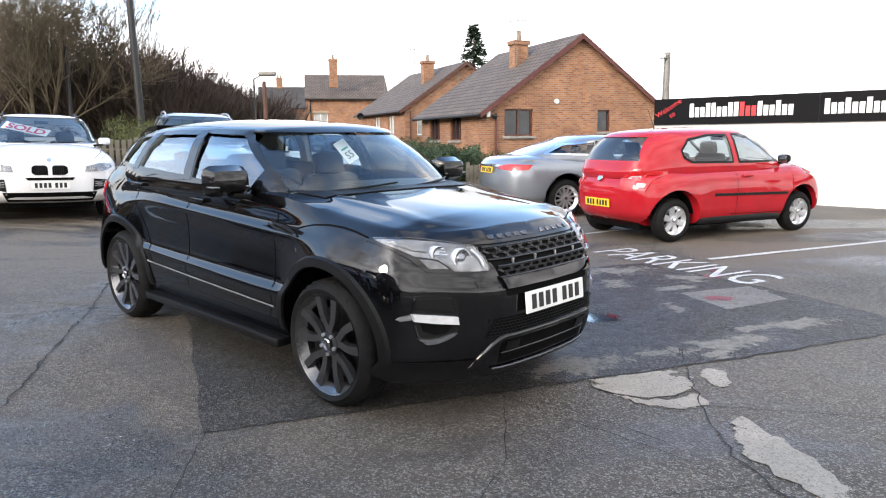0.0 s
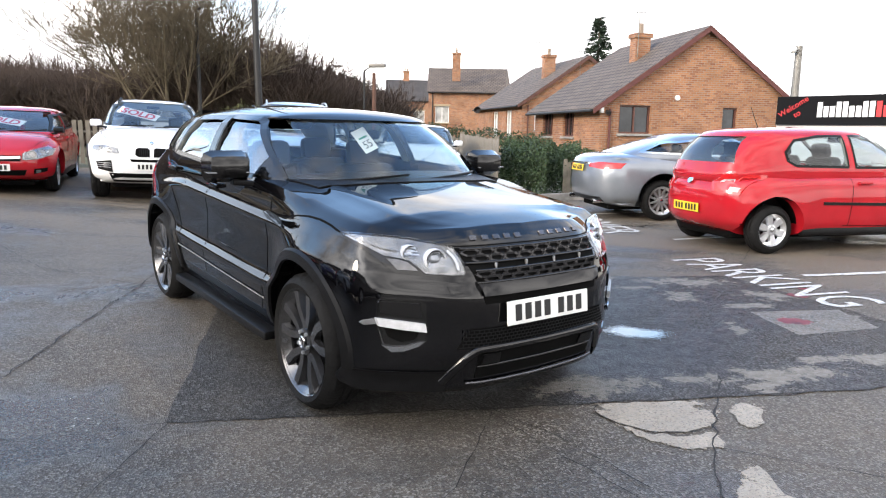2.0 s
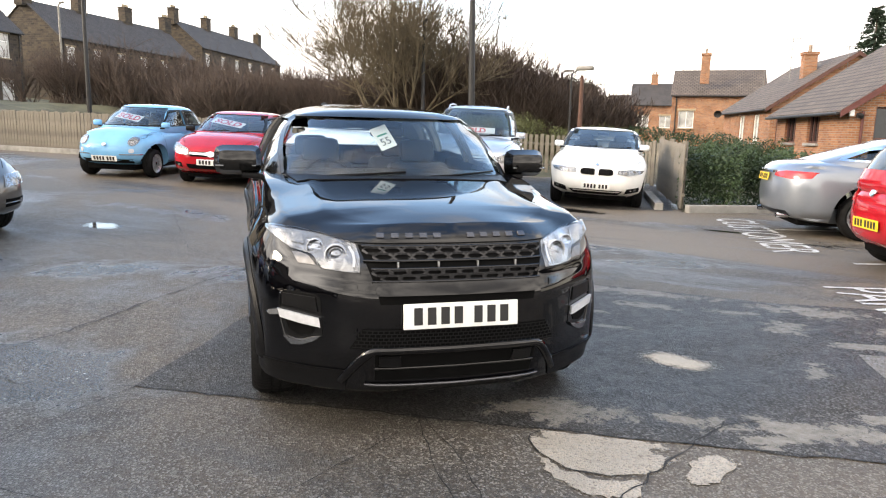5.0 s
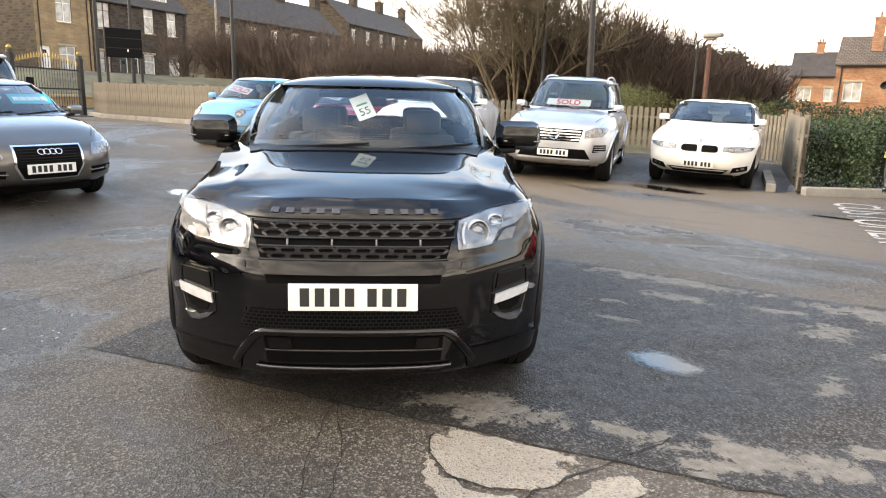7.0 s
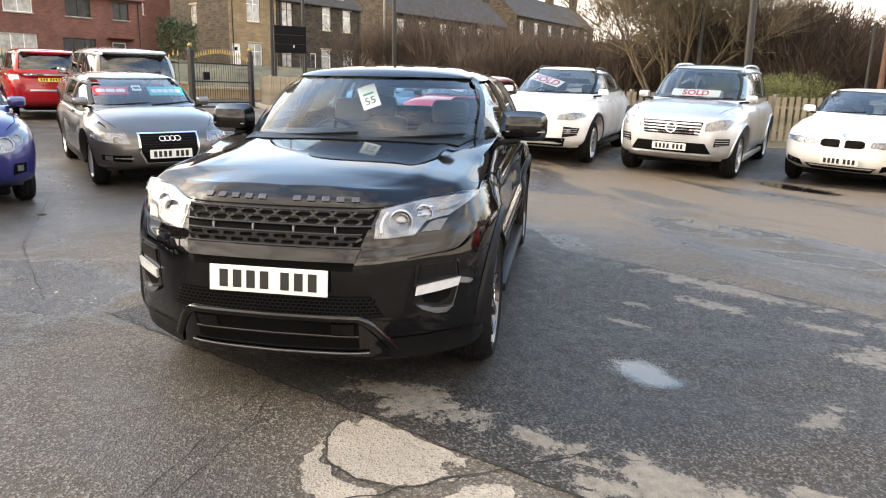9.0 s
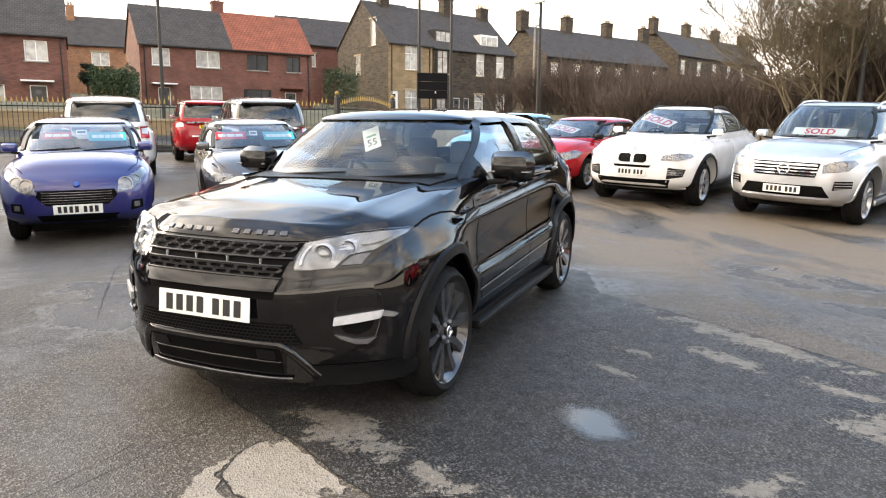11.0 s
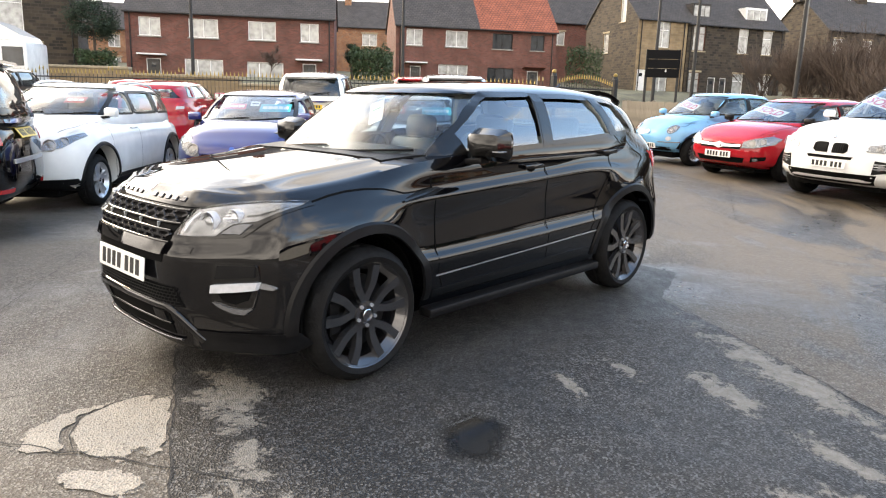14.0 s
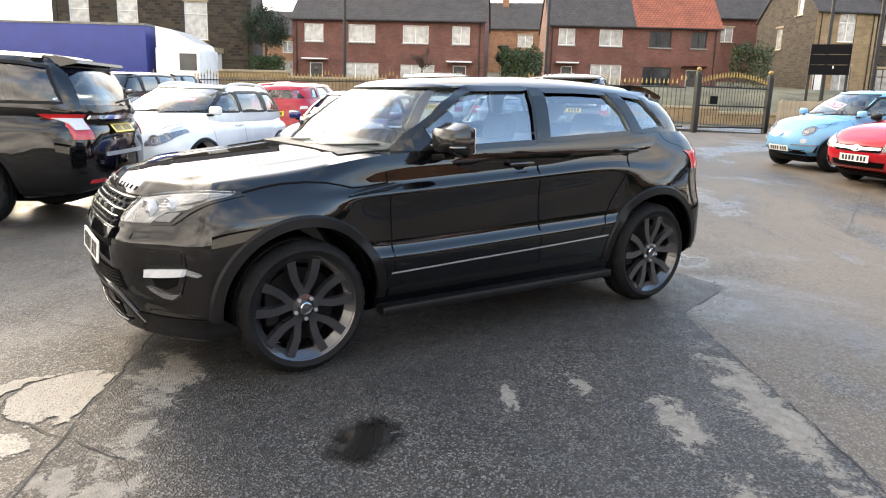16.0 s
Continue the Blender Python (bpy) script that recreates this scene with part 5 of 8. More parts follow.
def hero_shell():
    """The lower body: profiles carried along the plan outline, closed above by the bonnet and below by the floor."""
    dist = [0.0]
    for p, q in zip(HERO_PLAN, HERO_PLAN[1:]):
        dist.append(dist[-1] + math.dist(p, q))
    px, py = curve([(d, p[0]) for d, p in zip(dist, HERO_PLAN)]), curve([(d, p[1]) for d, p in zip(dist, HERO_PLAN)])
    keyed = [(0, P_NOSE), (3, P_LAMP), (5, P_BEND), (7, P_CORNER), (9, P_WHEEL), (10, P_DOOR), (11, P_MID), (12, P_AFT), (13, P_HAUNCH), (15, P_REAR), (19, P_TAIL)]
    ins = [curve([(dist[i], pr[k][0]) for i, pr in keyed]) for k in range(12)]
    hgt = [curve([(dist[i], pr[k][1]) for i, pr in keyed]) for k in range(12)]
    n_s, sub = 128, 4
    levels = [k + j / sub for k in range(11) for j in range(sub)] + [11]
    bm = B()
    rings = {1: [], -1: []}
    for i in range(n_s + 1):
        s = dist[-1] * i / n_s
        h = .004
        tx, ty = px(min(dist[-1], s + h)) - px(max(0, s - h)), py(min(dist[-1], s + h)) - py(max(0, s - h))
        ln = math.hypot(tx, ty)
        nx_, ny_ = ty / ln, -tx / ln
        if i in (0, n_s):
            nx_, ny_ = (1 if i == 0 else -1), 0
        fi, fz = curve([(k, ins[k](s)) for k in range(12)]), curve([(k, hgt[k](s)) for k in range(12)])
        cols = {}
        for sg in (1, -1):
            if sg < 0 and i in (0, n_s):
                cols[-1] = cols[1]
                continue
            cols[sg] = [bm.verts.new((px(s) - nx_ * fi(v), sg * max(0.0, py(s) - ny_ * fi(v)), fz(v))) for v in levels]
        for sg in (1, -1):
            rings[sg].append(cols[sg])
    for sg in (1, -1):
        for a, b in zip(rings[sg], rings[sg][1:]):
            for j in range(len(levels) - 1):
                bm.faces.new((a[j], b[j], b[j + 1], a[j + 1]))
    x0 = rings[1][0][-1].co.x
    centre = curve([(-x, z) for x, z in [(x0, rings[1][0][-1].co.z), (1.78, 1.008), (1.6, 1.036), (1.3, 1.068), (.95, 1.098), (.6, 1.125), (-1.0, 1.2), (-1.87, 1.19)]])

    def cap(row, rise):
        prev = None
        for i in range(n_s + 1):
            a, b = rings[1][i][row], rings[-1][i][row]
            if a is b:
                line = [a]
            else:
                c = .70 + .12 * smooth01((a.co.x - 1.45) / .4)
                ts = [1 - (1 - c) * k / 6 for k in range(6)] + [c * (1 - k / 9) for k in range(18 + 1)] + [-c - (1 - c) * k / 6 for k in range(1, 6)] + [-1]
                line = [a]
                for t in ts[1:-1]:
                    z = a.co.z
                    if rise:
                        u = abs(t)
                        g = 1 - u ** 2.6
                        z += (centre(-a.co.x) - z) * g + .009 * math.exp(-((u - c) / .05) ** 2) * smooth01((1.88 - a.co.x) / .25) * smooth01((a.co.x - .7) / .3)
                    line.append(bm.verts.new((a.co.x, a.co.y * t, z)))
                line.append(b)
            if prev:
                if len(prev) == 1 or len(line) == 1:
                    tip, other = (prev[0], line) if len(prev) == 1 else (line[0], prev)
                    for p, q in zip(other, other[1:]):
                        bm.faces.new((tip, p, q))
                else:
                    for (p, q), (r, t_) in zip(zip(prev, prev[1:]), zip(line, line[1:])):
                        bm.faces.new((p, q, t_, r))
            prev = line
    cap(-1, True)
    cap(0, False)
    bmesh.ops.remove_doubles(bm, verts=bm.verts, dist=1e-5)
    bmesh.ops.recalc_face_normals(bm, faces=bm.faces)
    return bm


HERO = dict(
    dim=(4.195, 1.82, 1.56, 2.566, .345, .822), paint=BLACK, shell=hero_shell, glass=WINDOW, zb=.215, side_glass=TINT, arch=.01, lower_trim=.056, trimcol=TRIM, tyre_w=.235, rim_r=.268, rims="split", rim=DARKALLOY, wheel_in=.022, sill_in=.062,
    cabin=((.935, 1.075), (.42, 1.492), (-1.70, 1.465), (-1.90, 1.14)), cab_prof=16.0, cab_w=(.822, .625), roof_arc=.055, cab_bow=.15, roof_crown=.04, ws_half=.765, ws_top=.585, tail_taper=.6,
    wins=[[(-1.18, 1.18), (-1.075, 1.418), (-1.18, 1.415), (-1.30, 1.40), (-1.46, 1.225), (-1.45, 1.198)], [(-.335, 1.142), (-.395, 1.435), (-.68, 1.437), (-.955, 1.428), (-1.04, 1.30), (-1.085, 1.175)],
          [(.70, 1.098), (.60, 1.175), (.20, 1.41), (.13, 1.436), (-.30, 1.446), (-.235, 1.132)]],
    seams=[[(.80, 1.0), (.782, .75), (.775, .48), (.70, .33)], [(-.235, 1.10), (-.25, .60), (-.255, .34)], [(-1.02, 1.13), (-1.01, .96), (-.86, .74), (-.75, .5)], [(.70, .33), (0, .335), (-.70, .345)]],
    handles=[(-.095, 1.008), (-1.0, 1.062)], mirror=(.47, 1.165), mirror_out=.03, mirmat=GLOSS, mirror_size=1.12, mirror_up=.0, mirror_strip=True, seats=(-.05, -.85), seat_up=-.04, sillz=.292, sill_h=.052, plate_f=.605, plate_r=.78, decal_step=.03, seal=GLOSS)


def hero_extra(car, low, cab, skin, S):
    def deco(name, poly, axis, sg, material, lift, label="", both=True, thick=.02, step=.02, under=None):
        made = []
        for s in ((1, -1) if both else (1,)):
            pl = poly
            if both and s < 0 and axis != 1:
                pl = mirrored(poly) if axis == 0 else [(a, -b) for a, b in poly][::-1]
            g = B()
            low.patch(g, pl, axis, sg * s if axis == 1 else sg, lift, thick, step)
            made.append(part(name, g, material, under or car, label, True))
        return made

    def bar(name, pts, out, r0, material, label="", under=None, r1=None):
        line = []
        for yy, zz in pts:
            h = low.hit(0, 1, yy, zz)
            if h:
                line.append(h[0] + Vector((out, 0, 0)))
        return part(name, tube(B(), line, r0, r1, 12), material, under or car, label, True)

    # grille: near-black sheet for the opening's shade, two plates of hexagonal mesh, four studs between them
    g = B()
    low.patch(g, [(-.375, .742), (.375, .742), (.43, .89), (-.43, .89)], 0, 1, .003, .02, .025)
    grille = part("grille", g, BLACK_AND_SHADE, car, "black mesh radiator grille", True)
    for z0, z1, half in ((.752, .797, .385), (.835, .884, .415)):
        g = B()
        n, rows = 9, 2
        for r in range(rows):
            for k in range(n + r):
                y0 = -half + .045 + (2 * half - .09) * (k + (0 if r else .5)) / n
                zc = z0 + (z1 - z0) * (r + .5) / rows
                ring = []
                for q in range(6):
                    a = 2 * math.pi * q / 6
                    yy, zz = y0 + .047 * math.cos(a), zc + (z1 - z0) / rows * .56 * math.sin(a)
                    h = low.hit(0, 1, max(-half, min(half, yy)), zz)
                    if h:
                        ring.append(h[0] + Vector((.016, 0, 0)))
                for p, q in zip(ring, ring[1:] + ring[:1]):
                    d = (q - p)
                    if d.length < .004:
                        continue
                    up = Vector((1, 0, 0)).cross(d).normalized() * .0048
                    back = Vector((-.014, 0, 0))
                    vs = [g.verts.new(p - up), g.verts.new(p + up), g.verts.new(q + up), g.verts.new(q - up)]
                    ws_ = [g.verts.new(v.co + back) for v in vs]
                    g.faces.new(vs)
                    for i in (0, 2):
                        g.faces.new((vs[i], vs[i + 1], ws_[i + 1], ws_[i]))
                    g.faces.new((vs[1], vs[2], ws_[2], ws_[1]))
                    g.faces.new((vs[3], vs[0], ws_[0], ws_[3]))
        bmesh.ops.recalc_face_normals(g, faces=g.faces)
        part("grille_mesh", g, GRILLE, grille)
        for zz in (z0 - .004, z1 + .003):
            bar("grille_bar", [(-half + 2 * half * k / 16, zz) for k in range(17)], .012, .006, GLOSS, under=grille)
    for yy in (-.27, -.09, .09, .27):
        g = B()
        h = low.hit(0, 1, yy, .815)
        add_box(g, (.014, .007, .026), (h[0].x + .008, yy, .815), bevel=.002)
        part("grille_stud", g, ALLOY, grille)
    # bonnet lettering as plain raised bars
    for k in (-5, -4, -3, -2, -1, 1, 2, 3, 4, 5):
        yy = k * .063 + (-.015 if k < 0 else .015)
        h = low.hit(0, 1, yy, .928)
        if h:
            g = B()
            add_box(g, (.006, .034, .026), h[0] + h[1] * .003, h[1].to_track_quat("X", "Z").to_matrix().to_4x4(), bevel=.002)
            part("bonnet_bar", g, GUN, car, "raised dark lettering bar")
    # shut lines of the bonnet, across the nose and over each wing
    g = B()
    low.strip(g, [(-.45, .897), (-.2, .897), (.2, .897), (.45, .897), (.62, .928), (.72, .94)], 0, 1, .006, .001, .03)
    low.strip(g, [(-.45, .897), (-.62, .928), (-.72, .94)], 0, 1, .006, .001, .03)
    part("bonnet_seam", g, BLACK_AND_SHADE, car)
    for s in (1, -1):
        g = B()
        low.strip(g, [(1.56, .935), (1.46, .955), (1.36, .967), (1.25, .97), (1.14, .962), (1.06, .945), (1.0, .93), (.92, .932), (.80, .945)], 1, s, .008, .0015, .03)
        part("wing_seam", g, BLACK_AND_SHADE, car)
    # head lamps: bright bowl with projector and ring, long tapering tail, clear cover
    lamp = [(.43, .782), (.50, .782), (.578, .787), (.618, .838), (.66, .848), (.705, .856), (.765, .896), (.808, .930), (.765, .936), (.70, .932), (.60, .920), (.52, .907), (.437, .890), (.425, .84)]
    brow = [(.43, .772), (.50, .772), (.57, .776), (.685, .786), (.712, .812), (.738, .848), (.792, .898), (.818, .930), (.804, .929), (.763, .893), (.705, .853), (.66, .845), (.621, .835), (.581, .784), (.50, .779), (.43, .779)]
    signal = [(.600, .796), (.672, .798), (.699, .840), (.655, .836), (.628, .826)]
    tail = [(.645, .872), (.70, .880), (.745, .900), (.793, .927), (.74, .927), (.655, .915)]
    for s in (1, -1):
        def own(poly):
            return poly if s > 0 else mirrored(poly)
        g = B()
        low.patch(g, own(lamp), 0, 1, .002, .012, .016)
        base = part("headlamp", g, BRIGHTLAMP, car, "bright clear headlamp with chrome rings inside", True)
        g = B()
        low.patch(g, own(lamp), 0, 1, .022, .018, .016)
        part("lens", g, LENS, base, smooth=True)
        for yy, zz, rr in ((.520, .842, .033), (.603, .866, .025)):
            h = low.hit(0, 1, s * yy, zz)
            q = Vector((1, s * .22, .05)).to_track_quat("Y", "Z").to_matrix().to_4x4()
            m = Matrix.Translation(h[0] + Vector((-.004, 0, 0))) @ q
            g = B()
            spin(g, [(-.02, rr * 1.52), (.012, rr * 1.52), (.018, rr * 1.44), (.014, rr * 1.34), (.002, rr * 1.32)], 32)
            g.transform(m)
            part("light_ring", g, FROST, base, smooth=True)
            g = B()
            spin(g, [(.001, rr * 1.33), (-.006, rr * 1.25), (-.006, rr * 1.1)], 32)
            g.transform(m)
            part("lamp_hollow", g, GUN, base, smooth=True)
            g = B()
            spin(g, [(-.006, rr * 1.16), (.012, rr * 1.14), (.016, rr * 1.06), (.010, rr * .98), (.004, rr * .9)], 32)
            g.transform(m)
            part("lamp_ring", g, CHROME, base, smooth=True)
            g = B()
            spin(g, [(.002, rr * .98), (.010, rr * .74), (.016, rr * .4), (.018, .001)], 24)
            g.transform(m)
            part("projector", g, CHROMED if rr > .03 else ALLOY, base, smooth=True)
        # curved light guide at the inner end, ribs across the small bowl
        g = B()
        low.strip(g, [(s * .452, .800), (s * .447, .825), (s * .450, .850), (s * .462, .876)], 0, 1, .011, .012, .02)
        part("light_guide", g, FROST, base)
        for k in range(3):
            g = B()
            low.strip(g, [(s * .575, .852 + .013 * k), (s * .628, .856 + .014 * k)], 0, 1, .005, .020, .02)
            part("lamp_rib", g, ALLOY, base)
        g = B()
        low.patch(g, own(tail), 0, 1, .010, .004, .016)
        part("lamp_tail", g, LAMPBASE, base, "pale reflector in the lamp's tail")
        # gloss black surround under the lamp with the grey indicator in it
        g = B()
        low.patch(g, own(brow), 0, 1, .006, .012, .012)
        part("lamp_brow", g, GLOSS, base, smooth=True)
        g = B()
        low.patch(g, own(signal), 0, 1, .013, .012, .012)
        part("indicator", g, SIGNAL, base, "smoke grey indicator lens", True)
    # side ducts in the bumper with daylight lamp, lip and reflector
    for duct in deco("bumper_duct", [(.585, .49), (.615, .466), (.665, .44), (.71, .436), (.742, .47), (.758, .53), (.766, .60), (.758, .668), (.73, .678), (.61, .674), (.592, .66), (.588, .60)], 0, 1, GLOSS, .002, "gloss black bumper duct"):
        pass
    deco("duct_panel", [(.602, .598), (.745, .612), (.746, .664), (.612, .662)], 0, 1, TRIM, .007)
    deco("daylight_lamp", [(.585, .535), (.67, .543), (.748, .556), (.757, .592), (.67, .583), (.59, .573)], 0, 1, FROST, .020, "bright frosted daytime running lamp")
    # flat near-black plate painting the shade inside the duct
    deco("duct_shade", [(.61, .533), (.735, .55), (.72, .505), (.675, .483), (.63, .495)], 0, 1, BLACK_AND_SHADE, .005)
    deco("duct_lip", [(.59, .492), (.615, .468), (.665, .442), (.708, .438), (.738, .468), (.70, .462), (.655, .468), (.62, .484)], 0, 1, CHROMED, .014, "dark polished lower lip of the duct")
    deco("side_reflector", [(.76, .562), (.762, .588), (.80, .575), (.812, .563), (.80, .553)], 0, 1, LAMPBASE, .006)
    rim_line = [(.745, .672), (.757, .66), (.763, .60), (.756, .54), (.742, .475), (.712, .441)]
    for s in (1, -1):
        bar("duct_rim", [(s * a, b) for a, b in rim_line], .004, .005, BLACK)
    # bumper bar under the grille; a near-black sheet paints the slot's shade below it
    g = B()
    low.patch(g, [(-.35, .652), (.35, .652), (.36, .690), (-.36, .690)], 0, 1, .003, .012, .03)
    part("bumper_slot", g, BLACK_AND_SHADE, car)
    g = B()
    low.patch(g, [(-.362, .688), (.362, .688), (.378, .738), (-.378, .738)], 0, 1, .022, .03, .03)
    part("bumper_bar", g, BLACK, car, "rounded black bumper bar", True)
    deco("washer_cover", [(.44, .706), (.50, .706), (.505, .732), (.445, .732)], 0, 1, BLACK, .004, thick=.008)
    # lower mesh over a near-black sheet that paints the opening's shade
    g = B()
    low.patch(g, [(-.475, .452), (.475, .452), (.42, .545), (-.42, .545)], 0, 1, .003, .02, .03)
    lg = part("lower_grille", g, BLACK_AND_SHADE, car, "black lower mesh grille", True)
    g = B()
    for r in range(6):
        zz = .462 + .0155 * r
        low.strip(g, [(-.465 + .009 * r, zz), (.465 - .009 * r, zz)], 0, 1, .0045, .012, .04)
    for r in range(5):
        for k in range(40):
            yy = -.45 + .90 * (k + .5 * (r % 2)) / 40
            zz = .462 + .0155 * r
            low.strip(g, [(yy, zz), (yy + .002, zz + .0155)], 0, 1, .0045, .012, .03)
    part("lower_grille_mesh", g, TRIM, lg)
    # raised lower bumper frame, intake with its shade painted as a near-black sheet, bars and lip
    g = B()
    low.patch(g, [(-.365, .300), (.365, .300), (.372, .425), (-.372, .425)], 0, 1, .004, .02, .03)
    intake = part("lower_intake", g, BLACK_AND_SHADE, car, smooth=True)
    frame_ = [(-.505, .285), (-.475, .335), (-.425, .405), (-.395, .434)] + [(-.37 + .74 * k / 14, .446) for k in range(15)] + [(.395, .434), (.425, .405), (.475, .335), (.505, .285)]
    bar("skid_frame", frame_, -.004, .022, BLACK, "gloss black lower bumper frame")
    bar("skid_bar", [(-.37 + .74 * k / 12, .358) for k in range(13)], .004, .007, GLOSS, under=intake)
    for s in (1, -1):
        tc = [(.255, .372), (.35, .372), (.352, .422), (.26, .422)]
        g = B()
        low.patch(g, tc if s > 0 else mirrored(tc), 0, 1, .012, .02, .03)
        part("tow_cover", g, TRIM, intake, smooth=True)
    bar("skid_lip", [(-.41 + .82 * k / 16, .272 + .006 * abs(k / 8 - 1) ** 2) for k in range(17)], .012, .007, GUN, "thin dark polished lower lip")
    deco("bumper_valance", [(.49, .24), (.845, .245), (.848, .345), (.47, .343)], 0, 1, TRIM, .008, "black lower bumper panel", step=.025)
    # along the doors
    for s in (1, -1):
        g = B()
        low.patch(g, [(.80, .335), (.80, .385), (-.74, .405), (-.74, .345)], 1, s, .004, .012, .08)
        part("door_cladding", g, GLOSS, car, smooth=True)
        g = B()
        low.strip(g, [(.795, .464), (-.2, .494), (-.83, .518)], 1, s, .010, .006, .06)
        part("door_trim_strip", g, ALLOY, car, "thin bright trim strip along the doors")
        g = B()
        low.patch(g, [(1.04, .885), (.80, .905), (.70, .93), (.76, .945), (.92, .925), (1.0, .905)], 1, s, .005, .012, .03)
        part("wing_vent", g, TRIM, car, smooth=True)
        g = B()
        low.strip(g, [(1.03, .893), (.82, .917), (.72, .937)], 1, s, .008, .012, .04)
        part("wing_vent_bar", g, GLOSS, car)
        for hx, hz in S["handles"]:
            g = B()
            # near-black disc paints the shade of the hollow behind the handle
            low.patch(g, [(hx + .052 * math.cos(k * math.pi / 6), hz + .036 * math.sin(k * math.pi / 6)) for k in range(12)], 1, s, .002, 0, .02)
            part("handle_cup_shade", g, BLACK_AND_SHADE, car)
        g = B()
        cab.patch(g, [(.72, 1.085), (.46, 1.115), (.50, 1.22), (.60, 1.17)], 1, s, .004, .01, .05)
        part("mirror_panel", g, GLOSS, car)
        for pl in ([(-.235, 1.125), (-.30, 1.45), (-.395, 1.448), (-.335, 1.135)], [(-1.085, 1.17), (-1.04, 1.30), (-.955, 1.432), (-1.075, 1.425), (-1.18, 1.172)],
                   [(-1.46, 1.195), (-1.30, 1.405), (-1.36, 1.40), (-1.55, 1.20)]):
            g = B()
            cab.patch(g, pl, 1, s, .005, .01, .05)
            part("door_pillar", g, GLOSS, car)
    g = B()
    low.patch(g, [(.60, -.70), (.98, -.62), (1.0, 0), (.98, .62), (.60, .70)], 2, 1, .006, .004, .06)
    part("dashboard_top", g, TRIM, car, smooth=True)
    # tail lamps, spoiler, aerial, shelf
    deco("tail_lamp", [(.60, .90), (.82, .92), (.80, 1.04), (.64, 1.05)], 0, -1, REDLAMP, .008, "red tail lamp")
    for s in (1, -1):
        g = B()
        low.patch(g, [(-1.90, .93), (-1.66, .985), (-1.66, 1.03), (-1.88, 1.05)], 1, s, .006, .02, .03)
        part("tail_lamp", g, REDLAMP, car, "red tail lamp", True)
    g = B()
    z0, z1 = cab.hit(2, 1, -1.36, .3)[0].z, cab.hit(2, 1, -1.52, .3)[0].z
    prism(g, [(-1.36, z0 + .004), (-1.52, z1 + .003), (-1.68, z1 - .05), (-1.69, z1 - .065), (-1.66, z1 - .10), (-1.50, z1 - .12), (-1.38, z0 - .06)], 1, -.50, .50)
    part("roof_spoiler", g, BLACK, car, smooth=True)
    g = B()
    za = cab.hit(2, 1, -1.46, 0)[0].z
    add_rod(g, (-1.46, 0, za), (-1.56, 0, za + .055), .02, .008)
    part("roof_aerial", g, BLACK, car, smooth=True)
    g = B()
    add_box(g, (.5, 1.2, .03), (-1.5, 0, 1.0))
    part("parcel_shelf", g, TRIM, car)


HERO_AT = Matrix.Translation((-.9226, 5.1989, .02)) @ Matrix.Rotation(radians(-41), 4, "Z") @ Matrix.Rotation(radians(.9), 4, "Y")
hero = build_car("car", "glossy black compact SUV with gunmetal alloy wheels", HERO, HERO_AT, hero_extra)
# paper tag hanging from the mirror behind the windscreen
tag = thing("price_tag", "white card tag with number, hanging inside the windscreen", "tag", Matrix.Translation((-.952, 5.2245, 0)) @ Matrix.Rotation(radians(-41), 4, "Z") @ Matrix.Translation((.50, -.035, 1.33)) @ Matrix.Rotation(radians(-32), 4, "Y") @ Matrix.Rotation(radians(24), 4, "X"))
bm = B()
add_box(bm, (.003, .115, .17), bevel=.001)
part("card", bm, CARDW, tag)
bm = B()
text_mesh(bm, "55", .075, Matrix.Translation((.004, 0, -.035)) @ Matrix.Rotation(math.pi / 2, 4, "Z") @ Matrix.Rotation(math.pi / 2, 4, "X"))
part("number", bm, INK, tag, "printed number 55")
bm = B()
add_box(bm, (.002, .07, .012), (.0025, 0, .02))
part("printed_bar", bm, GREENINK, tag)


# ---- the other cars ----
def car_spec(dim, paintm, hood, zc, zn, rake, belt, tailtop, tailbase, roofr=None, boot=None, split=(-.12,), **more):
    """Profile of a usual car: hood length, cowl and nose heights, windscreen rake, rear belt height, how far the roof and the rear window's base lie in from the tail."""
    L, W, H, WB, R, FO = dim
    fx = WB / 2 + FO
    rx = fx - L
    ax = fx - hood
    top = [(rx, belt - .10), (rx + .25, belt - .01), (rx + tailbase + .3, belt + .01), (ax - .3, zc + .01), (ax, zc + .015), (fx - hood * .5, (zc + zn) / 2 + .045), (fx - .22, zn + .02), (fx, zn - .07)]
    s = dict(dim=dim, paint=paintm, top=top, res=(40, 20, 14), zb=.20,
             fprof=[(.2, -.14), (.35, -.03), (.5, 0), (zn - .1, -.03), (zn + .1, -.12), (zc, -.2)], rprof=[(.2, .12), (.4, .02), (.6, 0), (belt - .15, .03), (belt + .05, .10)],
             cabin=((ax, zc), (ax - rake, H - .03), (rx + tailtop, roofr or H - .06), (rx + tailbase, belt)), split=split, bowf=.13, bowr=.12, n_plan=8.0, n_sec=7.0, n_prof=9.0, flare=.02,
             plan=[(rx, W * .40), (rx + .2, W * .455), (rx + .6, W * .492), (0, W * .5), (fx - .75, W * .497), (fx - .3, W * .47), (fx - .1, W * .44), (fx, W * .41)],
             seams=[[(ax - .1, zc - .02), (ax - .12, .5), (ax - .2, .32)], [(split[-1], belt - .02), (split[-1] - .02, .34)], [(ax - .2, .32), (split[0] - .1, .34)]],
             handles=[(split[-1] + .18, belt - .14)], cab_w=(W * .455, W * .455 - .155), ws_half=W * .455 - .06, ws_top=W * .455 - .225, plate_f=.48, plate_r=.75, decal_step=.06)
    s.update(more)
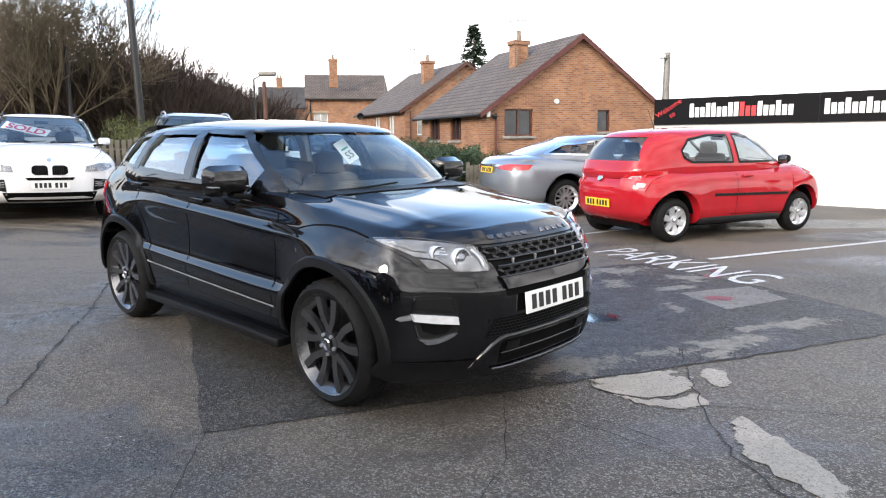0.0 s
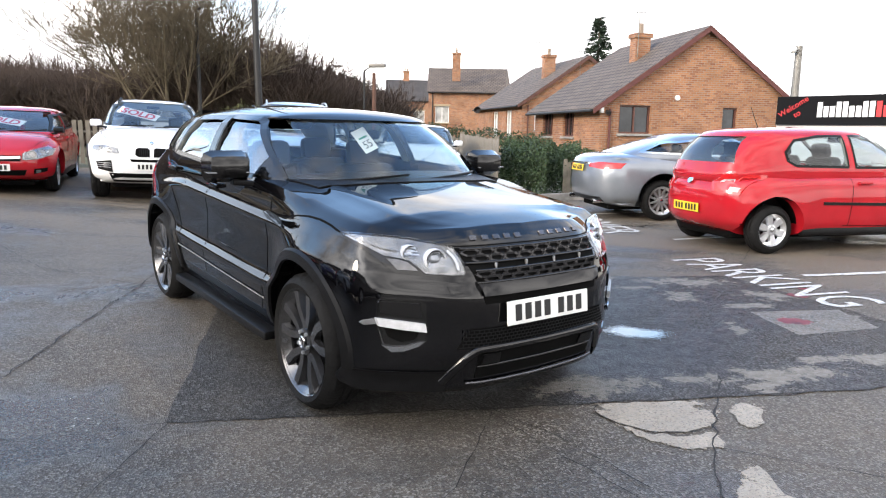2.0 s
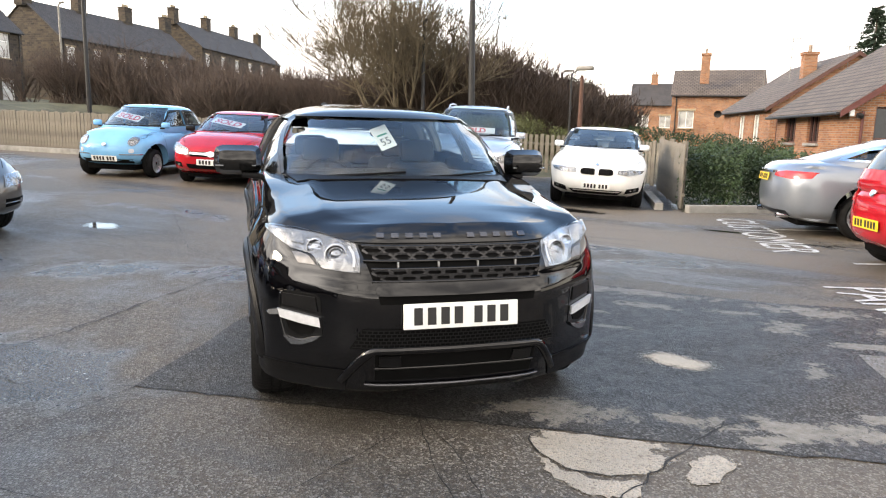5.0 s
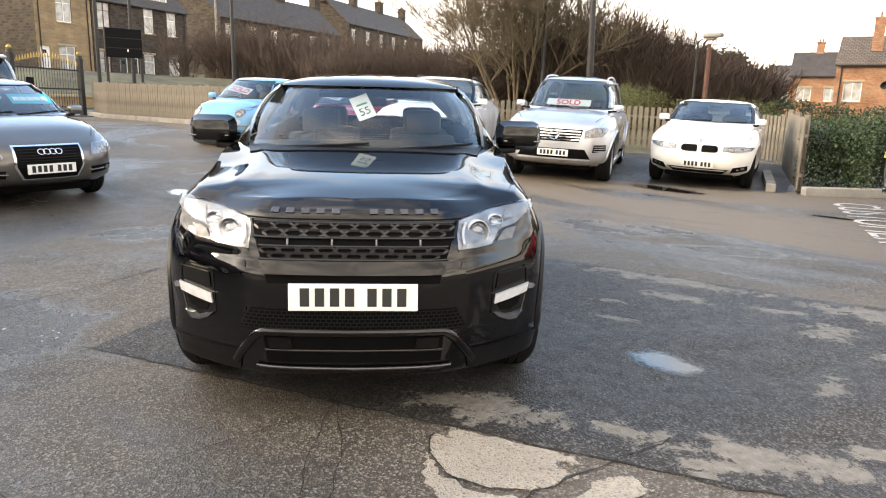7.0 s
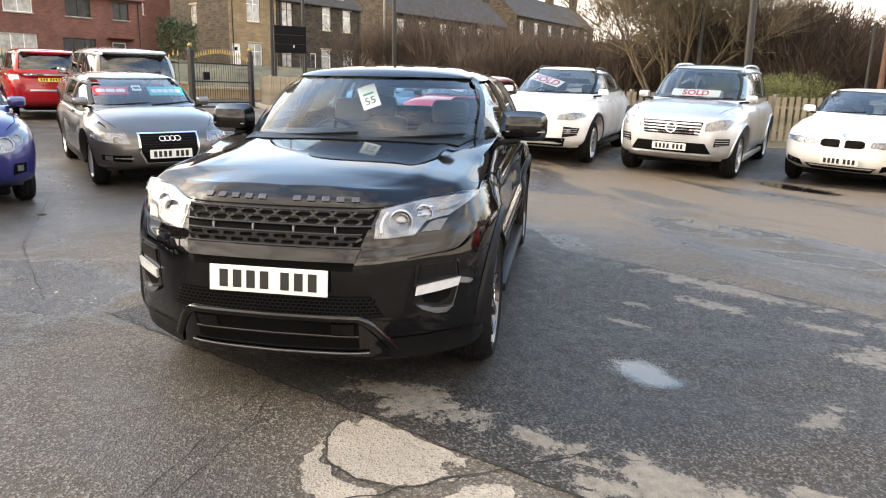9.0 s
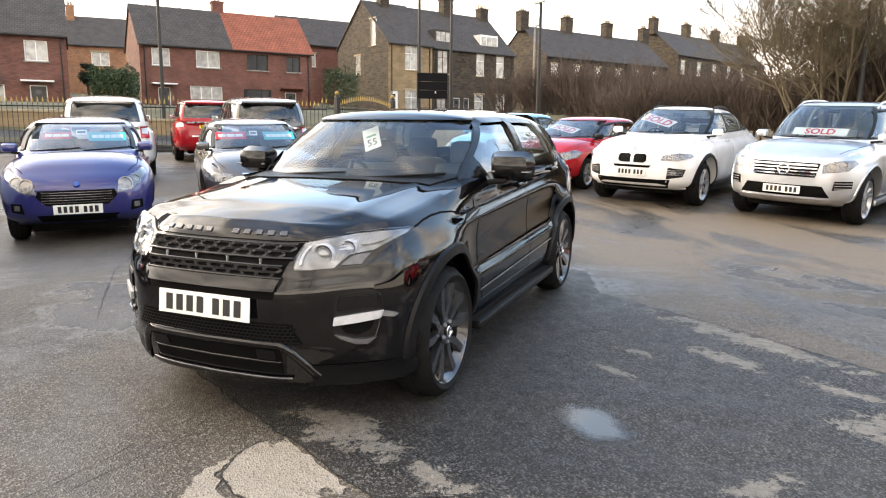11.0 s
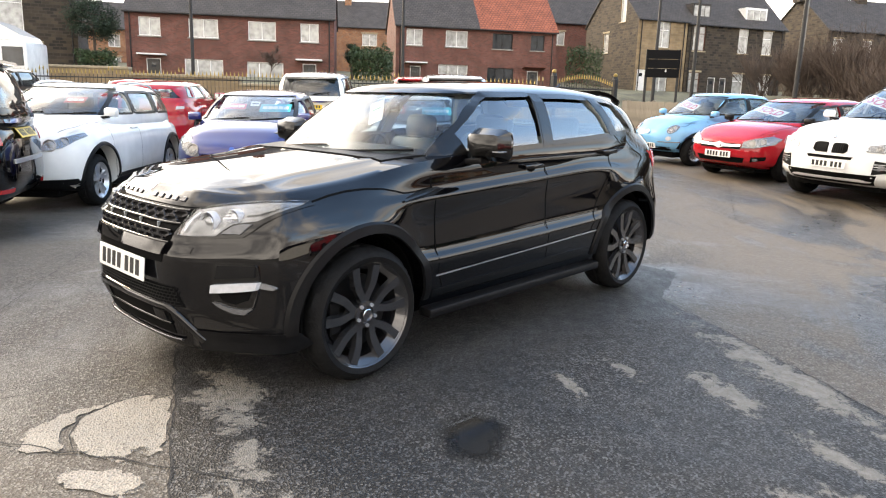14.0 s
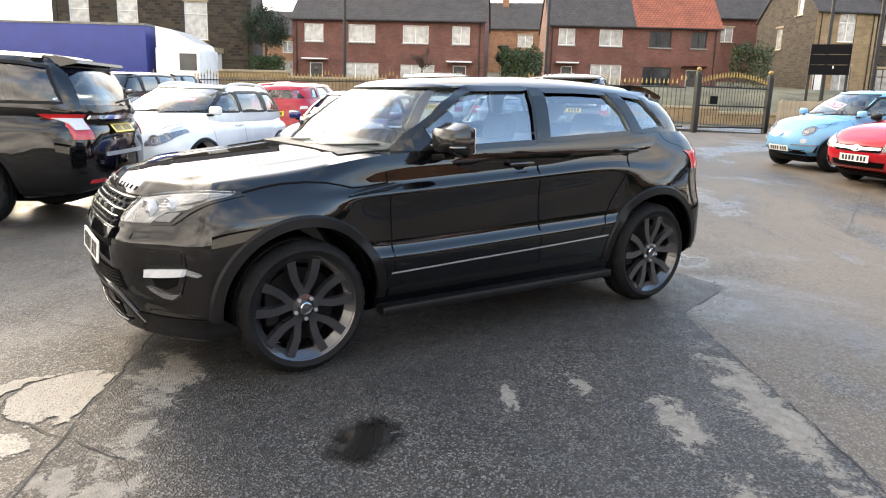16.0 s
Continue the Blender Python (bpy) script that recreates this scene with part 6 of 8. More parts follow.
    return s


def screen_card(at, spec, words, ycar, t, w, h, spin_, board=CARDW, ink=CARDR, name="sold_sign", label="white card sign with red word, behind the windscreen", bars=0):
    """A card leaning behind a car's windscreen, t of the way up it."""
    (ax, az), (bx, bz) = spec["cabin"][0], spec["cabin"][1]
    x, z = ax + (bx - ax) * t, az + (bz - az) * t
    bow = spec.get("cab_bow", .13) * abs(ycar / .7) ** 2.2
    lean = math.atan2(ax - bx, bz - az)
    m = at @ Matrix.Translation((x - .055 - bow, ycar, z - .01)) @ Matrix.Rotation(-lean, 4, "Y") @ Matrix.Rotation(radians(spin_), 4, "X")
    ob = thing(name, label, "card sign", m)
    bm = B()
    add_box(bm, (.004, w, h))
    part("card", bm, board, ob)
    bm = B()
    if bars:
        for k in range(bars):
            add_box(bm, (.002, w * .75 / bars, h * .38), (.0035, (k - (bars - 1) / 2) * w * .85 / bars, 0))
        part("printed_bar", bm, ink, ob)
    else:
        text_mesh(bm, words, 1.0, Matrix(), bold=.03)
        xs = [v.co.x for v in bm.verts]
        ys = [v.co.y for v in bm.verts]
        k = min(w * .88 / (max(xs) - min(xs)), h * .8 / (max(ys) - min(ys)))
        bm.transform(Matrix.Translation((.0045, 0, 0)) @ Matrix.Rotation(math.pi / 2, 4, "Z") @ Matrix.Rotation(math.pi / 2, 4, "X") @ Matrix.Diagonal((k, k, 1, 1)) @ Matrix.Translation((-(max(xs) + min(xs)) / 2, -(max(ys) + min(ys)) / 2, 0)))
        part("lettering", bm, ink, ob, "printed word " + words)
    return ob


def slats(z0, z1, n, y0, y1, material, w=.012):
    def f(car, low, cab, skin, S):
        for k in range(n):
            z = z0 + (z1 - z0) * (k + .5) / n
            for run in ([(-y1, z), (-y0, z)], [(y0, z), (y1, z)]) if y0 > 0 else ([(-y1, z), (y1, z)],):
                g = B()
                low.strip(g, run, 0, 1, w, .018, .08)
                part("grille_slat", g, material, car)
    return f


def uprights(z0, z1, ys, material, w=.012):
    def f(car, low, cab, skin, S):
        for y in ys:
            g = B()
            low.strip(g, [(y, z0), (y, z1)], 0, 1, w, .018, .06)
            part("grille_slat", g, material, car)
    return f


def badge(y, z, r, material, face=1, rings=1, gap=.0):
    def f(car, low, cab, skin, S):
        for k in range(rings):
            yy = y + (k - (rings - 1) / 2) * gap
            h = skin.hit(0, face, yy, z)
            g = B()
            spin(g, [(0, r * .72), (.008, r * .8), (.008, r), (0, r * 1.02)] if rings > 1 else [(0, r), (.01, r * .9), (.012, .001)], 20)
            g.transform(Matrix.Translation(h[0] + h[1] * .022) @ h[1].to_track_quat("Y", "Z").to_matrix().to_4x4())
            part("badge", g, material, car, "plain round badge", True)
    return f


def several(*fs):
    def f(*a):
        for q in fs:
            q(*a)
    return f


# white coupe SUV
SP = car_spec((4.877, 1.983, 1.69, 2.933, .37, .91), WHITE, 1.26, 1.17, 1.02, .90, 1.20, 1.25, .22, roofr=1.56, split=(-.95, .0), lower_trim=.05, rims="seven", rim=ALLOY, tyre_w=.26, zb=.27, plate_f=.60, plate_r=.8, crown=.07, flare=.03, wheel_in=.03,
              rails=TRIM, cab_w=(.86, .66), ws_half=.80, ws_top=.60,
              decals=[("headlamp", [(.48, .80), (.74, .80), (.89, .85), (.87, .90), (.70, .915), (.50, .88)], "f", LAMPBASE, .012, True, "clear headlamp"),
                      ("kidney_grille", [(.03, .755), (.20, .755), (.245, .79), (.24, .87), (.20, .895), (.06, .895), (.03, .87)], "f", BLACK_AND_SHADE, .008, True, "black kidney grille"),
                      ("fog_recess", [(.58, .50), (.80, .54), (.83, .66), (.60, .69)], "f", TRIM, .008, True, "black fog lamp surround"),
                      ("fog_lamp", [(.64, .56), (.71, .57), (.71, .63), (.64, .63)], "f", LAMPBASE, .02, True, ""),
                      ("lower_intake", [(-.58, .34), (.58, .34), (.64, .49), (-.64, .49)], "f", BLACK_AND_SHADE, .006, False, ""),
                      ("upper_intake", [(-.30, .675), (.30, .675), (.33, .715), (-.33, .715)], "f", BLACK_AND_SHADE, .006, False, "")])
AT = car_at(-7.56, 12.51, 304.2)
build_car("car", "white coupe SUV with black kidney grille, sold card in windscreen", SP, AT, several(uprights(.76, .89, [s * y for s in (1, -1) for y in (.06, .09, .12, .15, .18)], TRIM, .01), badge(0, .96, .035, CHROME), slats(.56, .66, 3, .60, .80, ALLOY, .008)))
screen_card(AT, SP, "SOLD", -.24, .50, .70, .23, -24)

# red three-door hatchback
SP = car_spec((4.29, 1.753, 1.43, 2.614, .315, .88), RED, 1.05, .99, .81, .92, 1.02, .55, .14, split=(-.22,), rims="five", plate_f=.47, mirmat=TRIM,
              decals=[("headlamp", [(.42, .59), (.62, .60), (.80, .66), (.83, .75), (.74, .79), (.56, .745), (.43, .69)], "f", LAMPBASE, .012, True, "clear headlamp"),
                      ("grille", [(-.40, .57), (.40, .57), (.41, .66), (-.41, .66)], "f", BLACK_AND_SHADE, .006, False, "black grille with bright bar"),
                      ("grille_bar", [(-.40, .61), (-.10, .60), (0, .57), (.10, .60), (.40, .61), (.40, .65), (.12, .64), (0, .67), (-.12, .64), (-.40, .65)], "f", CHROME, .016, False, "bright chrome grille bar"),
                      ("lower_intake", [(-.44, .34), (.44, .34), (.48, .43), (-.48, .43)], "f", BLACK_AND_SHADE, .006, False, ""),
                      ("fog_recess", [(.56, .36), (.74, .40), (.75, .46), (.58, .45)], "f", BLACK_AND_SHADE, .008, True, ""),
                      ("fog_lamp", [(.60, .38), (.66, .39), (.66, .43), (.60, .43)], "f", LAMPBASE, .014, True, ""),
                      ("lip", [(-.72, .235), (.72, .235), (.70, .255), (-.70, .255)], "f", TRIM, .02, False, "")])
AT = car_at(-9.84, 11.64, 304)
build_car("car", "red three-door hatchback with chrome grille bar, sold card in windscreen", SP, AT, badge(0, .625, .045, CHROME))
screen_card(AT, SP, "SOLD", -.10, .48, .72, .23, -20)

# small sky-blue rounded hatchback
SP = car_spec((3.546, 1.627, 1.488, 2.3, .29, .65), BLUE, .84, 1.0, .85, .68, 1.02, .55, .12, split=(-.30,), rims="twelve", n_plan=5, n_prof=5.0, plate_f=.40, crown=.09, cab_bow=.17,
              decals=[("headlamp", [(.50 + .085 * math.cos(k * .524), .735 + .085 * math.sin(k * .524)) for k in range(12)], "f", LAMPBASE, .014, True, "round clear headlamp"),
                      ("running_lamp", [(.50 + .045 * math.cos(k * .785), .555 + .045 * math.sin(k * .785)) for k in range(8)], "f", FROST, .012, True, ""),
                      ("lower_intake", [(-.50, .31), (.50, .31), (.52, .39), (-.52, .39)], "f", BLACK_AND_SHADE, .006, False, ""),
                      ("bumper_strip", [(-.66, .475), (-.30, .475), (-.30, .495), (-.66, .495)], "f", CHROME, .014, True, "")])
AT = car_at(-11.80, 10.71, 298.3)
build_car("car", "small sky-blue rounded hatchback, sold card in windscreen", SP, AT, badge(0, .66, .045, CHROME))
screen_card(AT, SP, "SOLD", -.10, .46, .60, .21, -15)

# silver SUV
SP = car_spec((4.8, 1.926, 1.796, 2.915, .38, .86), SILVER, 1.22, 1.20, 1.07, .72, 1.20, .48, .10, split=(-1.0, -.02), rims="five", lower_trim=.03, trimcol=SILVER, tyre_w=.26, zb=.26, plate_f=.53, rails=ALLOY, wheel_in=.03, flare=.02, cab_w=(.84, .68), ws_half=.78, ws_top=.61,
              decals=[("headlamp", [(.50, .78), (.78, .82), (.86, .92), (.82, .965), (.62, .95), (.50, .90)], "f", LAMPBASE, .012, True, "clear headlamp"),
                      ("grille", [(-.42, .72), (.42, .72), (.47, .92), (-.47, .92)], "f", BLACK_AND_SHADE, .006, False, "dark grille with bright slats"),
                      ("lower_intake", [(-.62, .44), (.62, .44), (.52, .60), (-.52, .60)], "f", BLACK_AND_SHADE, .006, False, ""),
                      ("skid_plate", [(-.55, .34), (.55, .34), (.62, .42), (-.62, .42)], "f", ALLOY, .02, False, "silver skid plate"),
                      ("side_duct", [(.64, .55), (.84, .58), (.84, .68), (.66, .68)], "f", BLACK_AND_SHADE, .008, True, "")])
AT = car_at(-5.25, 13.86, 296.9)
build_car("car", "silver SUV with slatted grille, sold card in windscreen", SP, AT, several(slats(.73, .91, 4, 0, .44, CHROME, .02), badge(0, .82, .085, CHROME, 1, 2, .002), slats(.56, .67, 3, .66, .83, ALLOY, .01)))
screen_card(AT, SP, "SOLD", .0, .22, .80, .17, 0)

# white saloon
SP = car_spec((4.624, 1.84, 1.50, 2.81, .33, .78), CREAM, 1.26, 1.06, .86, .90, 1.10, 1.2, .55, roofr=1.34, split=(-.82, .02), rims="ten", plate_f=.43, crown=.06, rear_curve=.08,
              decals=[("headlamp", [(.37, .665), (.60, .65), (.80, .685), (.84, .735), (.62, .748), (.38, .735)], "f", LAMPBASE, .012, True, "clear headlamp"),
                      ("kidney_grille", [(.035, .635), (.26, .635), (.30, .66), (.295, .72), (.25, .745), (.06, .745), (.035, .725)], "f", BLACK_AND_SHADE, .010, True, "black kidney grille"),
                      ("lower_intake", [(-.40, .27), (.40, .27), (.50, .36), (-.50, .36)], "f", BLACK_AND_SHADE, .006, False, ""),
                      ("side_intake", [(.52, .30), (.78, .36), (.78, .44), (.56, .40)], "f", BLACK_AND_SHADE, .008, True, ""),
                      ("fog_lamp", [(.68, .37), (.73, .38), (.73, .42), (.68, .41)], "f", LAMPBASE, .014, True, "")])
AT = car_at(-3.20, 15.67, 289)
build_car("car", "white four-door saloon with black kidney grille", SP, AT, several(uprights(.625, .74, [s * y for s in (1, -1) for y in (.06, .09, .12, .15, .18, .21)], TRIM, .009), badge(0, .80, .035, CHROME)))

# grey-blue saloon seen from behind
SP = car_spec((4.96, 1.877, 1.46, 2.909, .335, .9), STEEL, 1.45, 1.0, .72, 1.0, 1.10, 1.42, .50, roofr=1.40, split=(-.78, .1), rims="twelve", plate_f=.5, plate_r=.84, rear_curve=.05, seal=CHROME, rear_win=[(-.62, 1.14), (.62, 1.14), (.52, 1.355), (-.52, 1.355)], crown=.05, n_prof=10.0, bowr=.16,
              decals=[("tail_lamp", [(.40, .865), (.72, .83), (.84, .85), (.84, .93), (.60, .945), (.40, .91)], "r", REDLAMP, .012, True, "red tail lamp"),
                      ("boot_strip", [(-.42, .905), (.42, .905), (.42, .93), (-.42, .93)], "r", CHROME, .02, False, "chrome boot strip"),
                      ("rear_recess", [(-.34, .77), (.34, .77), (.36, .90), (-.36, .90)], "r", STEEL, .003, False, ""),
                      ("rear_diffuser", [(-.6, .30), (.6, .30), (.62, .38), (-.62, .38)], "r", TRIM, .008, False, "")])


def exhausts(car, low, cab, skin, S):
    for s in (1, -1):
        g = B()
        x = S["rprof"][0][1] + S["dim"][3] / 2 + S["dim"][5] - S["dim"][0]
        spin(g, [(-.1, .035), (.06, .04), (.06, .034), (-.1, .03)], 16)
        g.transform(Matrix.Translation((x + .02, s * .55, .30)) @ Matrix.Rotation(math.pi / 2, 4, "Z"))
        part("exhaust_tip", g, CHROME, car, smooth=True)


SP["top"][0] = (SP["top"][0][0], 1.075)
SP["top"][1] = (SP["top"][1][0], 1.10)
build_car("car", "grey-blue four-door saloon with chrome boot strip", SP, car_at(2.91, 13.83, 22), exhausts)

# small red hatchback seen from behind
SP = car_spec((3.80, 1.70, 1.54, 2.40, .295, .74), RED, .86, 1.02, .80, .74, 1.0, .34, .05, split=(-.12,), rims="trim", plate_f=.45, plate_r=.52, mirmat=TRIM, a_post=.05, d_post=.2, rear_win=[(-.57, 1.09), (.57, 1.09), (.53, 1.2), (.47, 1.40), (-.47, 1.40), (-.53, 1.2)], pillarmat=TRIM,
              wins=[[(-.16, 1.05), (-.20, 1.42), (-.55, 1.415), (-.92, 1.36), (-1.06, 1.22), (-1.04, 1.12), (-.92, 1.06)], [(.82, 1.05), (.76, 1.10), (.30, 1.40), (.10, 1.425), (-.09, 1.425), (-.05, 1.045)]],
              decals=[("tail_lamp", [(.56, .72), (.70, .70), (.73, .86), (.72, .95), (.66, .95), (.58, .82)], "r", REDLAMP, .012, True, "red and clear tail lamp"),
                      ("tail_lamp", [(-1.80, .74), (-1.66, .74), (-1.60, .88), (-1.64, .99), (-1.72, .98), (-1.78, .86)], "l", REDLAMP, .010, True, "red tail lamp"),
                      ("tail_lens", [(-1.74, .85), (-1.65, .85), (-1.64, .90), (-1.72, .90)], "l", FROST, .016, True, ""),
                      ("reversing_lamp", [(.60, .75), (.68, .745), (.69, .79), (.61, .80)], "r", FROST, .018, True, ""),
                      ("side_strip", [(.85, .575), (-.55, .60), (-.55, .635), (.85, .61)], "l", TRIM, .012, True, "black rubbing strip along the door")])


def antenna(car, low, cab, skin, S):
    g = B()
    h = cab.hit(2, 1, -.9, 0)
    add_rod(g, h[0], h[0] + Vector((-.13, 0, .26)), .006, .003, 6)
    part("aerial", g, TRIM, car)


build_car("car", "small bright red three-door hatchback with silver wheels", SP, car_at(3.62, 10.75, 28), several(badge(0, .84, .05, CHROME, -1), antenna))

# grey-brown hatchback with price cards
SP = car_spec((4.29, 1.765, 1.42, 2.578, .316, .86), GREY, 1.08, .99, .79, .88, 1.02, .5, .12, split=(-.95, -.05), rims="five", plate_f=.48,
              decals=[("headlamp", [(.46, .60), (.78, .63), (.83, .68), (.78, .73), (.50, .715)], "f", LAMPBASE, .012, True, "clear headlamp"),
                      ("grille_frame", [(-.30, .36), (.30, .36), (.37, .50), (.37, .735), (-.37, .735), (-.37, .50)], "f", CHROME, .008, False, "chrome grille surround"),
                      ("grille", [(-.28, .375), (.28, .375), (.345, .505), (.345, .715), (-.345, .715), (-.345, .505)], "f", BLACK_AND_SHADE, .016, False, "black trapezoid grille"),
                      ("side_intake", [(.46, .38), (.76, .40), (.77, .47), (.46, .47)], "f", BLACK_AND_SHADE, .008, True, ""),
                      ("fog_lamp", [(.66, .40), (.73, .41), (.73, .46), (.66, .46)], "f", LAMPBASE, .016, True, ""),
                      ("intake_strip", [(.44, .425), (.64, .43), (.64, .44), (.44, .437)], "f", CHROME, .018, True, "")])
AT = car_at(-8.2, 4.5, 3.5)
build_car("car", "grey-brown hatchback with chrome-edged grille and price cards", SP, AT, several(slats(.50, .70, 7, 0, .33, TRIM, .008), badge(0, .655, .04, CHROME, 1, 4, .062)))
screen_card(AT, SP, "", -.38, .50, .46, .23, 0, CARDR, CARDW, "price_card", "red price card with white bars, behind the windscreen", 3)
screen_card(AT, SP, "", -.03, .58, .12, .15, 0, CARDW, INK, "price_card", "small white card behind the windscreen", 1)
screen_card(AT, SP, "", .36, .48, .48, .26, 0, CARDT, CARDW, "price_card", "turquoise price card with white bars, behind the windscreen", 5)

# deep blue hatchback
SP = car_spec((3.97, 1.722, 1.48, 2.489, .30, .8), NAVY, .98, 1.05, .86, .95, 1.04, .45, .12, split=(-.85, .0), rims="five", plate_f=.45, crown=.07,
              decals=[("headlamp", [(.42, .62), (.60, .66), (.76, .80), (.72, .86), (.56, .80), (.44, .70)], "f", LAMPBASE, .012, True, "clear headlamp"),
                      ("grille", [(-.33, .50), (.33, .50), (.43, .60), (.40, .67), (-.40, .67), (-.43, .60)], "f", BLACK_AND_SHADE, .008, False, "black trapezoid grille"),
                      ("lower_intake", [(-.40, .30), (.40, .30), (.44, .38), (-.44, .38)], "f", BLACK_AND_SHADE, .006, False, ""),
                      ("fog_recess", [(.56, .40), (.70, .42), (.70, .52), (.58, .52)], "f", BLACK_AND_SHADE, .008, True, ""),
                      ("fog_lamp", [(.60, .44), (.66, .44), (.66, .50), (.60, .50)], "f", LAMPBASE, .014, True, "")])
AT = car_at(-7.15, 2.12, 6)
build_car("car", "deep blue hatchback with slatted grille and price cards", SP, AT, several(slats(.515, .66, 5, 0, .37, GUN, .007), badge(0, .73, .035, CARDB)))
screen_card(AT, SP, "", -.27, .50, .34, .19, 0, CARDR, CARDW, "price_card", "red price card with white bars, behind the windscreen", 3)
screen_card(AT, SP, "", .02, .60, .13, .15, 0, CARDW, INK, "price_card", "small white card behind the windscreen", 1)
screen_card(AT, SP, "", .34, .46, .46, .26, 0, CARDT, CARDW, "price_card", "turquoise price card with white bars, behind the windscreen", 5)

# white crossover
SP = car_spec((4.16, 1.739, 1.55, 2.54, .325, .82), CREAM, 1.02, 1.10, .95, .85, 1.08, .42, .12, split=(-.86, .02), rims="five", lower_trim=.045, plate_f=.48, rails=ALLOY, crown=.07,
              decals=[("headlamp", [(.46, .72), (.66, .76), (.80, .88), (.76, .92), (.56, .84), (.46, .77)], "f", LAMPBASE, .012, True, "clear swept headlamp"),
                      ("grille", [(-.38, .56), (.38, .56), (.42, .70), (-.42, .70)], "f", BLACK_AND_SHADE, .008, False, "dark grille with chrome bars"),
                      ("lower_bumper", [(-.80, .24), (.80, .24), (.76, .40), (-.76, .40)], "f", TRIM, .010, False, "black lower bumper"),
                      ("side_cladding", [(.75, .25), (.75, .37), (-.75, .38), (-.75, .25)], "l", TRIM, .008, True, "black sill cladding")])
AT = car_at(-5.85, -.12, 5)
build_car("car", "white crossover with black cladding and roof rails", SP, AT, slats(.58, .69, 3, 0, .38, CHROME, .012))
screen_card(AT, SP, "", .25, .5, .26, .16, 0, CARDR, CARDW, "price_card", "red price card with white bars, behind the windscreen", 3)
screen_card(AT, SP, "", -.2, .5, .34, .18, 0, CARDT, CARDW, "price_card", "turquoise price card with white bars, behind the windscreen", 4)

# large SUVs seen from behind
def big_suv(label, paintm, at, glassm=PRIVACY, lamp="block"):
    sp = car_spec((4.79, 1.93, 1.80, 2.745, .375, .85), paintm, 1.15, 1.22, 1.0, .62, 1.22, .28, .03, roofr=1.73, split=(-.95, .0), rims="five", tyre_w=.26, zb=.28, plate_f=.6, plate_r=1.0, lower_trim=.04, glass=glassm, wheel_in=.03,
                  cab_w=(.86, .72), n_plan=10, bowr=.05, cab_prof=14.0, tail_taper=.35, plan=[(-2.57, .86), (-2.3, .91), (-1.8, .945), (0, .955), (1.4, .94), (2.0, .86), (2.22, .78)], rear_win=[(-.66, 1.24), (.66, 1.24), (.60, 1.62), (-.60, 1.62)],
                  decals=[("tail_lamp", [(.64, .90), (.81, .90), (.81, 1.15), (.64, 1.15)], "r", REDLAMP, .010, True, "red tail lamp with clear lenses"),
                          ("tail_lens", [(.66, .99), (.78, .99), (.78, 1.12), (.66, 1.12)], "r", FROST, .020, True, ""),
                          ("tailgate_strip", [(-.60, 1.10), (.60, 1.10), (.60, 1.14), (-.60, 1.14)], "r", CHROME, .02, False, "chrome tailgate strip"),
                          ("bumper_step", [(-.46, .72), (.46, .72), (.46, .76), (-.46, .76)], "r", ALLOY, .014, False, "silver bumper step"),
                          ("rear_reflector", [(.5, .46), (.7, .46), (.7, .50), (.5, .50)], "r", REDLAMP, .012, True, "")])

    def more(car, low, cab, skin, S):
        g = B()
        xt = S["cabin"][2][0] + .12
        zt = cab.hit(2, 1, xt, .4)[0].z
        prism(g, [(xt + .14, zt + .012), (xt, zt + .006), (xt - .20, zt - .03), (xt - .21, zt - .06), (xt - .02, zt - .10), (xt + .12, zt - .05)], 1, -.58, .58)
        part("roof_spoiler", g, paintm, car, smooth=True)
        g = B()
        h = cab.hit(0, -1, 0, 1.28)
        add_rod(g, h[0] + Vector((-.02, -.05, 0)), h[0] + Vector((-.01, -.45, .05)), .012, .008, 6)
        part("rear_wiper", g, TRIM, car)
    return build_car("car", label, sp, at, more)


big_suv("black large SUV with red tail lamps and silver step", BLACK, car_at(-2.05, -1.38, 289))
big_suv("grey large SUV with dark rear window", GREY, car_at(-14.0, 4.9, 184))
big_suv("red SUV with dark rear window", RED, car_at(-19.5, 3.6, 184))
big_suv("white SUV with dark rear and red lamps", CREAM, car_at(-14.4, 1.5, 187))
big_suv("dark estate car with tinted windows, parked behind", DARK, car_at(-12.5, -7.2, 10))
big_suv("dark green people carrier, parked behind", DARK, car_at(-17.5, -9.0, 190))
SP = dict(HERO)
SP.update(paint=CRIMSON, res=(40, 20, 14), decals=[("tail_lamp", [(.55, .93), (.80, .95), (.80, 1.10), (.62, 1.09)], "r", REDLAMP, .008, True, "red tail lamp"), ("tail_lens", [(.60, .96), (.74, .97), (.74, 1.02), (.62, 1.02)], "r", FROST, .016, True, "")],
          rim=ALLOY, mirmat=CRIMSON, decal_step=.06, roofmat=None, plate_r=.86)
build_car("car", "crimson compact SUV with dark rear window", SP, car_at(-12.6, -1.6, 186))
build_car("car", "crimson compact SUV with dark rear window", SP, car_at(-18.6, -5.2, 188))


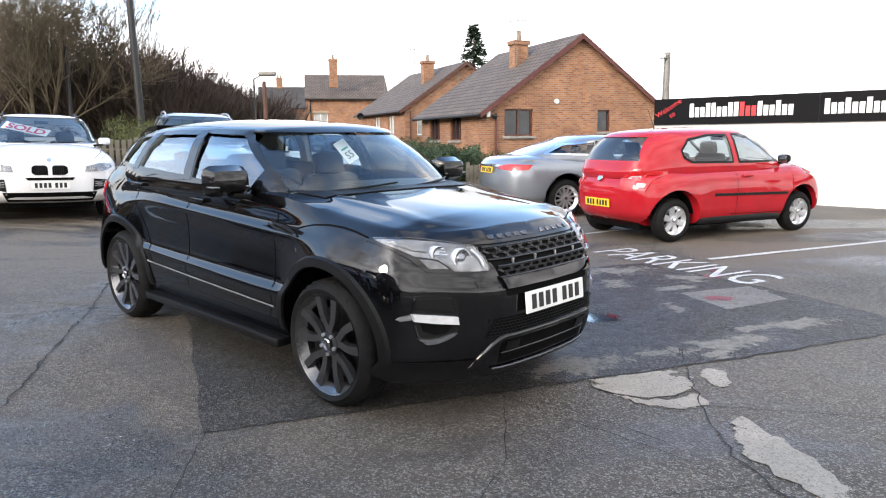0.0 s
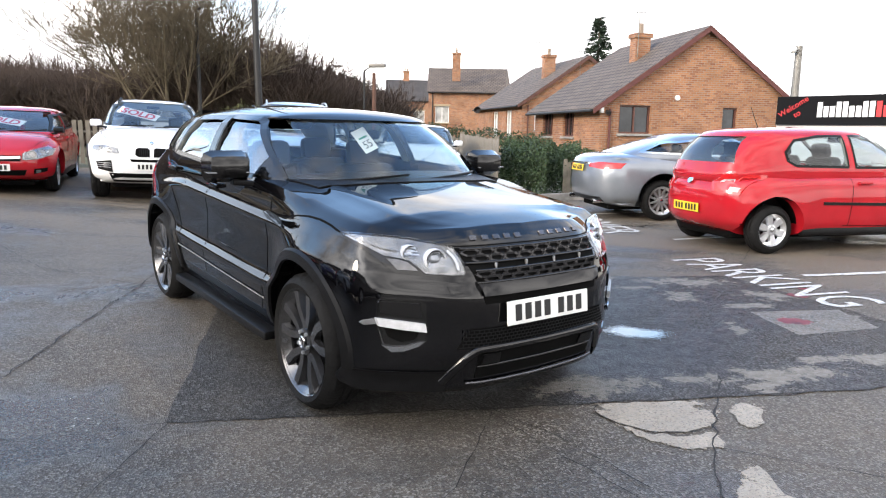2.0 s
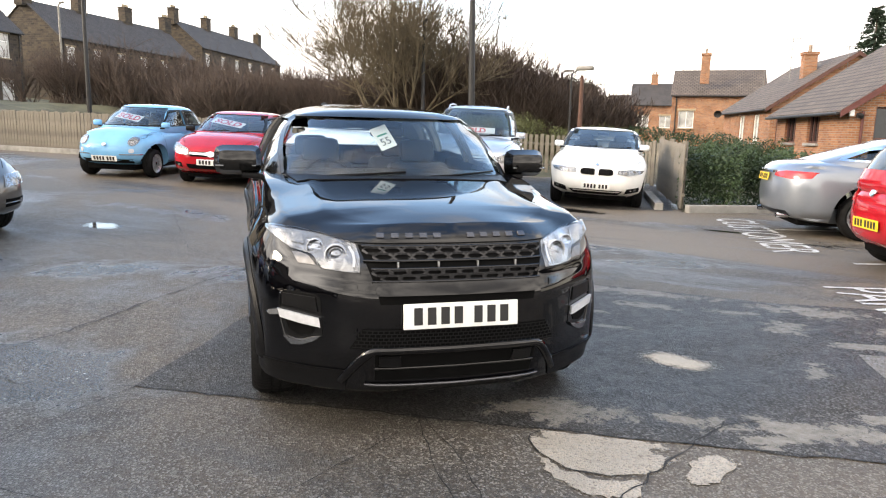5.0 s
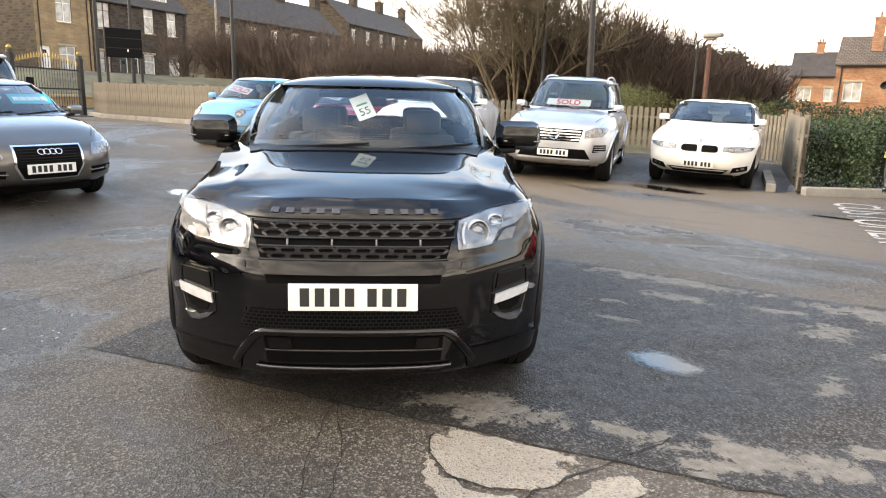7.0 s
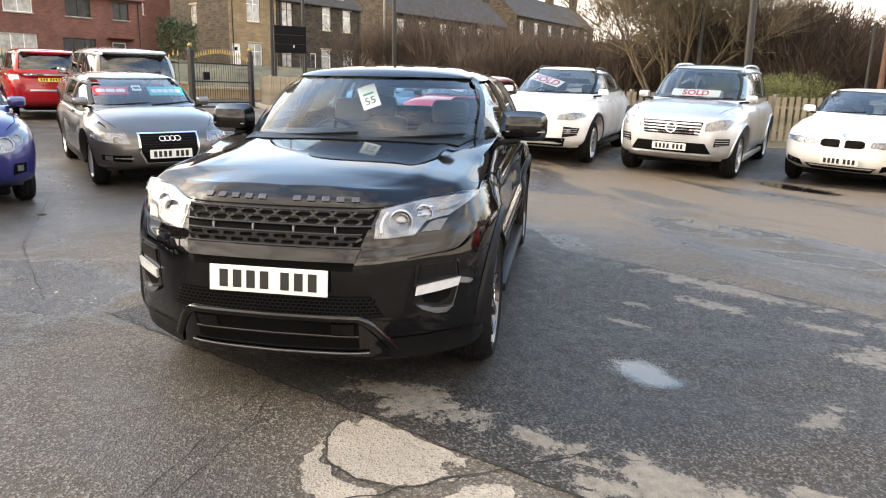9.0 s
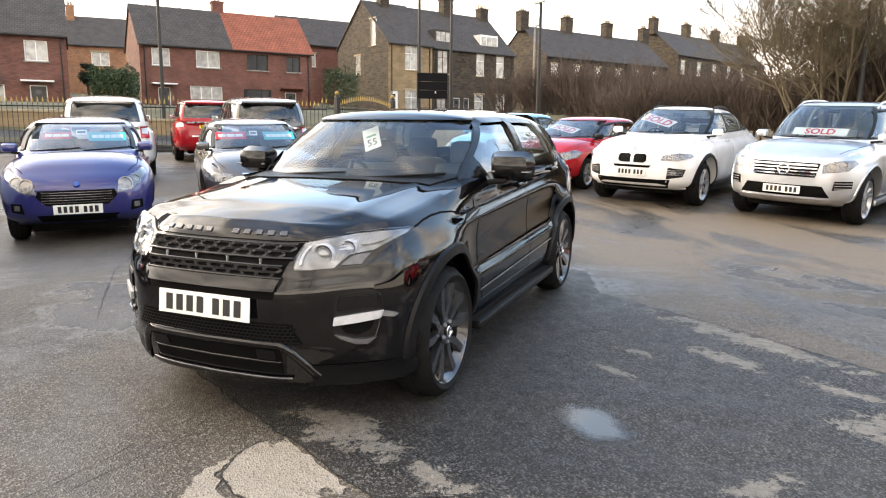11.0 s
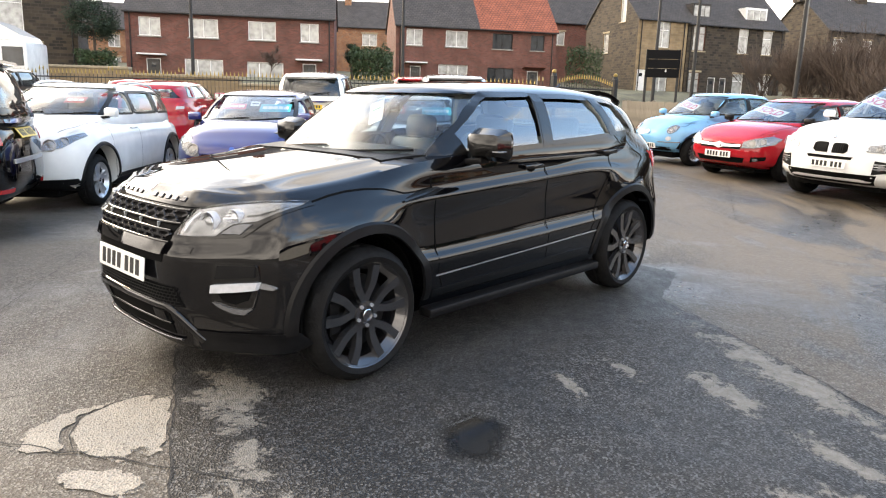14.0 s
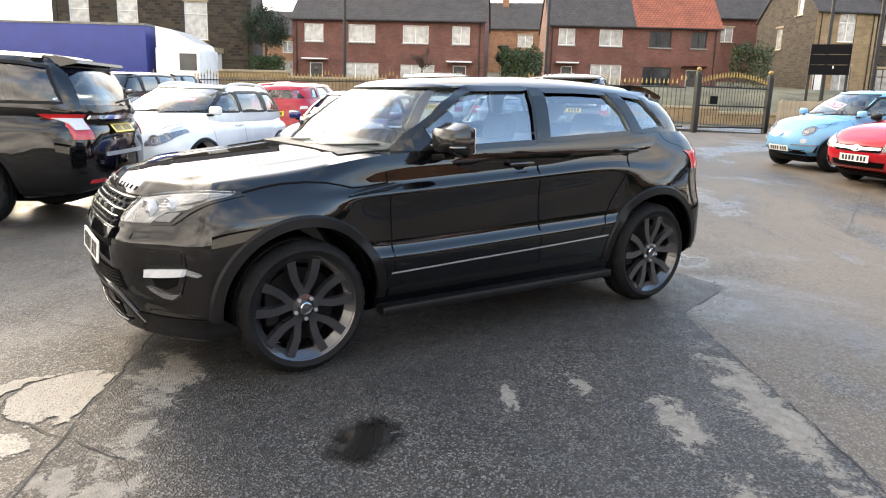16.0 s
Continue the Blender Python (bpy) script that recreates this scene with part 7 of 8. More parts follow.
# ---- houses round the yard ----
class Raw:
    """Points and faces gathered fast."""

    def __init__(self):
        self.v, self.f = [], []

    def rod(self, a, b, r0, r1, sides=3):
        d = (b - a)
        if d.length < 1e-6:
            return
        d = d.normalized()
        s = d.cross(Vector((0, 0, 1)) if abs(d.z) < .9 else Vector((1, 0, 0))).normalized()
        t = d.cross(s)
        n = len(self.v)
        for p, r in ((a, r0), (b, r1)):
            for k in range(sides):
                an = 2 * math.pi * k / sides
                self.v.append(tuple(p + s * (r * math.cos(an)) + t * (r * math.sin(an))))
        for k in range(sides):
            self.f.append((n + k, n + (k + 1) % sides, n + sides + (k + 1) % sides, n + sides + k))

    def leaf(self, p, n, w, l, spin_):
        s = n.cross(Vector((math.cos(spin_), math.sin(spin_), .3))).normalized()
        t = n.cross(s)
        k = len(self.v)
        for q in (p - s * w, p + t * l * .4, p + s * w, p - t * l * .6):
            self.v.append(tuple(q))
        self.f.append((k, k + 1, k + 2, k + 3))

    def make(self, name, material, parent=None, label="", smooth=False):
        me = bpy.data.meshes.new(name)
        me.from_pydata(self.v, [], self.f)
        me.materials.append(material)
        if smooth:
            for f in me.polygons:
                f.use_smooth = True
        ob = new(name, me)
        if parent:
            ob.parent = parent
        if label:
            tagged(ob, label)
        return ob


def house(name, label, left, right, base, eave, depth, rise, wallm, roofm, ridge="along", wins=(), doors=(), chimneys=(), side_wins=(), over=.25, roof_split=None, verge=None, bands=(), side_mat=None):
    """A house whose front runs from left to right (as one faces it). ridge along: parallel to the front; across: the front is a gable.
    wins and doors: from, to along the front and bottom, top in metres, then frame and glass."""
    a, b = Vector(left), Vector(right)
    w = (b - a).length
    ang = math.atan2(b.y - a.y, b.x - a.x)
    h = thing(name, label, "house", Matrix.Translation((a.x, a.y, base)) @ Matrix.Rotation(ang, 4, "Z"))
    H_ = eave - base
    bm = B()
    t = .3
    if ridge == "along":
        prof = [(0, -.8), (depth, -.8), (depth, H_), (depth / 2, H_ + rise), (0, H_)]
        prism(bm, prof, 0, 0, w)
    else:
        prof = [(0, -.8), (w, -.8), (w, H_), (w / 2, H_ + rise), (0, H_)]
        prism(bm, prof, 1, 0, depth)
    cut = []
    for u0, u1, z0, z1, *_ in [*wins, *doors]:
        c = B()
        add_box(c, (u1 - u0, .4, z1 - z0), ((u0 + u1) / 2, .0, (z0 + z1) / 2))
        cut.append(c)
    for u0, u1, z0, z1, *_ in side_wins:
        c = B()
        add_box(c, (.4, u1 - u0, z1 - z0), (0, (u0 + u1) / 2, (z0 + z1) / 2))
        cut.append(c)
    if cut:
        bm = carve(bm, cut)
    wall = part("wall", bm, wallm, h)
    box_uv(wall)
    if side_mat:
        wall.data.materials.append(side_mat)
        for f in wall.data.polygons:
            if f.normal.x < -.8:
                f.material_index = 1
    # roof: two slopes with thickness
    o = over
    halves = []
    if ridge == "along":
        k = rise / (depth / 2)
        for s0, s1, e0, e1 in ((-o, depth / 2, 0, 1), (depth / 2, depth + o, 1, 0)):
            za = H_ + (rise if e0 else -o * k)
            zb_ = H_ + (rise if e1 else -o * k)
            spans = [(-.12, w + .12, roofm)] if not roof_split or e0 else [(-.12, roof_split[0], roofm), (roof_split[0], w + .12, roof_split[1])]
            for x0, x1, m_ in spans:
                g = B()
                prism(g, [(s0, za), (s1, zb_), (s1, zb_ + .12), (s0, za + .12)], 0, x0, x1)
                box_uv(part("roof", g, m_, h))
    else:
        k = rise / (w / 2)
        for s0, s1, e0, e1 in ((-o, w / 2, 0, 1), (w / 2, w + o, 1, 0)):
            za = H_ + (rise if e0 else -o * k)
            zb_ = H_ + (rise if e1 else -o * k)
            g = B()
            prism(g, [(s0, za), (s1, zb_), (s1, zb_ + .12), (s0, za + .12)], 1, -.18, depth + .18)
            box_uv(part("roof", g, roofm, h))
            if verge:
                g = B()
                prism(g, [(s0, za - .1), (s1, zb_ - .1), (s1, zb_ + .10), (s0, za + .10)], 1, -.215, -.183)
                part("verge_board", g, verge, h, "dark red painted verge board")
    # gutter
    if ridge == "along":
        g = B()
        add_box(g, (w + .2, .11, .10), (w / 2, -o - .05, H_ - o * k + .02), bevel=.03)
        part("gutter", g, POLE if verge is None else verge, h)
    else:
        g = B()
        add_box(g, (.11, depth + .3, .10), (-o - .05, depth / 2, H_ - o * k + .02), bevel=.03)
        part("gutter", g, POLE, h)

    def window(u0, u1, z0, z1, frame_, pane_, side=False, panes=2, sill=STONETRIM, transom=False):
        wn_ = new("window")
        wn_.parent = h
        if side:
            wn_.matrix_local = Matrix.Rotation(math.pi / 2, 4, "Z") @ Matrix.Translation((0, 0, 0))
            wn_.matrix_local = Matrix.Translation((0, u0 + u1, 0)) @ Matrix.Rotation(-math.pi / 2, 4, "Z")
        f = .06
        g = B()
        for x0, x1, y0, y1 in ((u0, u1, z0, z0 + f), (u0, u1, z1 - f, z1), (u0, u0 + f, z0 + f, z1 - f), (u1 - f, u1, z0 + f, z1 - f)):
            add_box(g, (x1 - x0, .07, y1 - y0), ((x0 + x1) / 2, .12, (y0 + y1) / 2))
        for q in range(1, panes):
            xm = u0 + (u1 - u0) * q / panes
            add_box(g, (f, .065, z1 - z0 - 2 * f), (xm, .12, (z0 + z1) / 2))
        if transom:
            add_box(g, (u1 - u0 - 2 * f, .06, .05), ((u0 + u1) / 2, .12, z0 + (z1 - z0) * .68))
        part("window_frame", g, frame_, wn_)
        for q in range(panes):
            g = B()
            x0, x1 = u0 + (u1 - u0) * q / panes, u0 + (u1 - u0) * (q + 1) / panes
            add_box(g, (x1 - x0, .02, z1 - z0 - .04), ((x0 + x1) / 2, .15, (z0 + z1) / 2))
            part("pane", g, pane_, wn_)
        g = B()
        add_box(g, (u1 - u0 + .16, .16, .09), ((u0 + u1) / 2, -.02, z0 - .05), bevel=.015)
        part("sill", g, sill, wn_)
        g = B()
        add_box(g, (u1 - u0 + .24, .05, .17), ((u0 + u1) / 2, -.008, z1 + .09), bevel=.01)
        part("lintel", g, sill if sill is STONETRIM else wallm, wn_) if sill is STONETRIM else g.free()
    for u0, u1, z0, z1, fr_, gl_, *r in wins:
        window(u0, u1, z0, z1, fr_, gl_, False, *(r or [2]))
    for u0, u1, z0, z1, fr_, gl_, *r in side_wins:
        window(u0, u1, z0, z1, fr_, gl_, True, *(r or [2]))
    for u0, u1, z0, z1, m_, *canopy in doors:
        d = new("door")
        d.parent = h
        g = B()
        add_box(g, (u1 - u0 - .1, .06, z1 - z0 - .05), ((u0 + u1) / 2, .12, (z0 + z1) / 2))
        part("door_leaf", g, m_, d)
        g = B()
        for x_ in (u0 + .03, u1 - .03):
            add_box(g, (.06, .09, z1 - z0), (x_, .10, (z0 + z1) / 2))
        add_box(g, (u1 - u0, .09, .06), ((u0 + u1) / 2, .10, z1 - .03))
        part("door_frame", g, UPVC, d)
        g = B()
        add_box(g, (.3, .03, .3), ((u0 + u1) / 2, .085, z1 - .45), bevel=.005)
        part("door_pane", g, HOUSEGLASS, d)
        if canopy:
            g = B()
            add_box(g, (u1 - u0 + .9, .8, .10), ((u0 + u1) / 2, -.38, z1 + .25), Matrix.Rotation(-.18 if canopy[0] is not UPVC else 0, 4, "X"), bevel=.01)
            part("canopy", g, canopy[0], d)
    for cx_, cy_, cw_, top_, pots in chimneys:
        g = B()
        add_box(g, (cw_, cw_ * .8, 2.4), (cx_, cy_, top_ - base - 1.2))
        add_box(g, (cw_ + .12, cw_ * .8 + .12, .16), (cx_, cy_, top_ - base - .08))
        c = part("chimney", g, wallm if wallm is not BUFF else STONE, h)
        box_uv(c)
        for q in range(pots):
            g = B()
            add_rod(g, (cx_ + (q - (pots - 1) / 2) * .3, cy_, top_ - base), (cx_ + (q - (pots - 1) / 2) * .3, cy_, top_ - base + .4), .11, .09, 10)
            part("chimney_pot", g, BRICK if wallm is BRICK else STONETRIM, c)
            break_ = None
    for z_, hh_, m_ in bands:
        g = B()
        add_box(g, (w, .03, hh_), (w / 2, -.017, z_))
        part("wall_band", g, m_, h)
    for x_ in (.35, w - .35):
        g = B()
        add_rod(g, (x_, -.06, -.5), (x_, -.06, H_ - .15), .045)
        part("drainpipe", g, POLE if verge is None else verge, h)
        if ridge != "along":
            break
    return h


G, C_ = HOUSEGLASS, CURTAIN
house("house", "dark red brick semi-detached house with slate roof", (-46.3, -19.6), (-48.8, -5.1), 1.9, 7.4, 7.5, 2.9, REDBRICK, SLATE, "along",
      wins=[(.93, 2.43, 3.75, 5.05, UPVC, C_, 2, KERB), (4.37, 6.44, 3.75, 5.05, UPVC, C_, 2, KERB), (8.54, 10.5, 3.75, 5.05, UPVC, C_, 2, KERB), (12.27, 13.6, 3.75, 5.05, UPVC, C_, 2, KERB),
            (4.0, 6.7, .55, 2.25, UPVC, C_, 3, KERB), (8.4, 11.0, .55, 2.2, UPVC, C_, 3, KERB)],
      doors=[(1.34, 2.35, .1, 2.2, DOORB, UPVC), (12.4, 13.4, .1, 2.2, DOORB, UPVC)], chimneys=[(7.2, 4.0, .9, 11.4, 2)])
house("house", "dark red brick semi-detached house with half orange tiled roof", (-54.8, -1.2), (-57.9, 12.2), 2.3, 7.85, 7.5, 3.2, REDBRICK, SLATE, "along",
      wins=[(.87, 2.2, 3.9, 5.2, UPVC, C_, 2, KERB), (4.15, 6.0, 3.9, 5.2, UPVC, C_, 2, KERB), (8.16, 9.9, 3.9, 5.15, POLE, G, 2, KERB), (11.5, 12.7, 3.9, 5.15, POLE, G, 2, KERB), (3.6, 6.1, .8, 2.45, UPVC, C_, 3, KERB), (7.8, 10.1, .8, 2.35, POLE, G, 3, KERB)],
      doors=[(1.2, 2.1, .1, 2.25, DOORB, UPVC), (11.3, 12.3, .1, 2.2, DOORB, TILER)], chimneys=[(6.9, 4.0, .9, 12.0, 2)], roof_split=(7.0, TILER))
house("house", "red brick house with hipped grey roof, far behind", (-82.2, -15.5), (-84, 3.5), 5.0, 10.4, 9, 3.4, BRICK, SLATE, "along", wins=[(1, 2.6, 3.2, 4.6, UPVC, C_), (7, 8.8, 3.2, 4.6, UPVC, C_), (8, 8.9, .9, 2.1, UPVC, C_, 1)], chimneys=[(5, 4, .8, 15, 2)])
house("house", "red brick house with dark roof behind an evergreen", (-71, -42), (-74.2, -30.5), 3.6, 8.6, 8, 3, BRICK, SLATE, "along", wins=[(7.4, 8.6, 3.0, 4.3, UPVC, C_), (7.6, 8.6, .6, 1.9, UPVC, C_), (2, 3.4, 3.0, 4.3, UPVC, C_)])
house("house", "red brick house behind the others", (-72, -26), (-75, -14), 4.0, 9.3, 8, 3, BRICK, SLATE, "along", wins=[(2, 3.5, 3.2, 4.5, UPVC, C_), (8, 9.5, 3.2, 4.5, UPVC, C_)])
house("house", "red brick house behind the others", (-74, 12), (-77, 24), 4.6, 10.6, 8, 3.2, REDBRICK, SLATE, "along", wins=[(1.5, 3, 3.6, 5, UPVC, C_), (8, 9.5, 3.6, 5, UPVC, C_)])
# blackened stone terrace, its first bay in cleaned buff stone
house("house", "buff stone end-terrace house with dark stone gable", (-60.5, 19.6), (-62.2, 24.4), 2.2, 9.5, 9.5, 4.2, BUFF, SLATE, "along",
      wins=[(1.9, 3.3, 4.9, 7.1, UPVC, C_, 2, STONETRIM, True), (1.9, 3.4, .9, 3.0, UPVC, C_, 2, STONETRIM, True)], doors=[(.25, 1.1, .1, 2.9, UPVC)], side_wins=[(2.2, 3.2, 7.2, 9.6, UPVC, C_, 1), (5.0, 6.0, 4.6, 6.4, UPVC, C_, 1)],
      chimneys=[(2.3, 4.5, 1.0, 15.2, 3)], side_mat=STONE, over=.2)
terr = house("house", "blackened stone terraced house with dormer windows", (-62.3, 24.5), (-65.8, 34.6), 2.2, 9.4, 9.5, 4.2, STONE, SLATE, "along",
             wins=[(.6, 1.9, 4.8, 7.0, BROWNW, C_, 2, STONETRIM, True), (5.5, 6.6, 4.8, 7.0, UPVC, C_, 1, STONETRIM, True), (8.2, 9.3, 4.8, 6.9, UPVC, C_, 1, STONETRIM, True), (.5, 1.7, .9, 2.9, BROWNW, C_, 2, STONETRIM, True),
                   (5.3, 6.5, .9, 2.9, UPVC, C_, 1, STONETRIM, True), (8.2, 9.5, .9, 2.9, UPVC, C_, 1, STONETRIM, True)], doors=[(2.6, 3.4, .1, 2.5, DOORB), (3.9, 4.6, .1, 2.5, DOORB)], chimneys=[(5.0, 4.6, 1.2, 15.0, 4), (10.0, 4.6, 1.1, 14.6, 4)], over=.2)
for u_, wd_ in ((.8, 1.9), (6.6, 2.4)):
    g = B()
    add_box(g, (wd_, 1.9, 1.5), (u_ + wd_ / 2, 1.7, 8.3))
    dm = part("dormer", g, SLATE if u_ < 3 else UPVC, terr)
    box_uv(dm)
    g = B()
    for q in range(3):
        add_box(g, (wd_ * .26, .05, .9), (u_ + wd_ * (.2 + .3 * q), .74, 8.4))
    part("dormer_window", g, C_, dm)
for lf, rt, ev, dp in (((-73, 42), (-80, 64), 10.4, 9), ((-86, 70), (-97, 96), 13.0, 9)):
    n_ = 5
    L_ = math.dist(lf, rt)
    house("house", "weathered dark stone terrace behind bare shrubs", lf, rt, 3.5, ev, dp, 3.8, STONE, SLATE, "along",
          wins=[(L_ * (k + .2) / 6, L_ * (k + .2) / 6 + 1.2, ev - 6.3, ev - 4.4, UPVC, C_, 1, STONETRIM, True) for k in range(6)], chimneys=[(L_ * k / 3, 4.5, 1.3, ev + 5.6, 4) for k in range(4)], over=.2)
lefth = house("house", "dark stone house with white bay window", (-40.8, -36.6), (-46.9, -23.4), 1.6, 9.2, 9, 4, STONE, SLATE, "along",
              wins=[(4.6, 6.1, 4.0, 6.8, UPVC, C_, 1, STONETRIM, True), (9.5, 11.2, 4.0, 6.8, UPVC, C_, 1, STONETRIM, True), (1.2, 2.6, 4.0, 6.8, UPVC, C_, 1, STONETRIM, True), (4.6, 6.2, .5, 2.8, UPVC, C_, 1, STONETRIM, True)], chimneys=[(3, 4.5, 1.1, 14.5, 3)], over=.2)
g = B()
prism(g, [(8.4, .05), (9.0, -.9), (11.6, -.9), (12.2, .05)], 2, .2, 3.0)
bay = part("bay_window", g, UPVC, lefth, "white bay window")
for x_, wd_ in ((9.15, .62), (9.95, .7), (10.8, .62)):
    g = B()
    add_box(g, (wd_, .03, 1.7), (x_ + wd_ / 2, -.915, 1.75))
    part("pane", g, C_, bay)
g = B()
prism(g, [(8.2, .1), (8.85, -1.1), (11.75, -1.1), (12.4, .1)], 2, 3.0, 3.4)
part("bay_roof", g, STONETRIM, lefth)

# brick bungalows down the slope
house("house", "orange brick bungalow with brown tiled roof and leaded windows", (.75, 26.26), (7.99, 29.59), -.7, 2.45, 6.9, 2.75, BRICK, TILEB, "across",
      wins=[(.73, 1.95, 2.15, 3.15, BROWNW, G, 2, KERB), (4.85, 5.45, 2.3, 3.15, BROWNW, G, 1, KERB)], side_wins=[(2.4, 3.5, 2.0, 3.15, BROWNW, G, 3, KERB), (4.7, 5.9, 2.0, 3.15, BROWNW, G, 3, KERB)], chimneys=[(2.7, 2.6, .62, 5.3, 1)], verge=mat("dark_red_verge_paint", (.10, .03, .025), .6), over=.35)
house("house", "orange brick bungalow with brown tiled roof", (-3.9, 42.6), (3.4, 46.0), -1.0, 3.2, 10, 2.75, BRICK, TILEB, "across", wins=[(.8, 2.0, 2.6, 3.7, UPVC, C_, 2, KERB)], side_wins=[(2.0, 3.2, 2.2, 3.8, UPVC, C_, 2, KERB), (5, 6.2, 2.2, 3.8, UPVC, C_, 2, KERB)], chimneys=[(2.6, 2.8, .7, 6.3, 1)],
      over=.35, verge=BROWNW)
house("house", "orange brick house with brown tiled roof and red chimney", (-14.2, 60.7), (-7.3, 62.3), -1.2, 4.9, 8, 2.2, BRICK, TILEB, "along", wins=[(.6, 1.8, 3.4, 4.8, UPVC, C_), (4.6, 5.8, 3.4, 4.8, UPVC, C_)], chimneys=[(2.4, .3, .7, 8.2, 1)])
house("house", "brick house far down the valley", (-25.5, 84), (-19.8, 85.6), -1.5, 5.2, 8, 2.6, BRICK, SLATE, "along", wins=[(.8, 2.2, 4, 5.4, UPVC, C_), (3.4, 4.8, 4, 5.4, UPVC, C_)], chimneys=[(2.5, 4, .8, 9, 2)])
house("house", "brick house far down the valley", (-38, 110), (-28, 112), 0, 5, 8, 3, BRICK, SLATE, "along", wins=[(2, 3.6, 2.6, 4.0, UPVC, C_), (6, 7.6, 2.6, 4.0, UPVC, C_)])
house("house", "brick house far down the valley", (-12, 96), (-4, 98), -1, 4.4, 8, 3, REDBRICK, TILEB, "along", wins=[(2, 3.6, 2.6, 4.0, UPVC, C_)])

def roof_aerial(at, top, seed):
    """A thin mast with a few cross rods."""
    x_, y_, z_ = at
    t = thing("roof_aerial", "thin metal television aerial on a chimney", "aerial", Matrix.Translation((x_, y_, z_)))
    g = B()
    add_rod(g, (0, 0, -.6), (0, 0, top - z_), .022, .016, 6)
    part("mast", g, POLEG, t)
    g = B()
    add_rod(g, (-.35, 0, top - z_ - .05), (.45, 0, top - z_ - .02), .012, seg=5)
    part("boom", g, POLEG, t)
    for k in range(5):
        g = B()
        add_rod(g, (-.25 + .15 * k, -.2 + .02 * k, top - z_ - .03), (-.25 + .15 * k, .2 - .02 * k, top - z_ - .03), .008, seg=4)
        part("cross_rod", g, POLEG, t)


roof_aerial((2.02, 29.32, 5.0), 6.08, 1)
roof_aerial((-3.37, 44.1, 5.2), 6.84, 2)
roof_aerial((-.67, 44.0, 4.6), 6.3, 3)
roof_aerial((-7.53, 62.0, 5.6), 7.5, 4)
g = B()
spin(g, [(.0, .001), (.02, .08), (.05, .14), (.09, .20), (.10, .205), (.055, .14), (.02, .05), (.01, .001)], 20)
dish = thing("satellite_dish", "dark grey satellite dish under the eaves", "dish", Matrix.Translation((-6.55, 42.2, 2.75)) @ Matrix.Rotation(radians(200), 4, "Z") @ Matrix.Rotation(radians(-20), 4, "X"))
part("bowl", g, POLE, dish, smooth=True)
g = B()
add_rod(g, (0, 0, -.05), (0, .25, .05), .012)
part("feed_arm", g, POLE, dish)
g = B()
add_rod(g, (0, -.25, -.1), (0, 0, 0), .02)
part("bracket", g, POLE, dish)
sl = thing("security_light", "white security light with black lamp, on the brick corner", "light", Matrix.Translation((.80, 26.18, 2.25)) @ Matrix.Rotation(math.atan2(3.33, 7.24), 4, "Z"))
g = B()
add_box(g, (.14, .10, .2), (0, 0, 0), bevel=.02)
part("housing", g, UPVC, sl)
g = B()
add_box(g, (.18, .16, .12), (.22, -.06, -.08), Matrix.Rotation(.4, 4, "X"), bevel=.02)
part("lamp_head", g, POLE, sl)
wv = thing("wall_vent", "small round white vent on the brick gable", "vent", Matrix.Translation((.75, 26.26, 0)) @ Matrix.Rotation(math.atan2(3.33, 7.24), 4, "Z") @ Matrix.Translation((2.95, -.03, 2.75)))
g = B()
spin(g, [(.02, .10), (-.03, .10), (-.05, .07), (-.03, .05), (-.03, .001)], 18)
part("cowl", g, UPVC, wv, smooth=True)

# ---- boundary wall with the sign board ----
SA, SD = Vector((4.5, 16.92)), Vector((3.6, -2.94)).normalized()
sign_m = Matrix.Translation((SA.x, SA.y, 0)) @ Matrix.Rotation(math.atan2(SD.y, SD.x), 4, "Z")
bm = B()
add_box(bm, (14.0, .2, 2.1), (7.0, .12, .62))
w_ = part("wall_boundary", bm, RENDERW)
w_.matrix_world = sign_m
tagged(w_, "white painted yard wall under the sign", "wall", kind="structure")
sb = thing("sign_board", "long black sign board with white and red lettering, on the wall", "sign", sign_m)
for k in range(4):
    bm = B()
    add_box(bm, (3.49, .05, .585), (1.75 + 3.5 * k, -.02, 1.955), bevel=.004)
    part("board_panel", bm, SIGNBLACK, sb)
bm = B()
text_mesh(bm, "Welcome\nto", .17, Matrix.Translation((.40, -.05, 1.96)) @ Matrix.Rotation(radians(90), 4, "X") @ Matrix.Rotation(radians(32), 4, "Z"))
part("welcome_lettering", bm, CARDR, sb, "red words Welcome to")
x_ = .85
for cnt, m_, tall in ((9, CARDW, (1, 0, 0, 1, 1, 0, 0, 1, 1)), (3, CARDR, (1, 0, 0)), (6, CARDW, (1, 0, 0, 1, 0, 0)), (0, None, ()), (12, CARDW, (1, 0, 0, 1, 0, 0, 1, 0, 0, 0, 1, 0))):
    if not cnt:
        x_ += .55
    for k in range(cnt):
        hh_ = .30 if tall[k] else .215
        bm = B()
        add_box(bm, (.095, .008, hh_), (x_ + .05, -.05, 1.82 + hh_ / 2), bevel=.002)
        part("lettering_bar", bm, m_, sb, "red plain bar" if m_ is CARDR else "white plain bar")
        x_ += .122

# ---- fences, gate, hedge ----
board = {}


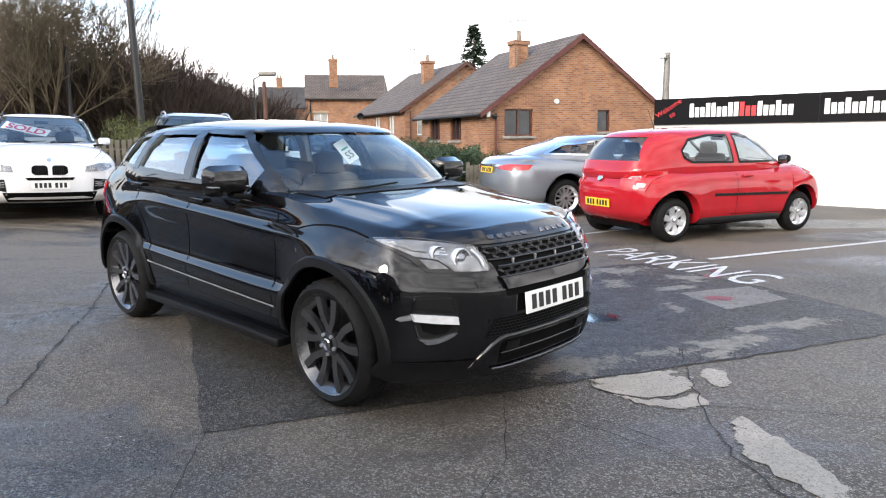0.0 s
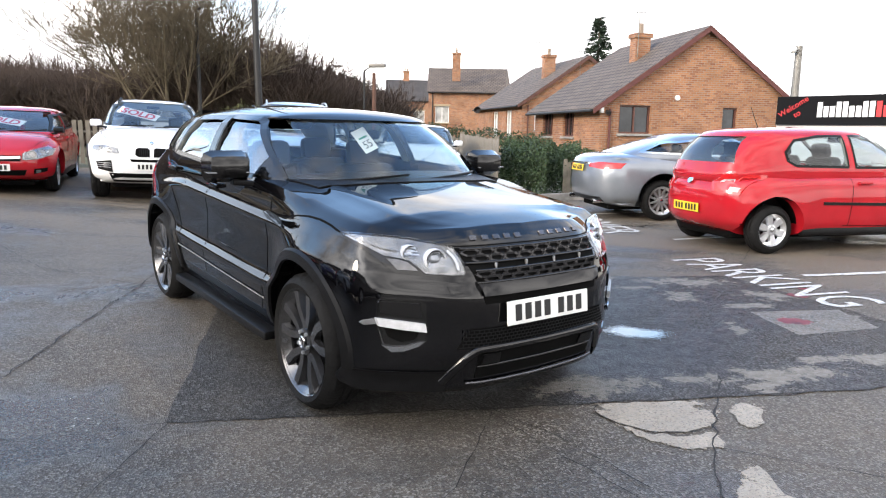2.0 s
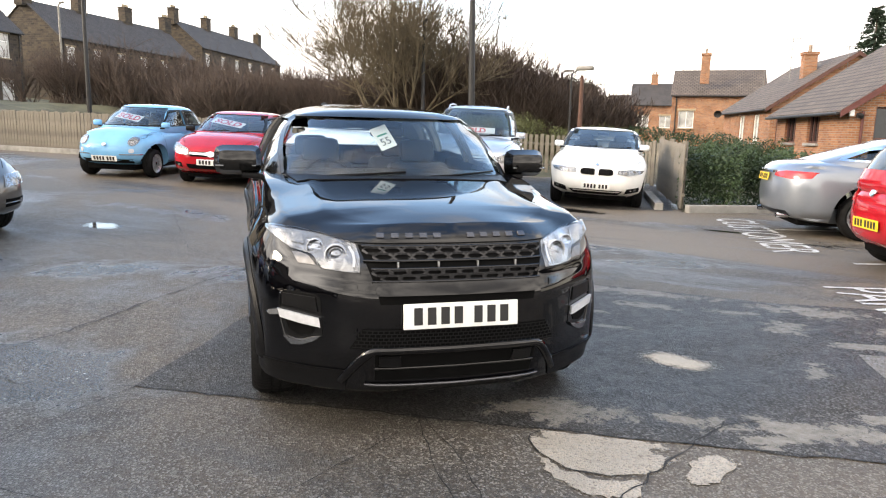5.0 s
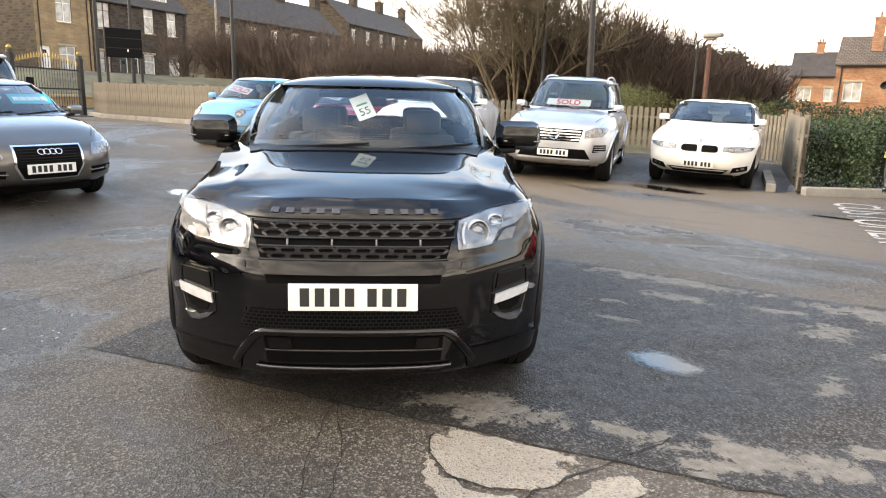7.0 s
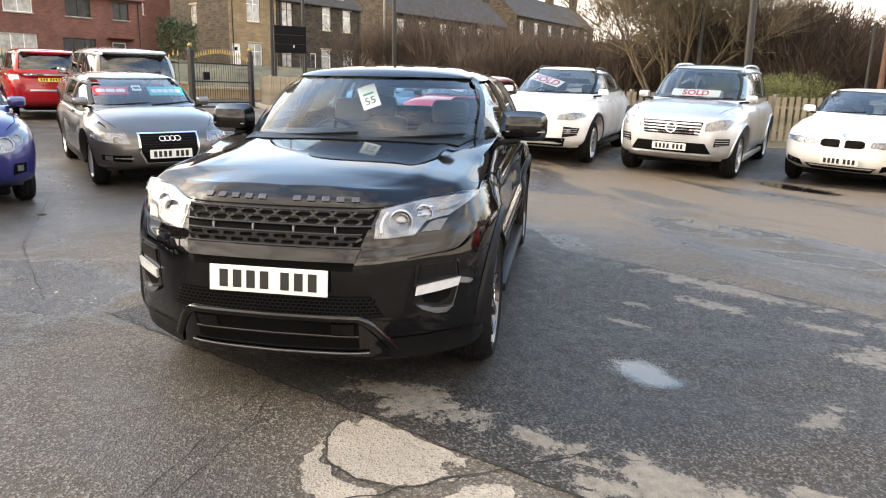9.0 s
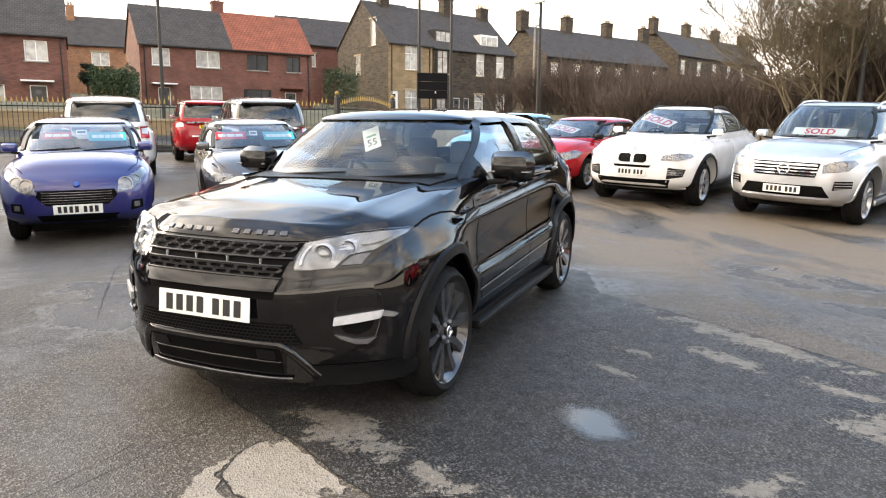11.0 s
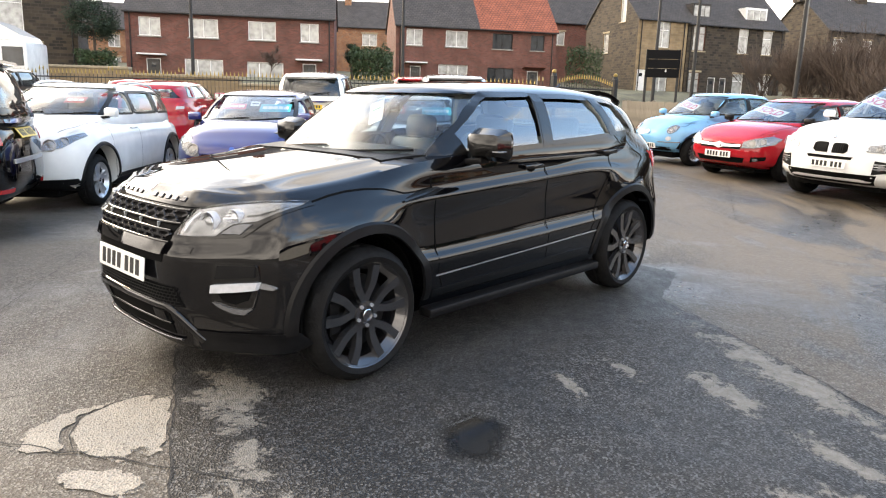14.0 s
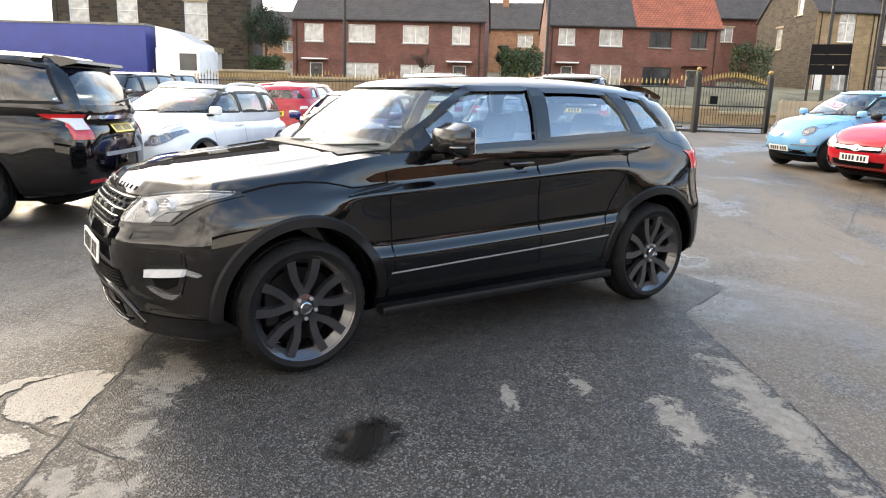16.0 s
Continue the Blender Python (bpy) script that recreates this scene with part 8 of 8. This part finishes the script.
def fence(line, height, label, gap=.018, width=.10, skip=()):
    """Upright boards on two rails between posts, each board a part."""
    f = thing("fence", label, "fence", Matrix.Translation((line[0][0], line[0][1], 0)))
    o = Vector((*line[0], 0))
    rnd = random.Random(len(line) * 31 + int(height * 100))
    key = (height, width)
    if key not in board:
        g = B()
        add_box(g, (width, .02, height), (0, 0, height / 2), bevel=.003)
        me = bpy.data.meshes.new("board")
        g.to_mesh(me)
        g.free()
        me.materials.append(WOOD)
        g = B()
        add_box(g, (.09, .09, height + .1), (0, 0, (height + .1) / 2), bevel=.008)
        pm = bpy.data.meshes.new("post")
        g.to_mesh(pm)
        g.free()
        pm.materials.append(WOOD)
        board[key] = me, pm
    me, pm = board[key]
    for p, q in zip(line, line[1:]):
        d = Vector((q[0] - p[0], q[1] - p[1]))
        L_ = d.length
        ang = math.atan2(d.y, d.x)
        n = int(L_ / (width + gap))
        for k in range(n):
            c = Vector(p) + d * ((k + .5) / n)
            ob = new("board", me)
            ob.parent = f
            ob.matrix_local = Matrix.Translation((c.x - o.x, c.y - o.y, ground_z(c.x, c.y) + .05 + rnd.uniform(-.015, .02))) @ Matrix.Rotation(ang + rnd.uniform(-.03, .03), 4, "Z") @ Matrix.Rotation(rnd.uniform(-.012, .012), 4, "Y")
        for k in range(int(L_ / 1.8) + 1):
            c = Vector(p) + d * min(1, k * 1.8 / L_)
            ob = new("post", pm)
            ob.parent = f
            ob.matrix_local = Matrix.Translation((c.x - o.x - .06 * math.sin(ang), c.y - o.y + .06 * math.cos(ang), ground_z(c.x, c.y)))
        for hz in (.25, .8):
            g = B()
            z0, z1 = ground_z(*p), ground_z(*q)
            add_rod(g, (p[0] - o.x - .03 * math.sin(ang), p[1] - o.y + .03 * math.cos(ang), z0 + height * hz), (q[0] - o.x - .03 * math.sin(ang), q[1] - o.y + .03 * math.cos(ang), z1 + height * hz), .035, seg=4)
            part("rail", g, WOOD, f)
    return f


fence([(-24.3, 11.3), (-22.4, 11.1), (-17.7, 12.4), (-13.5, 14.2)], 1.12, "weathered pale wooden board fence along the yard", .012)
fence([(-13.5, 14.2), (-9.7, 16.6), (-7.2, 18.9), (-4.6, 20.2), (-2.75, 18.9)], 1.05, "weathered wooden board fence with gaps, behind parked cars", .05)
fence([(-2.7, 18.3), (-1.15, 14.6)], 1.2, "grey wooden fence panel beside the parking bay", .008, .11)
fence([(.15, 15.9), (.75, 16.15)], .75, "short leaning wooden fence panel by the hedge", .008, .09)
bm = B()
for p, q in (((-24.3, 11.15), (-22.4, 10.95)), ((-22.4, 10.95), (-17.7, 12.2)), ((-17.7, 12.2), (-13.4, 14.0)), ((-1.5, 14.4), (-2.4, 16.6)), ((-1.0, 14.45), (.2, 15.65)), ((.2, 15.65), (3.4, 17.5))):
    a, b = Vector((*p, ground_z(*p) + .04)), Vector((*q, ground_z(*q) + .04))
    d = (b - a)
    add_box(bm, (d.length, .16, .20), (a + b) / 2, d.to_track_quat("X", "Z").to_matrix().to_4x4(), bevel=.015)
tagged(part("kerb", bm, KERB), "low concrete kerb along the yard edge", "kerb", kind="structure")

# gate with gilded spikes
gate = thing("metal_gate", "black metal gate with gilded spikes, shut", "gate", Matrix.Translation((-22.8, 8.4, ground_z(-22.8, 8.4))) @ Matrix.Rotation(math.atan2(2.7, -1.77), 4, "Z"))
gl = 3.1
spike = B()
add_rod(spike, (0, 0, .12), (0, 0, 1.75), .011, seg=6)
spm = bpy.data.meshes.new("bar")
spike.to_mesh(spm)
spike.free()
spm.materials.append(POLE)
fin = B()
add_rod(fin, (0, 0, 1.75), (0, 0, 1.81), .03, .026, 8)
add_rod(fin, (0, 0, 1.81), (0, 0, 1.93), .026, .003, 8)
fim = bpy.data.meshes.new("spike")
fin.to_mesh(fim)
fin.free()
fim.materials.append(GOLD)
for k in range(24):
    x_ = .15 + (gl - .3) * k / 23
    for me_, nm in ((spm, "bar"), (fim, "spike")):
        ob = new(nm, me_)
        ob.parent = gate
        ob.location = (x_, 0, .22 * math.sin(math.pi * k / 23) * (1 if nm == "spike" else 1) - (.0))
for z_ in (.2, .95, 1.6):
    bm = B()
    add_box(bm, (gl - .2, .04, .05), (gl / 2, 0, z_))
    part("cross_rail", bm, POLE, gate)
for x_ in (0, gl):
    bm = B()
    add_box(bm, (.17, .17, 2.05), (x_, 0, 1.0), bevel=.01)
    add_rod(bm, (x_, 0, 2.03), (x_, 0, 2.12), .11, .09, 10)
    gp = part("gate_post", bm, POLE, gate)
    bm = B()
    bmesh.ops.create_uvsphere(bm, u_segments=12, v_segments=8, radius=.085, matrix=Matrix.Translation((x_, 0, 2.18)))
    part("ball_cap", bm, GOLD, gp)
bm = B()
add_box(bm, (.32, .02, .28), (.7, -.03, 1.15))
part("plate", bm, SIGNBLACK, gate)

rail = thing("railings", "black metal railings with gilded spikes beside the road", "railings", Matrix.Translation((-22.8, 8.2, 0)))
for k in range(190):
    y_ = 8.0 - .15 * k
    x_ = -22.9 + .0 * k + .55 * math.sin(k * .016)
    z_ = ground_z(x_, y_) - .05
    for me_, nm in ((spm, "bar"), (fim, "spike")):
        ob = new(nm, me_)
        ob.parent = rail
        ob.location = (x_ + 22.8, y_ - 8.2, z_ + (.12 if (k // 2) % 9 == 0 else 0))
for z_ in (.25, 1.62):
    pts_ = []
    for q in range(0, 190, 9):
        y_, x_ = 8.0 - .15 * q, -22.9 + .55 * math.sin(q * .016)
        pts_.append((x_ + 22.8, y_ - 8.2, ground_z(x_, y_) - .05 + z_))
    part("rail", tube(B(), pts_, .022, seg=4), POLE, rail)

# black board on two posts
bd = thing("notice_board", "plain black notice board on two posts", "sign", Matrix.Translation((-26.2, 12.6, ground_z(-26.2, 12.6))) @ Matrix.Rotation(radians(83), 4, "Z"))
for k in range(3):
    bm = B()
    add_box(bm, (1.35, .06, .36), (.62, 0, 2.35 + .375 * k), bevel=.01)
    part("board_panel", bm, SIGNBLACK, bd)
for x_ in (-.02, 1.26):
    bm = B()
    add_box(bm, (.10, .10, 3.4), (x_, .08, 1.6), bevel=.01)
    part("post", bm, POLE, bd)
bm = B()
add_rod(bm, (.75, -.035, 2.40), (.75, -.04, 2.50), .03, .03, 6)
part("emblem", bm, CARDW, bd)


# ---- poles ----
def pole(name, label, at, top, r, material, head=None, lean=0.0):
    z = ground_z(*at)
    p = thing(name, label, name.replace("_", " "), Matrix.Translation((*at, z)) @ Matrix.Rotation(lean, 4, "Y"))
    bm = B()
    add_rod(bm, (0, 0, -.2), (0, 0, top - z), r * 1.25, r * .8, 10)
    part("pole", bm, material, p, smooth=True)
    if head == "lamp":
        bm = B()
        add_rod(bm, (0, 0, top - z), (.25, 0, top - z + .12), r * .6, r * .5, 8)
        part("arm", bm, material, p)
        bm = B()
        add_box(bm, (.55, .2, .13), (.42, 0, top - z + .15), bevel=.05)
        part("lamp_head", bm, POLEG, p, smooth=True)
    elif head == "camera":
        bm = B()
        add_rod(bm, (0, 0, top - z - .05), (-.14, -.1, top - z - .05), .02)
        part("bracket", bm, POLEG, p)
        bm = B()
        bmesh.ops.create_uvsphere(bm, u_segments=14, v_segments=10, radius=.09, matrix=Matrix.Translation((-.16, -.12, top - z - .10)))
        part("camera_dome", bm, CARDW, p, smooth=True)
    elif head == "flood":
        for s in (-1, 1):
            bm = B()
            add_box(bm, (.4, .3, .35), (s * .35, -.1, top - z - 2.6), Matrix.Rotation(s * .4, 4, "Z"), bevel=.03)
            part("floodlight", bm, CARDW, p)
    return p


pole("telegraph_pole", "tall dark wooden pole behind the fence", (-10.1, 21.77), 9.5, .10, POLE, None, -.02)
pole("street_lamp", "dark street lamp behind the parked cars", (-13.44, 23.62), 5.5, .07, POLE, "lamp")
pole("street_lamp", "dark street lamp far down the lane", (-14.79, 39.6), 4.9, .08, POLE, "lamp")
pole("telegraph_pole", "rusty post behind the white saloon", (-6.1, 21.5), 3.15, .07, mat("rusty_post", (.10, .05, .035), .8), None)
pole("street_lamp", "dark slim lamp post beside the rusty post", (-6.35, 21.3), 3.2, .035, POLE, "lamp")
pole("camera_pole", "grey timber pole with white security camera", (5.42, 19.47), 3.6, .10, POLEG, "camera")
pole("flood_pole", "tall dark pole with white floodlights", (-34, 22.2), 11.5, .10, POLE, "flood")
pole("street_lamp", "tall grey pole on the far pavement", (-33.0, 14.6), 10.5, .08, POLE, None)
pole("street_lamp", "tall grey pole on the far pavement", (-36.5, 17.6), 10.5, .09, POLE, None)
pole("street_lamp", "tall grey pole on the far pavement", (-48, 28.5), 9.5, .09, POLEG, "lamp")
pole("street_lamp", "tall dark pole before the brick houses", (-31.5, -8.8), 11.0, .075, POLE, None)
pole("street_lamp", "tall dark pole before the brick houses", (-33.5, 1.6), 11.0, .075, POLE, None)
pole("telegraph_pole", "leaning pipe above the yard wall", (9.5, 14.5), 3.0, .04, POLEG, None, .35)

# ---- trees, shrubs and hedges ----
def bare_tree(name, label, at, height, stems, seed, material, spread=.5, depth=5, twig=.006, lean=.48):
    r = random.Random(seed)
    t = thing(name, label, "tree", Matrix.Translation((*at, ground_z(*at) - .05)))
    trunk, crown = Raw(), Raw()

    def grow(p, d, L_, rad, lev):
        n = 3 if lev < 2 else 2
        q = p
        for k in range(n):
            d = (d + Vector((r.uniform(-1, 1), r.uniform(-1, 1), r.uniform(-.3, .7))) * .14).normalized()
            e = q + d * (L_ / n)
            r1 = rad * (1 - .28 * (k + 1) / n)
            (trunk if lev < 2 else crown).rod(q, e, rad * (1 - .28 * k / n), r1, 6 if lev < 2 else (4 if lev < 3 else 3))
            if lev < depth and (k > 0 or lev > 0):
                for s in range(r.choice((1, 2, 2)) if lev < 3 else 2):
                    a = Vector((r.uniform(-1, 1), r.uniform(-1, 1), r.uniform(-.2, .8))).normalized()
                    nd = (d * (1 - spread) + a * spread * 1.15).normalized()
                    grow(e, nd, L_ * r.uniform(.48, .75), max(twig, r1 * r.uniform(.45, .65)), lev + 1)
            q = e
        if lev < depth:
            grow(q, d, L_ * .7, max(twig, rad * .6), lev + 1)
    for s in range(stems):
        a = 2 * math.pi * s / stems + r.uniform(-.4, .4)
        d = Vector((math.cos(a) * lean, math.sin(a) * lean, 1)).normalized() if stems > 1 else Vector((0, 0, 1))
        grow(Vector((math.cos(a) * .15, math.sin(a) * .15, 0)) if stems > 1 else Vector((0, 0, 0)), d, height * .30, height * (.0065 if stems > 1 else .014), 0)
    trunk.make("trunk", material, t, smooth=True)
    crown.make("crown", material, t)
    return t


bare_tree("tree", "bare many-stemmed winter tree with mossy bark", (-15.1, 24.0), 9.4, 7, 3, BARK, .46, 5, .007, .54)
bare_tree("tree", "small bare winter tree at the edge of the thicket", (-13.2, 33), 5.6, 3, 12, BARKD, .45, 4, .012)
bare_tree("tree", "small bare garden tree before a brick house", (-43, -8.2), 3.0, 1, 21, BARKD, .55, 4, .012)
bare_tree("tree", "bare winter tree beyond the lane", (-17, 44), 6.0, 3, 33, BARKD, .5, 4, .014)

thick = Raw()
rt_ = random.Random(77)
for k in range(330):
    t = rt_.random()
    if k > 224:
        # the mound of shrubs beside the tree, falling away along the lane
        x_, y_ = -15.6 + 6.0 * t + rt_.uniform(-.4, .4), 28.0 + 3.4 * t + rt_.uniform(-1.5, 3.5)
        hgt = (5.9 - 2.4 * smooth01((t - .15) / .6)) * rt_.uniform(.8, 1.0)
    elif k > 149:
        x_, y_ = -50 + 26 * t + rt_.uniform(-4, 4), 30 + 4 * t + rt_.uniform(-3, 8)
        hgt = rt_.uniform(3.8, 5.4)
    elif k < 95:
        x_, y_ = -27 + 19 * t + rt_.uniform(-3, 3), 20 + 11 * t + rt_.uniform(-1, 10)
        hgt = rt_.uniform(2.7, 4.1) * (1 + .25 * smooth01((x_ + 16) / 4))
    else:
        x_, y_ = -55 + 40 * t + rt_.uniform(-5, 5), 34 + 26 * t + rt_.uniform(-2, 14)
        hgt = rt_.uniform(3.4, 5.2)
    if k < 225 and x_ > -9.0 - .42 * (y_ - 21):
        x_ -= 9
    z_ = ground_z(x_, y_)
    for s in range(38):
        a = rt_.uniform(0, 2 * math.pi)
        p = Vector((x_ + rt_.uniform(-.7, .7), y_ + rt_.uniform(-.7, .7), z_))
        d = Vector((math.cos(a) * rt_.uniform(.1, 1.1), math.sin(a) * rt_.uniform(.1, 1.1), 1)).normalized()
        q = p + d * hgt * rt_.uniform(.45, .8)
        thick.rod(p, q, .030, .014)
        for u in range(7):
            m_ = p.lerp(q, rt_.uniform(.3, 1))
            d2 = (d + Vector((rt_.uniform(-1, 1), rt_.uniform(-1, 1), rt_.uniform(-.3, .9))) * .8).normalized()
            e_ = m_ + d2 * hgt * rt_.uniform(.15, .34)
            thick.rod(m_, e_, .017, .009)
            for w in range(2):
                m2 = m_.lerp(e_, rt_.uniform(.4, 1))
                thick.rod(m2, m2 + (d2 + Vector((rt_.uniform(-1, 1), rt_.uniform(-1, 1), rt_.uniform(-.4, 1))) * .7).normalized() * hgt * .12, .012, .007)
tagged(thick.make("thicket", BARKD), "dense bare brown winter shrubs behind the fence", "shrubs", kind="stuff")

# low stone wall on the far side of the road
stone_wall = thing("garden_wall", "low buff stone garden wall along the far pavement", "wall")
for k in range(12):
    y0_, y1_ = -44 + 5.4 * k, -44 + 5.4 * (k + 1)
    p_, q_ = Vector((-31.2 - .05 * y0_, y0_)), Vector((-31.2 - .05 * y1_, y1_))
    zz_ = max(ground_z(*p_), ground_z(*q_))
    ang_ = math.atan2(q_.y - p_.y, q_.x - p_.x)
    bm = B()
    add_box(bm, ((q_ - p_).length, .35, 1.4), ((p_ + q_) / 2).to_3d() + Vector((0, 0, zz_ - .25)), Matrix.Rotation(ang_, 4, "Z"))
    box_uv(part("wall_run", bm, BUFF, stone_wall))
    bm = B()
    add_box(bm, ((q_ - p_).length, .45, .12), ((p_ + q_) / 2).to_3d() + Vector((0, 0, zz_ + .51)), Matrix.Rotation(ang_, 4, "Z"), bevel=.02)
    part("coping", bm, STONETRIM, stone_wall)

# wooded ridge far off
ridge_ = Raw()
for k in range(5200):
    a = rt_.uniform(-.05, 1.75)
    d_ = rt_.uniform(170, 330)
    x_, y_ = -d_ * math.sin(a), d_ * math.cos(a)
    z_ = ground_z(x_, y_)
    for s in range(9):
        p_ = Vector((x_ + rt_.uniform(-4, 4), y_ + rt_.uniform(-4, 4), z_ - .5))
        ridge_.rod(p_, p_ + Vector((rt_.uniform(-1.6, 1.6), rt_.uniform(-1.6, 1.6), rt_.uniform(2.5, 5.5))), .55, .12)
tagged(ridge_.make("far_woods", HILL), "brown winter woods on far hills", "woods", kind="stuff")


def leafy(name, label, category, boxes, count, material, size, seed, kind=""):
    r = random.Random(seed)
    raw = Raw()
    vol = [abs((b[1] - b[0]) * (b[3] - b[2])) for b in boxes]
    for bx_, v_ in zip(boxes, vol):
        x0, x1, y0, y1, h_ = bx_[:5]
        for k in range(int(count * v_ / sum(vol))):
            x_, y_ = r.uniform(x0, x1), r.uniform(y0, y1)
            base_ = ground_z(x_, y_)
            edge = r.random()
            hz = h_ * (.92 + .26 * noise.noise((x_ * 1.1, y_ * 1.1, seed)) + .12 * noise.noise((x_ * 3.7, y_ * 3.7, seed)))
            z_ = base_ + hz * (edge ** .6)
            p = Vector((x_ + .15 * noise.noise((y_, z_, seed)), y_ + .15 * noise.noise((x_, z_, seed)), z_))
            n = Vector((r.uniform(-1, 1), r.uniform(-1, 1), r.uniform(-.2, 1))).normalized()
            raw.leaf(p, n, size * r.uniform(.5, 1.1), size * r.uniform(1, 2), r.uniform(0, 6.28))
    ob = raw.make(name, material)
    return tagged(ob, label, category, kind=kind or "stuff")


leafy("hedge", "clipped dark green conifer hedge beside the fence", "hedge", [(-1.35, -.2, 15.0, 17.2, 1.25), (-.3, .35, 15.9, 18.0, 1.15)], 20000, LEAF, .028, 5)
leafy("shrubs", "yellow-green shrubs behind the back fence", "shrubs", [(-10.5, -7.6, 19.8, 22.5, 1.7), (-7.4, -5.0, 21.5, 24, 1.35)], 30000, LEAFY, .022, 6)
leafy("hedge", "low green hedge far behind the white saloon", "hedge", [(-6.5, 3.0, 25.5, 27.0, 1.0), (-9, 0, 31, 33, 1.4)], 14000, LEAF, .05, 7)
leafy("shrubs", "green garden shrubs by the brick houses", "shrubs", [(-52, -49, -4, -1, 2.6), (-57.5, -56, 13, 16, 3.6), (-46, -44.5, -22.5, -20, 1.6)], 9000, LEAF, .09, 8)


def round_tree(name, label, at, trunk_h, rx_, rz_, material, seed, n=7000, size=.09):
    r = random.Random(seed)
    t = thing(name, label, "tree", Matrix.Translation((*at, ground_z(*at))))
    raw = Raw()
    raw.rod(Vector((0, 0, -.2)), Vector((0, 0, trunk_h + rz_)), .14, .05, 8)
    for k in range(24):
        a = r.uniform(0, 6.28)
        z_ = trunk_h + rz_ * r.uniform(0, 1.6)
        raw.rod(Vector((0, 0, z_ - .2)), Vector((math.cos(a) * rx_ * .8, math.sin(a) * rx_ * .8, z_ + r.uniform(-.2, .3))), .04, .01, 4)
    raw.make("trunk", BARKD, t)
    raw = Raw()
    for k in range(n):
        c = r.randrange(26)
        rc = random.Random(seed * 100 + c)
        a, b_ = rc.uniform(0, 6.28), rc.uniform(-1, 1)
        cc = Vector((math.cos(a) * rx_ * .7 * (1 - b_ * b_ * .5), math.sin(a) * rx_ * .7 * (1 - b_ * b_ * .5), trunk_h + rz_ + b_ * rz_ * .75))
        p = cc + Vector((r.gauss(0, 1), r.gauss(0, 1), r.gauss(0, .7))) * rx_ * .22
        raw.leaf(p, Vector((r.uniform(-1, 1), r.uniform(-1, 1), r.uniform(-.3, 1))).normalized(), size * .5, size * 1.4, r.uniform(0, 6.28))
    raw.make("crown", material, t)
    return t


round_tree("tree", "dark clipped evergreen tree in a front garden", (-45.8, -21.6), 2.2, 1.6, 1.5, FIR, 4)
round_tree("tree", "small dark evergreen between the brick houses", (-55.6, -5.0), 1.3, .6, .8, FIR, 6, 3000)
round_tree("tree", "evergreen by the far lane", (-17.5, 48), .6, 1.9, 2.0, FIR, 9, 6000, .14)


def fir_tree(at, height, seed):
    r = random.Random(seed)
    t = thing("tree", "dark spruce standing behind the bungalow", "tree", Matrix.Translation((*at, ground_z(*at))))
    raw = Raw()
    raw.rod(Vector((0, 0, 0)), Vector((0, 0, height)), .2, .03, 7)
    raw.make("trunk", BARKD, t)
    raw = Raw()
    for k in range(90):
        z_ = height * (.25 + .75 * k / 90)
        L_ = (height - z_) * .34 + .25
        for s in range(5):
            a = r.uniform(0, 6.28)
            e_ = Vector((math.cos(a) * L_, math.sin(a) * L_, z_ - L_ * .25 + r.uniform(-.1, .2)))
            for q in range(16):
                p = Vector((0, 0, z_)).lerp(e_, r.uniform(.15, 1))
                raw.leaf(p, Vector((r.uniform(-1, 1), r.uniform(-1, 1), .6)).normalized(), .05, .24, r.uniform(0, 6.28))
    raw.make("crown", FIR, t)


fir_tree((.3, 47), 9.3, 4)

# ---- a lorry waiting on the road ----
lz = ground_z(-24.8, -12)
lorry = thing("lorry", "lorry with long blue curtain-sided trailer and white cab", "lorry", Matrix.Translation((-23.9, -22.2, lz)) @ Matrix.Rotation(radians(103), 4, "Z"))
bm = B()
add_box(bm, (13.4, 2.5, 2.75), (0, 0, 2.55), bevel=.03)
part("trailer_curtain", bm, LORRYB, lorry, "dark blue curtain side", True)
for z_ in (1.16, 3.94):
    bm = B()
    add_box(bm, (13.5, 2.56, .10), (0, 0, z_))
    part("trailer_rail", bm, POLEG, lorry)
bm = B()
add_box(bm, (2.1, 2.4, 2.2), (8.1, 0, 1.9), bevel=.12)
cabp = part("cab", bm, CREAM, lorry, "white lorry cab", True)
bm = B()
prism(bm, [(7.1, 3.0), (9.0, 3.0), (8.9, 3.2), (7.9, 3.75), (7.1, 3.9)], 1, -1.1, 1.1)
part("wind_deflector", bm, CREAM, cabp)
bm = B()
add_box(bm, (.8, 2.44, .75), (8.6, 0, 2.35), bevel=.02)
part("cab_window", bm, HOUSEGLASS, cabp)
bm = B()
add_box(bm, (15.5, 1.0, .25), (1.0, 0, .95))
part("chassis", bm, BLACK_AND_SHADE, lorry)
for x_ in (-5.2, -3.9, -2.6, 6.2, 8.6):
    for s in (1, -1):
        bm = B()
        spin(bm, [(-.15, .2), (-.15, .48), (-.1, .5), (.1, .5), (.15, .48), (.15, .2), (.12, .001)], 28)
        wl_ = part("wheel", bm, RUBBER, lorry, smooth=True)
        wl_.location = (x_, s * 1.1, .5)
        wl_.rotation_euler = (0, 0, 0 if s > 0 else math.pi)
